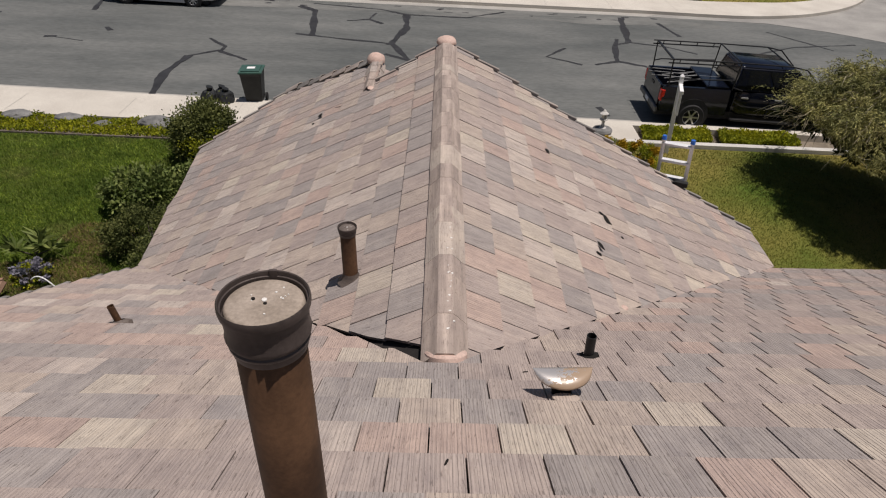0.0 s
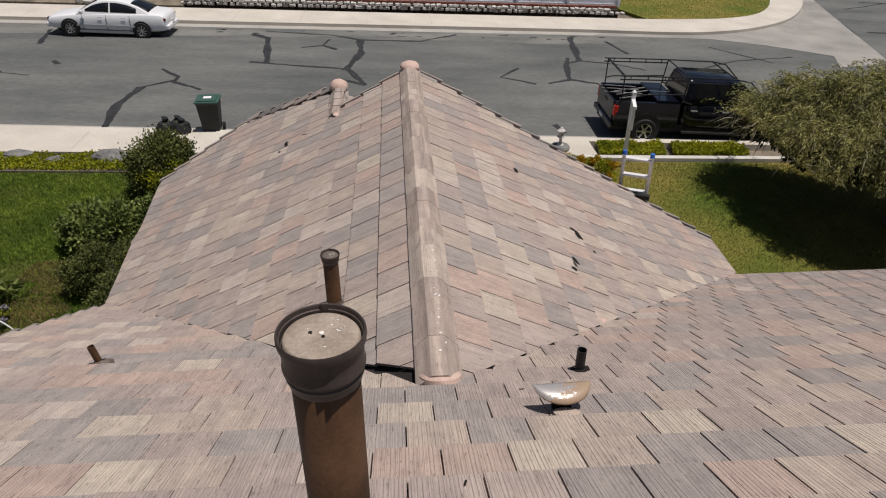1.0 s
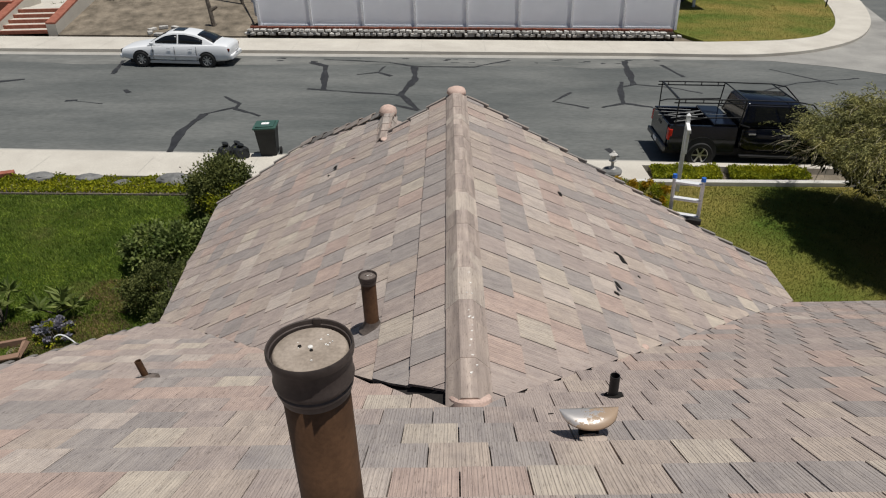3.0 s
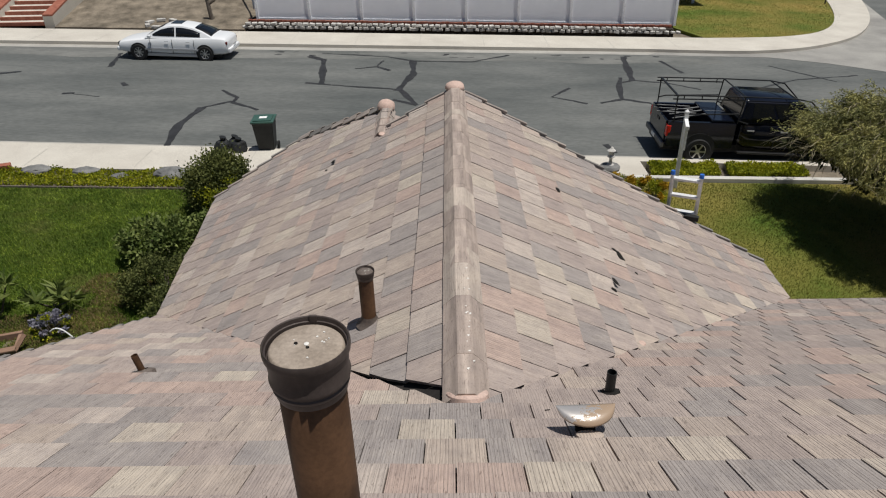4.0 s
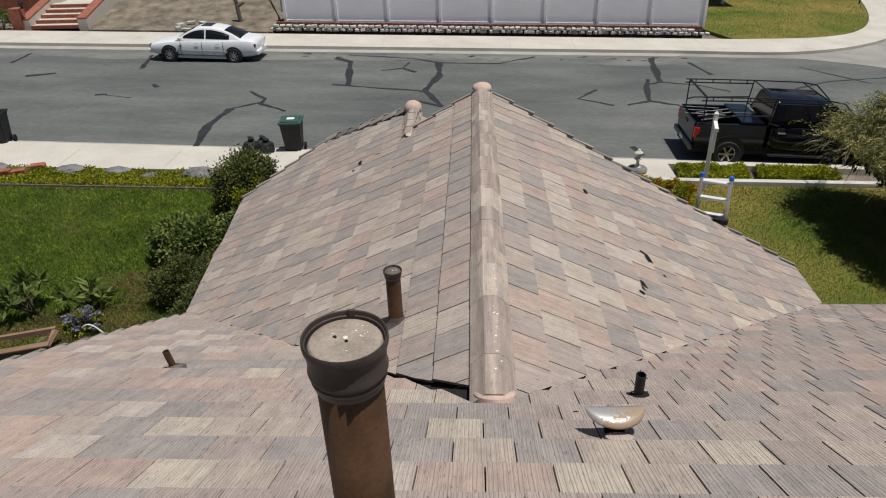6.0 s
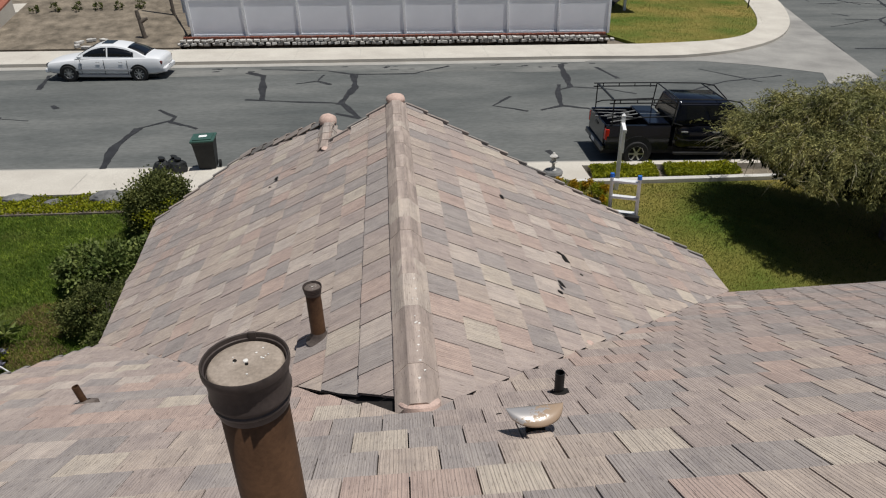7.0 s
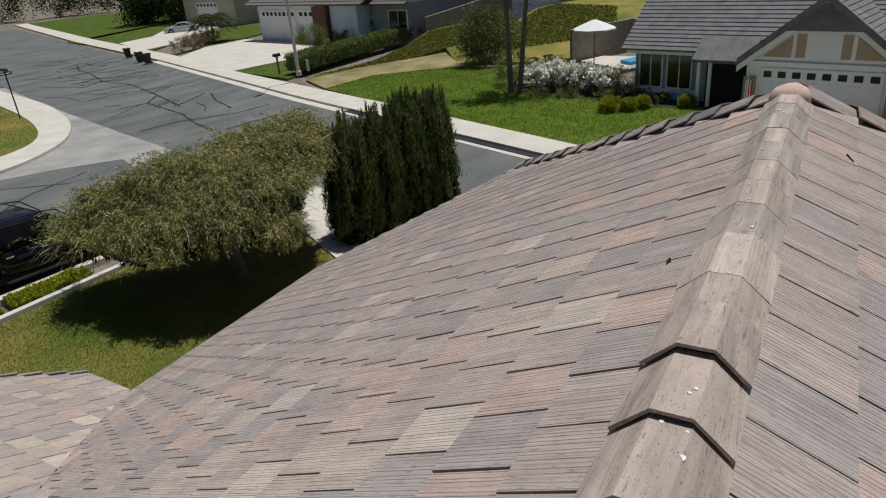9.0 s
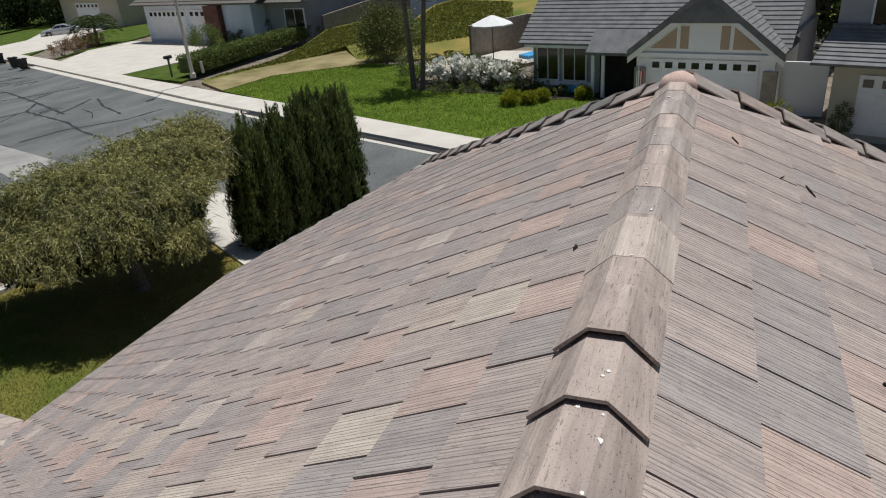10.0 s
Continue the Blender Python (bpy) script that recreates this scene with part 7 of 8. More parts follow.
def pitched(parent, x0, x1, y0, y1, ze, pitch, material, over=0.5, courses=0.38, axis="x", name="roof", hip=0.0):
    """A gabled roof over a rectangle, with a proud step at every course. axis: the ridge's direction."""
    if axis == "x":
        a0, a1, b0, b1 = x0 - over, x1 + over, y0 - over, y1 + over
    else:
        a0, a1, b0, b1 = y0 - over, y1 + over, x0 - over, x1 + over
    mid, half = (b0 + b1) / 2, (b1 - b0) / 2
    n = max(2, int(half / (courses * math.cos(math.atan(pitch)))))
    zr = ze + pitch * half
    bm = bmesh.new()

    def P(a, b, z):
        return (a, b, z) if axis == "x" else (b, a, z)

    for s in (-1, 1):
        for k in range(n):
            t0, t1 = k / n, (k + 1) / n
            ba, bb = mid + s * half * t0, mid + s * half * t1
            za, zb = zr - pitch * half * t0, zr - pitch * half * t1
            ins0, ins1 = hip * (1 - t0), hip * (1 - t1)
            ring = [P(a0 + ins0, ba, za), P(a1 - ins0, ba, za), P(a1 - ins1, bb, zb + 0.045), P(a0 + ins1, bb, zb + 0.045), P(a0 + ins1, bb, zb - 0.05), P(a1 - ins1, bb, zb - 0.05), P(a1 - ins0, ba, za - 0.1), P(a0 + ins0, ba, za - 0.1)]
            v = [bm.verts.new(p) for p in ring]
            for f in ((0, 1, 2, 3), (3, 2, 5, 4), (4, 5, 6, 7), (0, 3, 4, 7), (1, 6, 5, 2)):
                bm.faces.new([v[i] for i in f])
    bmesh.ops.recalc_face_normals(bm, faces=bm.faces[:])
    roof_ob = part(name, bm, material, parent)
    roof_ob["kind"] = "stuff"
    cap = bmesh.new()
    length = (a1 - a0) - 2 * hip
    k = 0.0
    while k < length - 0.2:
        lo = P(a0 + hip + k, mid, zr + 0.02)
        hi = P(a0 + hip + k + 0.42, mid, zr + 0.0)
        tube(cap, (lo[0], lo[1], lo[2] + 0.02), hi, 0.11, 0.10, 6)
        k += 0.40
    part("ridge", cap, material, roof_ob)
    if axis == "x" and not hip:
        for a in (a0 + over, a1 - over - 0.15):
            tri = [(b0 + over * 0.5, ze), (b1 - over * 0.5, ze), (mid, zr - 0.12)]
            part("gable_end", loft([[P(a, b, z) for b, z in tri], [P(a + 0.15, b, z) for b, z in tri]]), HOUSE_WHITE if material is SHAKE else WHITE_PAINT, roof_ob)
    return roof_ob


def gable_wall(parent, x0, x1, y, ze, pitch, material, thick=0.15, name="gable"):
    mid = (x0 + x1) / 2
    zr = ze + pitch * (x1 - x0) / 2
    bm = loft([[(x0, y, ze), (x1, y, ze), (mid, y, zr)], [(x0, y + thick, ze), (x1, y + thick, ze), (mid, y + thick, zr)]])
    return part(name, bm, material, parent)


def garage_door(parent, x0, x1, z0, z1, y, lights=8, arch=False):
    d = part("garage_door", solid(x0, x1, y, y + 0.06, z0, z1), WHITE_PAINT, parent, "white panelled garage door")
    rows = 4
    cols = max(4, int((x1 - x0) / 0.62))
    for r in range(rows - 1):
        for c in range(cols):
            xa = x0 + (x1 - x0) * (c + 0.12) / cols
            xb = x0 + (x1 - x0) * (c + 0.88) / cols
            za, zb = z0 + (z1 - z0) * (r + 0.14) / rows, z0 + (z1 - z0) * (r + 0.86) / rows
            part("door_panel", solid(xa, xb, y - 0.018, y + 0.002, za, zb, 0.008), WHITE_PAINT, d)
    for k in range(lights):
        xa = x0 + (x1 - x0) * (k + 0.22) / lights
        xb = x0 + (x1 - x0) * (k + 0.78) / lights
        part("light", solid(xa, xb, y - 0.015, y + 0.004, z0 + (z1 - z0) * 0.80, z0 + (z1 - z0) * 0.93), DARK_GLASS, d, "small dark pane")


def house(name, x, y, turn, z, label):
    return thing(name, x, y, z, turn, label, "house")


# house behind the vinyl fence
hb = house("bungalow", -9.0, 39.5, 0, ground_z(0, 39) + 0.3, "grey stucco bungalow with a pale patio cover behind the fence")
part("wall", solid(0, 19.5, 0, 8, -0.6, 2.9), HOUSE_GREY, hb)
pitched(hb, 0, 19.5, 0, 8, 2.9, 0.45, SHAKE)
window(hb, 3.0, 5.0, 0.9, 2.1, 0)
window(hb, 12.2, 13.4, 0.9, 2.1, 0)
cover = part("patio_cover", solid(6.5, 12.4, -3.0, 0.0, 2.28, 2.40, 0.02), CONCRETE, hb, "pale painted patio cover")
for k in range(4):
    part("beam", solid(6.5 + 1.92 * k, 6.62 + 1.92 * k, -3.2, 0, 2.10, 2.27), WHITE_PAINT, cover)
    part("column", solid(6.52 + 1.92 * k, 6.62 + 1.92 * k, -2.9, -2.8, -0.6, 2.1), WHITE_PAINT, cover)
chim = part("chimney", solid(16.0, 17.3, -0.45, 0.0, -0.6, 5.2, 0.01), HOUSE_WHITE, hb, "painted brick chimney")
cb = mesh_from("chimney_brick", solid(-0.11, 0.11, -0.02, 0.02, -0.04, 0.04, 0.008))
cb.materials.append(HOUSE_WHITE)
for r in range(36):
    for c in range(5):
        ob = new("brick", cb)
        ob.parent = chim
        ob.matrix_basis = pose(16.15 + 0.245 * c + (0.12 if r % 2 else 0), -0.455, 0.9 + 0.098 * r)
part("chimney_shoulder", loft([[(15.2, -0.44, 0.0), (16.0, -0.44, 0.0), (16.0, -0.44, 1.6)], [(15.2, 0, 0.0), (16.0, 0, 0.0), (16.0, 0, 1.6)]]), HOUSE_WHITE, hb)
shrub("oleander", 4.6, 35.4, (1.2, 0.6, 1.25), "flowering green shrub behind the fence", 0.14, 1600, LEAF_MID, 40, extra=(LEAF_LIME, 120, 0.16))
shrub("oleander", 9.2, 35.0, (1.1, 0.6, 1.35), "flowering green shrub behind the fence", 0.14, 1600, LEAF_MID, 40, extra=(LEAF_LIME, 120, 0.16))
drape("mulch_bed", [(11.7, 34.4), (13.1, 39.7), (16.7, 46.5), (20.9, 54.0), (18.2, 54.6), (11.8, 44), (11.6, 36)], 0.07, UNDERLAY, 0.1, label="dark mulch bed beside the corner lawn", category="bed")
porch = pitched(hb, 19.4, 24.9, 1.2, 11.5, 1.95, 0.36, SHAKE, 0.45, 0.40, "y", "porch_roof")
part("porch_fascia", solid(18.95, 25.35, 0.72, 0.80, 1.72, 1.94, 0.01), WHITE_PAINT, hb)
part("porch_gable", loft([[(19.2, 0.82, 1.94), (25.1, 0.82, 1.94), (22.15, 0.82, 2.95)], [(19.2, 0.9, 1.94), (25.1, 0.9, 1.94), (22.15, 0.9, 2.95)]]), HOUSE_GREY, hb)
for py in (1.9, 10.6):
    part("porch_post", solid(24.2, 24.36, py, py + 0.16, -1.4, 1.9, 0.01), WHITE_PAINT, hb)
part("porch_back_wall", solid(19.5, 20.0, 2.0, 11.0, -1.4, 1.9), HOUSE_GREY, hb)

# brick steps and the slope on the west
steps = thing("garden_steps", -23.4, 31.8, ground_z(-22, 31.8) + 0.08, 0, "concrete steps with red brick nosings", "steps")
for k in range(5):
    part("tread", solid(0.15, 2.7, 0.55 * k + 0.10, 0.55 * k + 0.75, 0, 0.17 * (k + 1), 0.01), CONCRETE, steps)
    part("nosing", solid(0.15, 2.7, 0.55 * k, 0.55 * k + 0.11, 0, 0.17 * (k + 1) + 0.01, 0.012), RED_BRICK, steps, "red brick nosing")
for x0, x1 in ((-0.35, 0.15), (2.7, 3.2)):
    pier = part("side_wall", loft([[(x0, 0, -0.2), (x1, 0, -0.2), (x1, 0, 0.45), (x0, 0, 0.45)], [(x0, 4.6, -0.2), (x1, 4.6, -0.2), (x1, 4.6, 1.6), (x0, 4.6, 1.6)]]), CONCRETE, steps)
    part("brick_cap", loft([[(x0, 0, 0.45), (x1, 0, 0.45), (x1, 0, 0.54), (x0, 0, 0.54)], [(x0, 4.6, 1.6), (x1, 4.6, 1.6), (x1, 4.6, 1.69), (x0, 4.6, 1.69)]]), RED_BRICK, pier)
part("brick_pier", solid(-0.75, -0.2, -0.1, 0.45, -0.2, 1.05, 0.015), RED_BRICK, steps)
bm = bmesh.new()
lathe(bm, [(0.10, 1.05), (0.06, 1.12), (0.15, 1.3), (0.12, 1.36), (0, 1.4)], 10)
part("finial", bm, BLACK_STEEL, steps)
part("landing", solid(-2.5, 2.7, 2.85, 9, 0.2, 0.80, 0.02), CONCRETE, steps)
part("upper_wall", solid(-3.0, -0.2, 2.4, 2.8, 0.2, 1.25, 0.02), RED_BRICK, steps)
shrub("pot_shrub", -25.0, 32.1, (0.7, 0.6, 0.5), "low green shrub beside brick steps", 0.09, 1500, LEAF_MID, 30)
shrub("flower_bed_shrub", -22.2, 36.2, (0.9, 0.6, 0.4), "small green shrub on the upper bed", 0.09, 900, LEAF_DARK, 24)
shrub("weeds", -17.4, 33.2, (0.35, 0.6, 0.12), "dry brown weeds on the dirt bank", 0.08, 500, LEAF_DRY, 18, 4)
ring = thing("paver_ring", -14.9, 32.2, ground_z(-15, 32.2) + 0.22, 0, "pale paver stones ringed in the dirt", "paving")
for k in range(7):
    a = 2 * math.pi * k / 7
    ob = part("paver", solid(-0.22, 0.22, -0.12, 0.12, -0.06, 0.08, 0.02), STONE, ring)
    ob.matrix_basis = pose(0.75 * math.cos(a), 0.42 * math.sin(a), 0.10 * math.sin(a), 0, 0, math.degrees(a) + 90)
fz = ground_z(-12.4, 33.0) + 0.33
for k in range(6):
    sd = shrub("bank_seedling", -19.3 + 1.1 * k, 36.6 + 0.1 * k, (0.24, 0.24, 0.18 + 0.02 * (k % 3)), "small dark green seedling on the dirt bank", 0.09, 260, LEAF_DARK, 12, 3, "plant")
    sd.location.z += 0.06 + 0.20 * (36.6 + 0.1 * k - 31.75)
stump = thing("wooden_post", -12.55, 33.0, fz, 0, "carved dark wooden post on the dirt bank", "post")
bm = bmesh.new()
tube(bm, (0, 0, -0.3), (-0.10, 0, 1.0), 0.13, 0.10, 8)
tube(bm, (-0.10, 0, 1.0), (-0.14, 0, 1.35), 0.12, 0.09, 8)
tube(bm, (-0.08, 0, 0.75), (0.30, 0.05, 0.95), 0.09, 0.07, 8)
part("post", bm, BARK, stump)
pole = thing("utility_pole", -11.75, 36.0, ground_z(-12, 36) + 0.8, 0, "slim grey pole on the dirt bank", "pole")
bm = bmesh.new()
tube(bm, (0, 0, -0.5), (-0.25, 0.1, 7), 0.09, 0.07, 10)
part("shaft", bm, BARK, pole)

# ---- across the side street ----
E_TURN = math.degrees(math.atan2(-0.93, -0.37))
EZ = -FALL * 34


# grey-roofed house with a gabled garage; local x runs along the front, y away from the street
h2 = house("grey_roof_house", 34.1, -0.68, -103.5, EZ - 0.15, "white trimmed house with ribbed grey roof and gabled garage")
part("garage_wall", solid(-0.9, 5.25, 0.0, 6.0, -0.6, 2.40), WHITE_PAINT, h2)
garage_door(h2, -0.25, 4.62, -0.1, 2.02, -0.05, 8)
gable_wall(h2, -1.0, 5.35, -0.05, 2.38, 0.80, WHITE_PAINT)
for pts in ([(-0.25, 2.5), (0.95, 2.5), (0.95, 3.45)], [(1.12, 2.5), (1.5, 2.5), (1.5, 3.5), (1.12, 3.5)], [(2.9, 2.5), (3.28, 2.5), (3.28, 3.5), (2.9, 3.5)], [(3.45, 2.5), (4.65, 2.5), (3.45, 3.45)]):
    part("tan_panel", loft([[(px, -0.075, pz) for px, pz in pts], [(px, -0.045, pz) for px, pz in pts]]), TAN_PAINT, h2, "tan stucco panel between white boards")
for k in range(4):
    z0, z1 = 3.66 + 0.27 * k, 3.97 + 0.27 * k
    w0, w1 = (4.92 - z0) / 0.80, max(0.03, (4.92 - z1) / 0.80)
    bm = loft([[(2.18 - w0, -0.30, z0), (2.18 + w0, -0.30, z0), (2.18 + w0, -0.06, z0), (2.18 - w0, -0.06, z0)], [(2.18 - w1, -0.26, z1), (2.18 + w1, -0.26, z1), (2.18 + w1, -0.06, z1), (2.18 - w1, -0.06, z1)]])
    part("gable_tile", bm, GREY_TILE, h2, "grey tile course under the gable peak")
part("lintel", solid(-0.9, 5.35, -0.12, -0.04, 2.10, 2.30, 0.01), WHITE_PAINT, h2)
part("brick_column", solid(4.8, 5.4, -0.14, 0.1, -0.6, 1.6, 0.01), BLOCK, h2, "stone-faced column")
part("brick_column", solid(-0.95, -0.42, -0.14, 0.1, -0.6, 1.6, 0.01), BLOCK, h2, "stone-faced column")
part("side_wall", solid(4.85, 5.2, 1.4, 12.3, -0.6, 2.4), HOUSE_GREY, h2)
pitched(h2, -0.82, 5.18, 0.2, 3.4, 2.36, 0.80, GREY_TILE, 0.42, 0.27, "y", "garage_roof")
for xa, xb in ((-1.28, 2.18), (5.64, 2.18)):
    for nm, lo, hi, y0, mt in (("bargeboard", -0.52, -0.24, -0.26, WHITE_PAINT), ("rake_tile", -0.24, 0.10, -0.34, GREY_TILE)):
        bm = loft([[(xa, y0, 2.32 + lo), (xa, -0.16, 2.32 + lo), (xa, -0.16, 2.32 + hi), (xa, y0, 2.32 + hi)], [(xb, y0, 5.08 + lo), (xb, -0.16, 5.08 + lo), (xb, -0.16, 5.08 + hi), (xb, y0, 5.08 + hi)]])
        part(nm, bm, mt, h2)
part("wall", solid(-7.3, -0.95, 1.6, 11.5, -0.6, 2.4), HOUSE_GREY, h2, "grey front wall")
for x0, x1, z0 in ((-7.0, -5.8, 0.45), (-5.45, -4.2, 0.45)):
    window(h2, x0, x1, z0, 2.1, 1.58, WHITE_PAINT, 1)
part("front_trim", solid(-7.25, -3.9, 1.50, 1.57, 2.2, 2.38, 0.01), WHITE_PAINT, h2)
part("front_trim", solid(-7.25, -3.9, 1.50, 1.57, 0.12, 0.36, 0.01), WHITE_PAINT, h2)
# flat dark panel on the wall paints the shade of a recessed entrance
part("porch_recess_shade", solid(-3.4, -1.0, 1.54, 1.59, -0.6, 2.3), UNDERLAY, h2, "dark panel for the shade of a recessed entrance")
for x0 in (-3.5, -2.95):
    part("porch_post", solid(x0, x0 + 0.16, 0.6, 0.76, -0.6, 2.2, 0.01), WHITE_PAINT, h2)
part("porch_beam", solid(-7.5, -1.0, 0.90, 1.0, 2.22, 2.40, 0.01), WHITE_PAINT, h2)
part("porch_canopy", loft([[(-3.7, 0.4, 2.0), (-0.9, 0.4, 2.0), (-0.9, 0.4, 2.14), (-3.7, 0.4, 2.14)], [(-3.7, 1.6, 2.96), (-0.9, 1.6, 2.96), (-0.9, 1.6, 3.10), (-3.7, 1.6, 3.10)]]), GREY_TILE, h2, "grey tiled porch canopy")
part("flower_box", solid(-5.0, -4.2, 1.0, 1.3, -0.1, 0.22, 0.02), POOL, h2, "blue planter box along the porch")
pitched(h2, -7.1, 4.95, 1.6, 12.6, 2.42, 0.80, GREY_TILE, 0.72, 0.27, "x", "main_roof")
part("side_gate", solid(5.45, 7.3, 0.3, 0.42, -0.6, 2.0, 0.01), WHITE_PAINT, h2, "pale side wall beside the garage")
for k in range(2):
    bm = bmesh.new()
    tube(bm, (-0.2 + 1.2 * k, 4.6, 5.5), (-0.15 + 1.2 * k, 4.6, 6.2), 0.06, sides=8)
    part("vent", bm, BLACK_STEEL, h2)
part("flag_pole", solid(-0.72, -0.68, -0.25, -0.21, 0.5, 1.9), WHITE_PAINT, h2)
for k in range(6):
    part("flag_stripe", solid(-0.80 + 0.05 * k, -0.75 + 0.05 * k, -0.24, -0.22, 0.6, 1.45), RED_LENS if k % 2 else WHITE_PAINT, h2)

# unseen pale slab, added to bounce light onto the garage front
drape("bounce_slab", [(33.3, 0.4), (32.4, -5.2), (27.5, -4.2), (28.6, 1.2)], 0.07, CONCRETE, 0.15, label="unseen pale slab bouncing light onto a gabled garage", category="driveway")

# two-storey house at its side
h3 = house("two_storey_house", 29.1, -7.5, E_TURN, EZ + 0.05, "pale two-storey house with grey tiled roofs")
part("wall", solid(0.0, 9, 0.0, 9, -0.6, 2.5), HOUSE_BEIGE, h3)
garage_door(h3, 0.9, 4.6, -0.1, 2.1, -0.06, 6)
part("upper_wall", solid(-0.6, 9, 1.9, 9, 2.5, 5.4), HOUSE_GREY, h3)
window(h3, 0.6, 1.9, 3.5, 4.7, 1.88, WHITE_PAINT, 0)
window(h3, 2.4, 4.4, 3.5, 4.7, 1.88, WHITE_PAINT, 1)
pitched(h3, -0.2, 9, -0.1, 3.6, 2.5, 0.42, GREY_TILE, 0.5, 0.27, "x", "lower_roof")
pitched(h3, -0.8, 9, 1.9, 9, 5.4, 0.42, GREY_TILE, 0.5, 0.27, "x", "upper_roof")
shrub("topiary", 28.3, -7.9, (0.35, 0.35, 0.75), "clipped dark topiary by a garage", 0.07, 1500, LEAF_DARK, 40)
shrub("clipped_hedge", 29.9, -5.9, (0.45, 0.45, 0.55), "clipped yellow-green bush by a wall", 0.07, 1600, LEAF_LIME, 40)

# house with a three-car garage, further up the side street
h1 = house("shake_roof_house", 60.6, 55.2, -103.0, EZ + 0.05, "white garage house with brown shake roof and brick")
part("wall", solid(0.0, 9.8, 0.0, 8.0, -0.6, 2.6), HOUSE_WHITE, h1)
garage_door(h1, 0.6, 5.3, -0.1, 2.15, -0.06, 8)
garage_door(h1, 5.8, 8.4, -0.1, 2.15, -0.06, 4)
part("pale_front", solid(10.4, 13.5, -0.5, 6.0, -0.6, 2.5), HOUSE_WHITE, h1)
part("brick_front", solid(8.7, 10.38, -0.9, 6.0, -0.6, 2.5), DARK_BRICK, h1, "dark red brick front")
pitched(h1, 0, 13.5, 0.0, 9.0, 2.6, 0.50, SHAKE, 0.8, 0.40, "x", "roof")
part("dormer", solid(7.0, 10.0, 3.0, 6.0, 3.6, 5.6), HOUSE_WHITE, h1)
window(h1, 7.5, 9.5, 4.1, 5.2, 2.98, WHITE_PAINT, 1)
h1.scale = (1.33, 1.33, 1.33)
pitched(h1, 13.6, 17.2, 0.8, 8.0, 2.5, 0.50, SHAKE, 0.7, 0.40, "x", "side_roof")
part("side_wing", solid(13.6, 17.2, 0.8, 8.0, -0.6, 2.5), HOUSE_GREY, h1)
window(h1, 15.6, 17.4, 0.8, 2.0, 0.78, WHITE_PAINT, 1)
h0 = house("shake_roof_house", 79.5, 89.3, -105.0, EZ + 0.05, "cream house with brown shake roof and dormers")
part("wall", solid(0.0, 12, 0.0, 9.0, -0.6, 2.7), HOUSE_BEIGE, h0)
garage_door(h0, 3.4, 8.2, -0.1, 2.15, -0.06, 6)
h0.scale = (1.33, 1.33, 1.33)
pitched(h0, 0, 12, 0, 9, 2.7, 0.62, SHAKE, 0.7, 0.40, "x", "roof")
for k in range(2):
    part("dormer", solid(4.2 + 3.2 * k, 5.6 + 3.2 * k, 1.6, 4.2, 3.4, 5.2), HOUSE_WHITE, h0)
    window(h0, 4.5 + 3.2 * k, 5.3 + 3.2 * k, 3.9, 4.9, 1.58, WHITE_PAINT, 0)
hw = house("white_house", 71.5, 37.6, E_TURN, EZ + 0.6, "bluish white two-storey house behind a block wall")
part("wall", solid(0.0, 16.0, 0.0, 9.0, -0.8, 6.5), HOUSE_WHITE, hw)
window(hw, 3.0, 5.4, 0.6, 2.1, -0.02, WHITE_PAINT, 1)
window(hw, 5.0, 7.0, 4.3, 5.8, -0.02, WHITE_PAINT, 1)
window(hw, 11.5, 13.5, 2.0, 3.3, -0.02, WHITE_PAINT, 1)
pitched(hw, 0, 16, 0, 9, 6.5, 0.45, SHAKE, 0.5, 0.4, "x", "roof")

# boundary walls, hedge, planting
def block_wall(name, pts, h, z, label):
    bw = thing(name, label=label, category="wall", kind="structure")
    for (ax, ay, az), (bx, by, bz) in zip(pts, pts[1:]):
        d = Vector((bx - ax, by - ay)).normalized() * 0.1
        bm = loft([[(ax - d.y, ay + d.x, az - 0.5), (ax + d.y, ay - d.x, az - 0.5), (ax + d.y, ay - d.x, az + h), (ax - d.y, ay + d.x, az + h)], [(bx - d.y, by + d.x, bz - 0.5), (bx + d.y, by - d.x, bz - 0.5), (bx + d.y, by - d.x, bz + h), (bx - d.y, by + d.x, bz + h)]])
        part("wall_length", bm, BLOCK, bw)
        for k in range(1, int(h / 0.2)):
            bm = loft([[(ax - d.y * 1.06, ay + d.x * 1.06, az + 0.2 * k), (ax + d.y * 1.06, ay - d.x * 1.06, az + 0.2 * k), (ax + d.y * 1.06, ay - d.x * 1.06, az + 0.2 * k + 0.17), (ax - d.y * 1.06, ay + d.x * 1.06, az + 0.2 * k + 0.17)], [(bx - d.y * 1.06, by + d.x * 1.06, bz + 0.2 * k), (bx + d.y * 1.06, by - d.x * 1.06, bz + 0.2 * k), (bx + d.y * 1.06, by - d.x * 1.06, bz + 0.2 * k + 0.17), (bx - d.y * 1.06, by + d.x * 1.06, bz + 0.2 * k + 0.17)]])
            part("block_course", bm, BLOCK, bw)


block_wall("garden_wall_back", [(58.0, 31.5, EZ + 0.3), (66, 27, EZ + 1.6), (74, 22, EZ + 2.8), (76, 14, EZ + 2.8)], 1.6, EZ, "tan block wall climbing behind the gardens")
block_wall("pool_wall", [(47.5, 13.2, EZ), (53.5, 10.5, EZ), (52.0, 6.0, EZ)], 1.9, EZ, "tan block wall round a pool terrace")
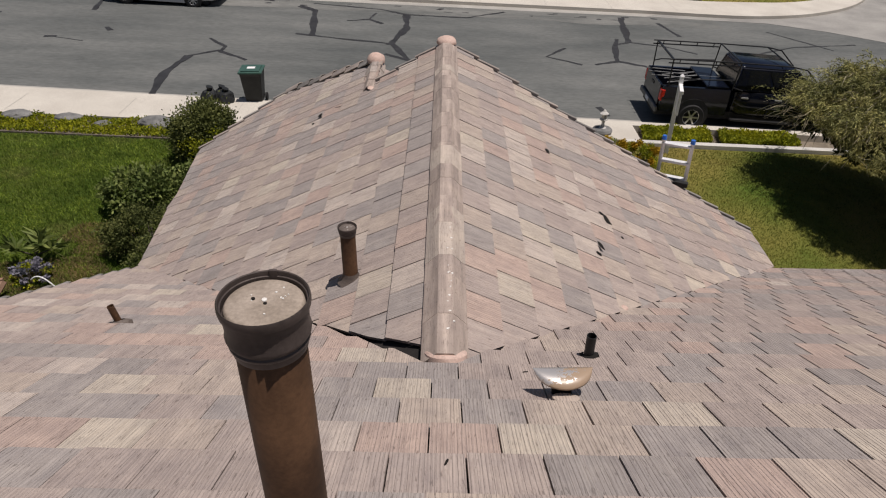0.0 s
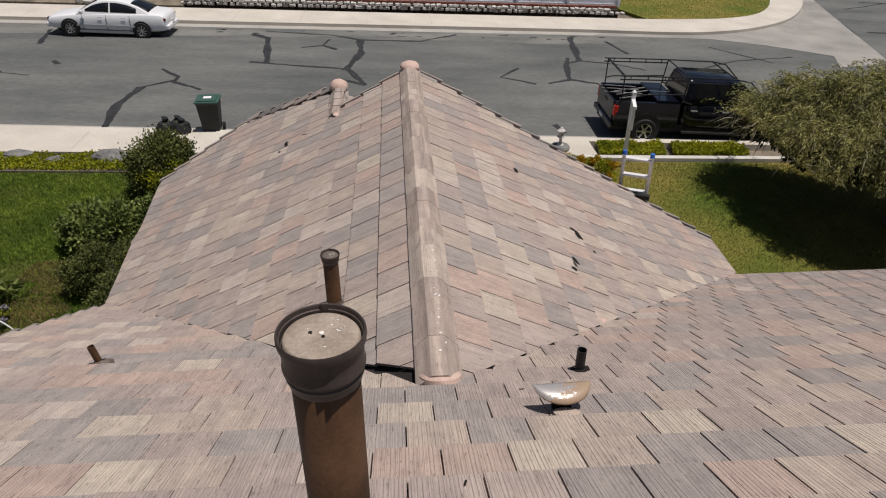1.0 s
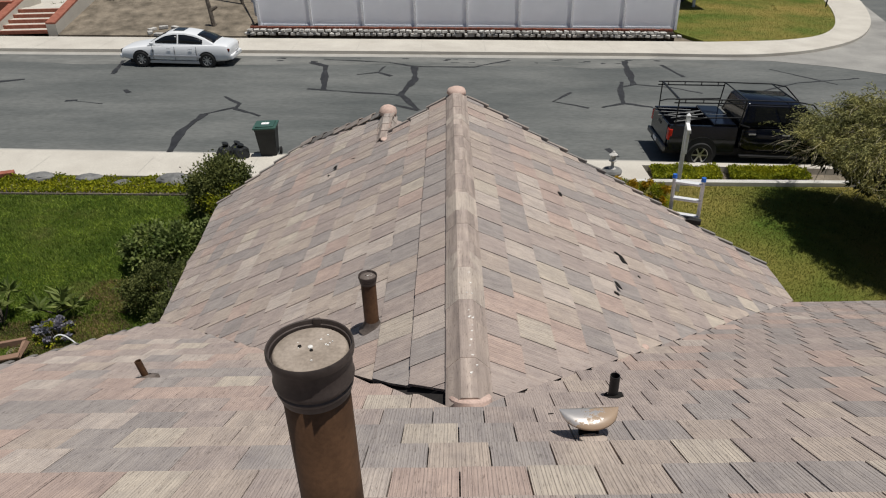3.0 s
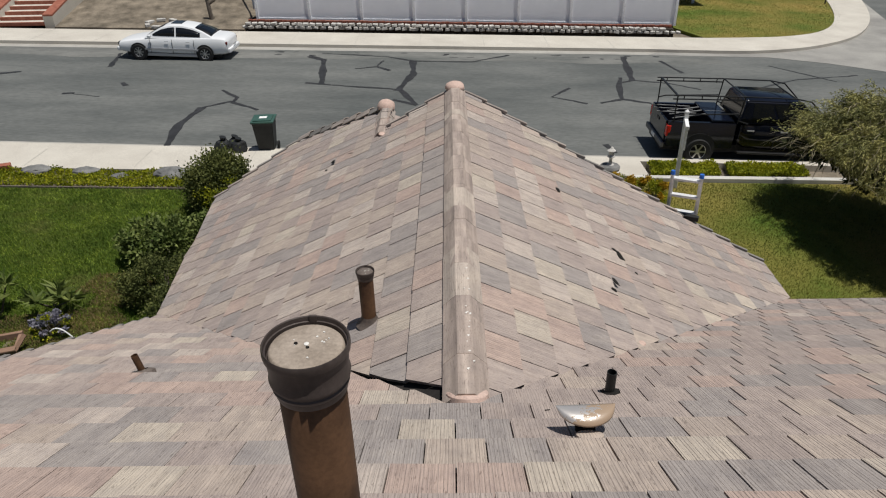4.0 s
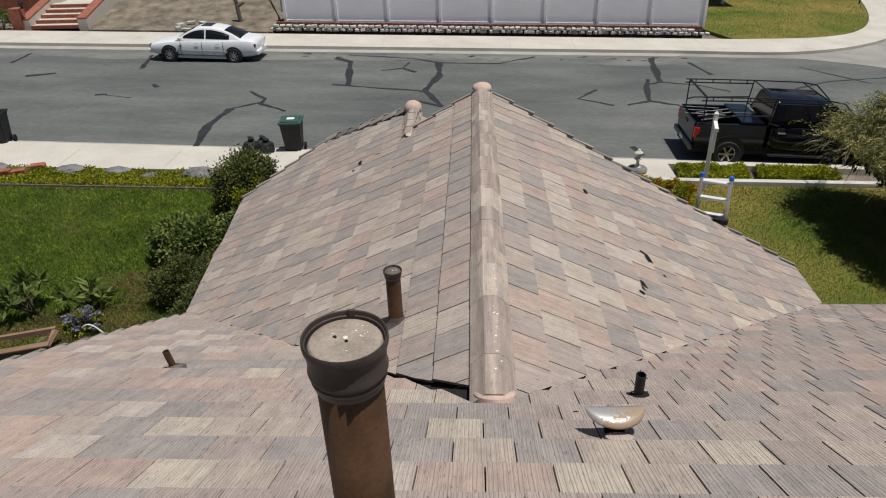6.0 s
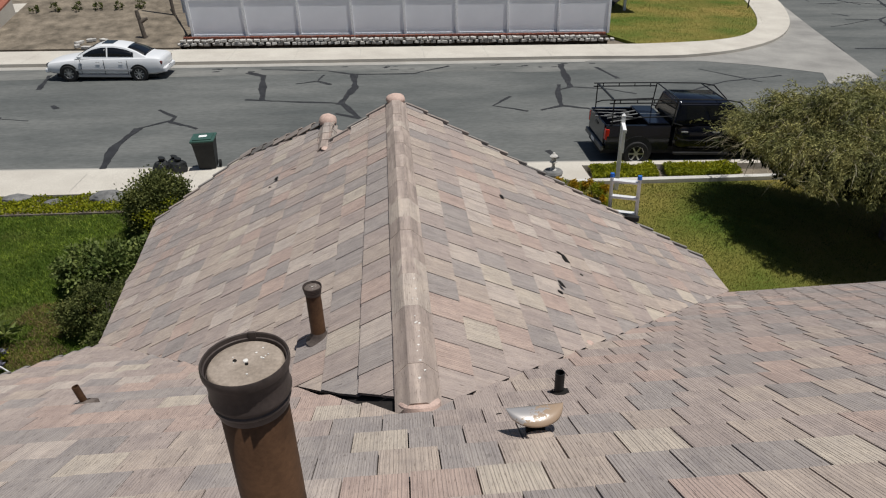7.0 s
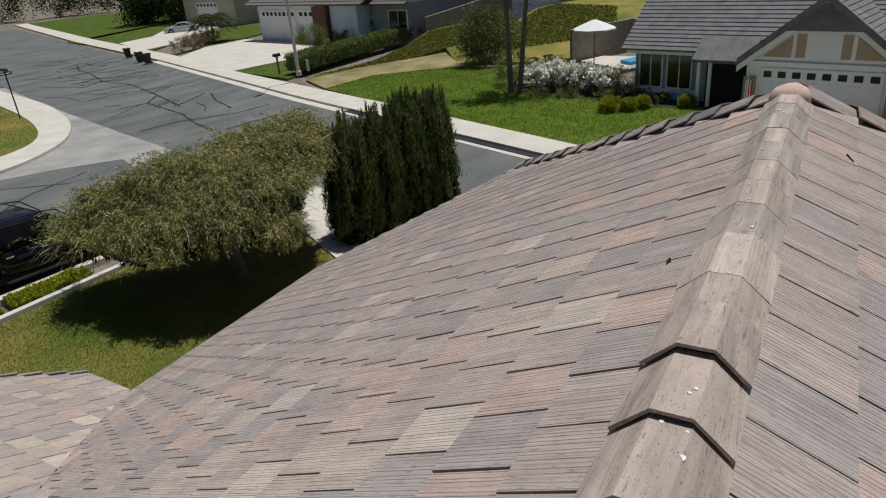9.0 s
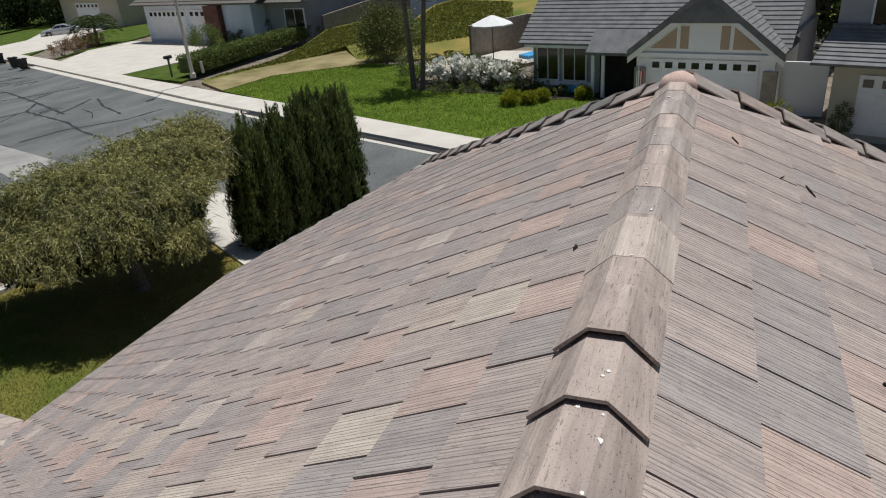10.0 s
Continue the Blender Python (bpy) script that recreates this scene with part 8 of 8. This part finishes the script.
drape("ice_plant_bank", [(40.4, 31.6), (45, 30.6), (52.6, 30.4), (58, 31.2), (63, 28.5), (58, 22), (47.5, 19.5), (46, 21.5), (52, 26), (44.2, 29.6), (39.3, 31.0)], lambda x, y: 0.04 + 0.10 * max(0.0, min(12.0, x - 48)), LEAF_ICE, 0.3, label="bank of succulent ground cover", category="bank", step=2.0)
drape("upper_bank", [(47.0, 19.0), (58, 22), (75, 22), (74, 12), (54, 11), (48, 14)], lambda x, y: 0.06 + 0.16 * max(0.0, min(14.0, x - 48)), GRASS_DRY, 0.3, label="dry upper bank behind the lawn", category="bank", step=2.0)
np.random.seed(17)


def bank_leaves(name, outline, lift, n, material, leaf, label):
    ob = carpet(name, outline, 0.0, n, material, leaf, label, "ground cover", 0.7, 0.7, 0.8)
    co = np.empty(len(ob.data.vertices) * 3)
    ob.data.vertices.foreach_get("co", co)
    co = co.reshape(-1, 3)
    root = np.repeat(co[::4, :2], 4, axis=0)
    co[:, 2] += np.array([lift(a, b) for a, b in root])
    ob.data.vertices.foreach_set("co", co.reshape(-1))


bank_leaves("ice_plant", [(40.4, 31.4), (45, 30.4), (52.6, 30.2), (58, 30.8), (60, 28.5), (57, 23), (50, 26.6), (44.4, 29.8)], lambda x, y: 0.04 + 0.10 * max(0.0, min(12.0, x - 48)), 16000, LEAF_ICE, 0.16, "succulent ground cover on the bank")
bank_leaves("ice_plant", [(50, 20.5), (58, 21.8), (66, 21), (62, 14), (54, 12)], lambda x, y: 0.06 + 0.16 * max(0.0, min(14.0, x - 48)), 14000, LEAF_ICE, 0.18, "yellow-green succulent cover on the upper bank")

hedge = thing("clipped_hedge", label="long clipped dark green box hedge", category="hedge")
n = 17000
t = np.random.uniform(0, 1, n)
hx, hy = 40.9 + t * 17.0, 33.5 - t * 0.2
pos = np.column_stack([hx, hy, np.full(n, EZ)])
face = np.random.randint(0, 3, n)
u1, u2 = np.random.uniform(-1, 1, n), np.random.uniform(0, 1, n)
pos[:, 1] += np.where(face == 0, u1 * 0.75, np.where(face == 1, -0.75, 0.75)) + np.random.normal(size=n) * 0.06
pos[:, 2] += np.where(face == 0, 1.15, u2 * 1.15) + np.random.normal(size=n) * 0.06
nrm = np.column_stack([np.zeros(n), np.where(face == 0, 0, np.where(face == 1, -1, 1)), np.where(face == 0, 1, 0.2)])
leaf_mesh("foliage", pos, nrm + np.random.normal(size=nrm.shape) * 0.7, 0.13, 0.09, LEAF_MID, hedge)
bm = loft([[(40.9, 32.85, EZ), (40.9, 34.15, EZ), (40.9, 34.1, EZ + 1.08), (40.9, 32.9, EZ + 1.08)], [(57.9, 32.65, EZ), (57.9, 33.95, EZ), (57.9, 33.9, EZ + 1.08), (57.9, 32.7, EZ + 1.08)]])
part("inner_growth", bm, LEAF_CYPRESS, hedge)

shrub("big_round_bush", 46.6, 19.6, (1.9, 1.9, 2.0), "large rounded green bush beside the lawn", 0.16, 9000, LEAF_DARK, 140, category="bush")
shrub("big_round_bush", 50.5, 20.5, (2.0, 1.9, 1.6), "large rounded green bush beside the lawn", 0.16, 5000, LEAF_MID, 90, category="bush")
for k, (sx_, sy_, r_) in enumerate(((38.6, 12.0, 1.0), (38.3, 10.6, 1.05), (38.0, 9.2, 1.05), (37.7, 8.0, 0.95))):
    shrub("rose_bush", sx_, sy_, (0.8, 0.95, 0.72 * r_), "rose bush covered in white blooms", 0.09, 2600, LEAF_DARK, 50, category="bush", extra=(LEAF_BLOOM, 620, 0.28))
shrub("round_bush", 37.3, 6.4, (0.85, 0.9, 0.85), "dense dark green rounded bush", 0.07, 4500, LEAF_DARK, 80, category="bush")
for bx, by in ((33.4, 6.4), (33.9, 5.5), (34.6, 5.0), (34.4, 6.5), (35.2, 2.9)):
    shrub("boxwood", bx, by, (0.42, 0.42, 0.33), "clipped light green boxwood ball", 0.06, 5500, LEAF_LIME, 110, category="bush")
for bx, by in ((36.0, 7.2), (36.4, 9.6), (36.6, 11.4), (36.0, 4.4), (36.8, 3.4), (37.2, 1.6), (36.9, 5.2)):
    shrub("bed_shrub", bx, by, (0.6, 0.7, 0.3), "low mixed shrub in the front bed", 0.07, 1300, LEAF_MID, 30)
shrub("hedge_shrub", 39.4, 14.2, (0.9, 1.1, 1.1), "dark shrub behind the palms", 0.1, 3000, LEAF_CYPRESS, 50)


def palm(name, x, y, h, r, fronds, label, trunk_r=0.14, lean=(0, 0), droop=1.0, dz=0.0):
    ob = thing(name, x, y, ground_z(x, y) + dz, 0, label, "palm")
    bm = bmesh.new()
    if h > 0.3:
        tube(bm, (0, 0, -0.2), (lean[0] * 0.5, lean[1] * 0.5, h * 0.5), trunk_r * 1.25, trunk_r, 10)
        tube(bm, (lean[0] * 0.5, lean[1] * 0.5, h * 0.5), (lean[0], lean[1], h), trunk_r, trunk_r * 0.9, 10)
    else:
        lathe(bm, [(0.18, 0), (0.22, 0.2), (0, 0.35)], 10)
    part("trunk", bm, BARK, ob)
    P, A = [], []
    for k in range(fronds):
        a = random.uniform(0, 6.283)
        e = random.uniform(-0.2, 1.1)
        for s in range(24):
            q = s / 23
            rad = r * q * math.cos(e * (1 - 0.3 * q))
            zz = h + r * (math.sin(e) * q - 0.75 * droop * q * q)
            for side in (-1, 1):
                P.append((lean[0] + rad * math.cos(a), lean[1] + rad * math.sin(a), zz))
                A.append((math.cos(a) * 0.6 - side * math.sin(a), math.sin(a) * 0.6 + side * math.cos(a), -0.25))
    leaf_mesh("frond_head", np.array(P), np.array(A), r * 0.30, r * 0.03, LEAF_PALM, ob, curl=0.05)


palm("queen_palm", 37.3, 13.4, 7.2, 2.2, 16, "tall palm with a slim leaning trunk", 0.15, (-0.25, 0.1))
palm("queen_palm", 37.1, 12.8, 7.4, 2.2, 16, "tall palm with a slim leaning trunk", 0.13, (0.3, -0.7))
palm("sago_palm", 45.6, 14.4, 0.25, 1.5, 26, "dark green sago palm on the bank", droop=0.7)
palm("sago_palm", 45.0, 12.6, 0.25, 1.3, 22, "dark green sago palm on the bank", droop=0.7)
palm("pygmy_palm", 59.0, 61.4, 2.6, 2.6, 44, "bushy palm beside the driveway", 0.12)
palm("pygmy_palm", 59.5, 37.5, 2.2, 2.3, 46, "bushy palm in front of a white wall", 0.12)
palm("pygmy_palm", 61.0, 35.6, 2.2, 2.3, 46, "bushy palm in front of a white wall", 0.12)
palm("pygmy_palm", 63.5, 34.5, 1.5, 1.6, 20, "bushy palm in front of a white wall", 0.12)
shrub("small_tree", 52.8, 41.2, (1.5, 1.5, 1.2), "small rounded tree beside the driveway", 0.14, 3200, LEAF_MID, 50, category="tree")
for bx, by in ((52.5, 59.6), (54.5, 60.0), (56.5, 60.4), (58.5, 61.5)):
    shrub("dry_bush", bx, by, (1.2, 1.0, 0.75), "dry reddish-brown bush beside a driveway", 0.12, 1500, LEAF_DRY, 36)
for bx, by, tone in ((56.6, 41.6, LEAF_DARK), (56.2, 39.4, LEAF_DARK), (58.8, 32.0, LEAF_CYPRESS)):
    shrub("garden_bush", bx, by, (1.0, 1.0, 0.7), "dark bush against the house front", 0.12, 1500, tone, 36)

# street furniture
lamp = thing("street_lamp", 38.7, 31.1, EZ + 0.09, 0, "tall grey concrete street lamp", "street lamp")
bm = bmesh.new()
lathe(bm, [(0.2, 0), (0.2, 0.3), (0.13, 0.4), (0.11, 3), (0.08, 9.0), (0, 9.05)], 14)
part("pole", bm, CONCRETE, lamp)
bm = bmesh.new()
tube(bm, (0, 0, 8.8), (-1.8, -0.8, 9.4), 0.05, 0.04, 8)
part("arm", bm, ALLOY, lamp)
part("luminaire", solid(-2.4, -1.7, -1.0, -0.7, 9.3, 9.45, 0.04), ALLOY, lamp)
mb = thing("mailbox", 40.2, 34.4, EZ + 0.05, E_TURN, "black mailbox on a wooden post", "mailbox")
part("post", solid(-0.06, 0.06, -0.06, 0.06, -0.2, 1.15, 0.008), BARK, mb)
bm = loft([[(-0.12, -0.28, 1.15), (0.12, -0.28, 1.15), (0.12, -0.28, 1.28), (0.06, -0.28, 1.37), (-0.06, -0.28, 1.37), (-0.12, -0.28, 1.28)], [(-0.12, 0.3, 1.15), (0.12, 0.3, 1.15), (0.12, 0.3, 1.28), (0.06, 0.3, 1.37), (-0.06, 0.3, 1.37), (-0.12, 0.3, 1.28)]])
part("box", bm, BLACK_STEEL, mb)
part("brace", solid(-0.3, 0.3, -0.04, 0.04, 1.08, 1.15, 0.008), BARK, mb)
bx_ = thing("marker_post", 41.2, 32.3, EZ + 0.05, 0, "short grey marker post", "post")
part("post", solid(-0.08, 0.08, -0.08, 0.08, -0.1, 0.75, 0.01), CONCRETE, bx_)
for k, (bx, by) in enumerate(((48.4, 63.4), (46.0, 58.4), (45.2, 56.2))):
    wheelie_bin(bx, by, E_TURN + 8 * k, "black wheelie bin by a far kerb", PLASTIC_BLACK)
for bx, by in ((36.2, 68.6), (36.9, 72.6)):
    wheelie_bin(bx, by, E_TURN, "dark wheelie bin by the corner", PLASTIC_BLACK)
sign = thing("street_sign", 23.9, 41.9, ground_z(23.9, 41.9) + 0.05, 0, "green street name sign on a thin post", "street sign")
bm = bmesh.new()
tube(bm, (0, 0, -0.2), (0, 0, 3.0), 0.045, sides=8)
part("post", bm, BLACK_STEEL, sign)
bl = part("blade", solid(-0.42, 0.42, -0.015, 0.015, 2.75, 2.95, 0.004), BIN_LID, sign, "green blade with plain pale bars")
part("bar", solid(-0.30, 0.30, -0.02, -0.016, 2.82, 2.88), WHITE_PAINT, bl)
part("blade", solid(-0.015, 0.015, -0.42, 0.42, 2.98, 3.16, 0.004), BIN_LID, sign, "green blade with plain pale bars")

# sunshade and pool terrace
um = thing("garden_umbrella", 43.6, 10.3, EZ + 0.15, 0, "open white garden umbrella by a pool", "umbrella")
bm = bmesh.new()
tube(bm, (0, 0, -0.2), (0, 0, 2.75), 0.035, sides=8)
part("pole", bm, BARK, um)
bm = bmesh.new()
lathe(bm, [(1.4, 2.25), (1.39, 2.32), (0.75, 2.60), (0.2, 2.82), (0, 2.86)], 8)
part("canopy", bm, CANVAS, um)
drape("pool_terrace", [(44.8, 8.6), (47.8, 12.6), (50.0, 11.6), (49.5, 7.0), (47, 6.6)], 0.10, CONCRETE, 0.2, label="pale concrete pool terrace", category="terrace")
drape("pool_cover", [(46.2, 8.6), (47.0, 9.5), (48.4, 8.8), (47.6, 7.9)], 0.32, POOL, 0.2, kind="", label="blue covered spa on the terrace", category="pool")

drape("red_mulch_bed", [(26.4, 71.8), (32.9, 66.6), (38.6, 80.5), (31.9, 80.0)], 0.09, RED_BRICK, 0.15, label="reddish bark bed beside the far pavement", category="bed")
shrub("dark_conifer", 30.6, 70.4, (2.2, 2.2, 3.4), "broad dark conifer in a bark bed", 0.3, 6500, LEAF_WOOD, 120, category="tree")
shrub("gold_shrub", 33.2, 69.4, (0.8, 0.8, 0.5), "small golden shrub in a bark bed", 0.14, 900, LEAF_GOLD, 24)
shrub("bed_bush", 29.0, 73.6, (1.4, 1.0, 0.7), "low green bush in a bark bed", 0.16, 1400, LEAF_MID, 30)
drape("lawn_beyond", [(25, 84), (38.5, 82), (46, 103), (46, 128), (30, 128)], 0.08, GRASS, 0.15, label="green lawn further up the side street", category="lawn")
# dark woods and dry slope behind everything
drape("dry_hill", [(58, 8), (90, 24), (140, 20), (140, -40), (70, -40), (56, -6)], lambda x, y: 0.2 + 0.14 * max(0.0, min(60.0, x - 56)), GRASS_DRY, 0.3, label="straw-coloured dry hillside behind the houses", category="hillside", step=8.0)
np.random.seed(23)


def wood(name, spots, label):
    P, A = [], []
    for (wx, wy, r, h) in spots:
        pts, outd = blob_points(900, 36, (r, r, h * 0.5), r * 0.22)
        pts += np.array([wx, wy, ground_z(wx, wy) + h * 0.55])
        P.append(pts)
        A.append(outd)
    P, A = np.vstack(P), np.vstack(A)
    tagged(leaf_mesh(name, P, A + np.random.normal(size=P.shape) * 0.8, 0.45, 0.30, LEAF_WOOD), label, "woods", "", "stuff")


drape("lawn_end", [(63, 90.5), (88.8, 149.5), (125, 140), (96, 100)], 0.05, GRASS, 0.15, label="green lawns at the far end of the street", category="lawn")
rng = random.Random(9)
wood("far_trees", [(rng.uniform(74, 100), rng.uniform(-30, 30), rng.uniform(2.5, 4), rng.uniform(6, 10)) for k in range(34)], "dark trees behind the houses")
wood("far_trees", [(rng.uniform(90, 125), rng.uniform(84, 130), rng.uniform(2.5, 4), rng.uniform(6, 10)) for k in range(26)], "dark trees at the street's end")
wood("far_trees", [(rng.uniform(42, 56), rng.uniform(-20, -9), rng.uniform(2, 3), rng.uniform(6, 9)) for k in range(16)], "dark trees between two houses")
wood("far_trees", [(rng.uniform(82, 112), rng.uniform(48, 84), rng.uniform(2.5, 4), rng.uniform(7, 11)) for k in range(34)], "dark trees behind the shake-roofed houses")
wood("far_trees", [(rng.uniform(78, 88), rng.uniform(92, 106), rng.uniform(2, 3), rng.uniform(6, 9)) for k in range(12)], "dark trees beside a far house")
wood("far_trees", [(rng.uniform(66, 125), rng.uniform(150, 175), rng.uniform(3, 4.5), rng.uniform(6, 10)) for k in range(22)], "dark trees closing the far end of the street")
drape("lawn_between", [(59, 62.2), (64, 70), (77, 76.5), (84, 78), (74, 62), (61.4, 59.6)], 0.05, GRASS, 0.15, label="green strip between two driveways", category="lawn")
wood("far_trees", [(rng.uniform(82, 94), rng.uniform(92, 108), rng.uniform(2, 3), rng.uniform(5, 8)) for k in range(7)], "dark trees over a far lawn")

carpet("corner_blades", CORNER_LAWN, 0.04, 45000, BLADE_DRY, 0.065, "thin blades of the patchy corner lawn", "grass", 0.2, 1.0, 0.6)
carpet("east_blades", EAST_LAWN, 0.03, 60000, BLADE_BRIGHT, 0.12, "fine blades of the bright east lawn", "grass", 0.2, 1.0, 0.6)

# tiles whose colour stands out: place in plan and tone
STREET_MARKS = [(-0.16, -0.91, 2), (0.06, -0.91, 1), (0.34, -0.92, 2), (0.62, -0.92, 2), (0.91, -0.93, 4), (-0.35, -1.24, 3), (-0.09, -1.24, 3), (0.21, -1.25, 4), (0.46, -1.25, 2), (0.73, -1.25, 1), (-0.57, -0.86, 1), (-0.35, -0.58, 4), (-0.08, -0.59, 1), (0.2, -0.6, 0), (-0.64, 0.05, 4), (-0.42, 0.05, 2), (1.22, 0.91, 3), (1.7, 1.26, 3), (1.63, 0.65, 3), (1.46, 0.14, 3), (0.58, -0.31, 0), (-0.54, -0.28, 1), (-0.61, -1.2, 5)]
STREET_WEST_MARKS = [(-1.5, -1.25, 4), (-1.77, -0.66, 4), (-2.19, -0.36, 5), (-2.17, -1.01, 5), (-1.97, -1.26, 3), (-1.7, -1.23, 3), (-2.54, 0.48, 3), (-2.43, 0.19, 3), (-1.68, 0.56, 4), (-2.41, 1.29, 5), (-2.66, 1.93, 4), (-3.26, 2.18, 5), (-3.55, 1.47, 5), (-3.12, 1.26, 5), (-3.31, 0.43, 5), (-1.49, -0.38, 2), (-1.69, -0.95, 1), (-1.87, -1.05, 1), (-2.15, -0.71, 1), (-2.84, 1.61, 5), (-2.2, 1.45, 3), (-1.16, -0.66, 2), (-2.59, -0.62, 3), (-1.18, -1.27, 2), (-1.47, -0.65, 2)]
STREET_EAST_MARKS = [(1.83, -2.14, 4), (1.69, -1.22, 4), (2.49, -0.67, 5), (2.51, -1.48, 3), (1.37, -2.5, 3), (1.62, -2.14, 1), (2.3, -0.99, 1), (2.09, -0.95, 3), (1.72, -0.51, 2), (1.23, -1.48, 2), (1.41, -1.73, 1), (1.15, -1.76, 2), (0.84, -1.33, 1), (1.37, -2.18, 1), (1.89, -1.68, 2), (2.53, -2.43, 4), (2.37, -2.72, 3), (2.47, -1.89, 3), (5.04, -0.07, 5), (3.24, -2.13, 2), (2.49, -1.36, 3), (2.69, -2.03, 2)]
EAST_MARKS = [(0.56, 4.27, 5), (0.74, 4.04, 5), (0.72, 3.72, 5), (0.72, 3.27, 5), (1.33, 3.63, 5), (1.63, 4.16, 5), (0.42, 2.15, 5), (0.69, 1.97, 4), (0.97, 1.82, 4), (1.65, 3.13, 5), (1.27, 2.28, 5), (0.7, 1.36, 2), (0.41, 0.91, 4), (0.44, 3.14, 1), (1.17, 4.48, 1), (0.15, 2.39, 1), (0.94, 2.09, 1), (0.15, 1.46, 1), (0.43, 3.53, 3), (1.04, 3.55, 3), (0.43, 1.23, 3), (0.16, 3.01, 5), (0.19, 1.84, 2), (0.41, 1.58, 2), (1.08, 3.13, 2), (0.71, 2.95, 2), (0.89, 1.33, 1), (1.29, 2.05, 3), (1.45, 2.65, 1)]
WEST_MARKS = [(-2.2, 4.26, 4), (-1.69, 3.44, 5), (-1.42, 3.55, 5), (-2.18, 3.38, 5), (-2.73, 4.25, 5), (-3.29, 4.51, 5), (-2.96, 4.03, 5), (-1.14, 2.77, 5), (-0.93, 2.73, 5), (-0.67, 3.01, 5), (-1.62, 5.6, 5), (-2.26, 5.68, 5), (-2.23, 4.92, 4), (-3.22, 7.21, 5), (-1.21, 4.58, 1), (-1.37, 3.02, 1), (-1.85, 2.85, 1), (-0.65, 2.62, 1), (-1.85, 3.9, 1), (-3.05, 3.77, 1), (-1.7, 3.24, 3), (-2.9, 5.56, 2), (-1.79, 5.03, 1), (-0.34, 0.98, 5), (-0.48, 0.92, 5), (-0.63, 1.05, 4), (-0.36, 0.7, 1), (-1.1, 3.3, 2), (-2.53, 3.11, 3), (-0.77, 2.09, 2)]
GARDEN_MARKS = [(1.87, -3.57, 3), (3.05, -3.53, 3), (2.56, -3.57, 2), (5.85, -4.18, 3), (2.54, -3.8, 3), (1.78, -3.3, 1), (2.4, -3.58, 1), (3.96, -3.72, 1), (2.64, -3.49, 1), (5.28, -4.25, 2)]
tile_slope(front, FRONT, [[front_uv(*p) for p in r] for r in front_regions], 0.487, f_sgn * 1.378, (f_sgn * 0.7, 1.8), STREET_SHARE, f_sgn, 1, 0.0035, 0.011, [(*front_uv(x, y), n) for x, y, n in STREET_MARKS + STREET_WEST_MARKS + STREET_EAST_MARKS], beyond=(STREET_EAST_SHARE, 0.9))
tile_slope(back, BACK, [[back_uv(*p) for p in BACK_LINE]], 0.396, b_sgn * 2.032, (b_sgn * 3.0, 0.8), MAIN_SHARE, b_sgn, 2, 0.003, 0.006, [(*back_uv(x, y), n) for x, y, n in GARDEN_MARKS], 0.290)
tile_slope(east, EAST, [[east_uv(*p) for p in EAST_LINE]], 0.425, e_sgn * 0.38, (e_sgn * 2.0, 1.0), WING_SHARE, e_sgn, 3, 0.003, 0.010, [(*east_uv(x, y), n) for x, y, n in EAST_MARKS], 0.310, 0.328, rib=0.0006)
tile_slope(west, WEST, [[west_uv(*p) for p in r] for r in west_regions], 0.43, w_sgn * 0.775, (w_sgn * 2.0, 1.0), WING_SHARE, w_sgn, 4, 0.003, 0.010, [(*west_uv(x, y), n) for x, y, n in WEST_MARKS], 0.299, 0.322, rib=0.0006)
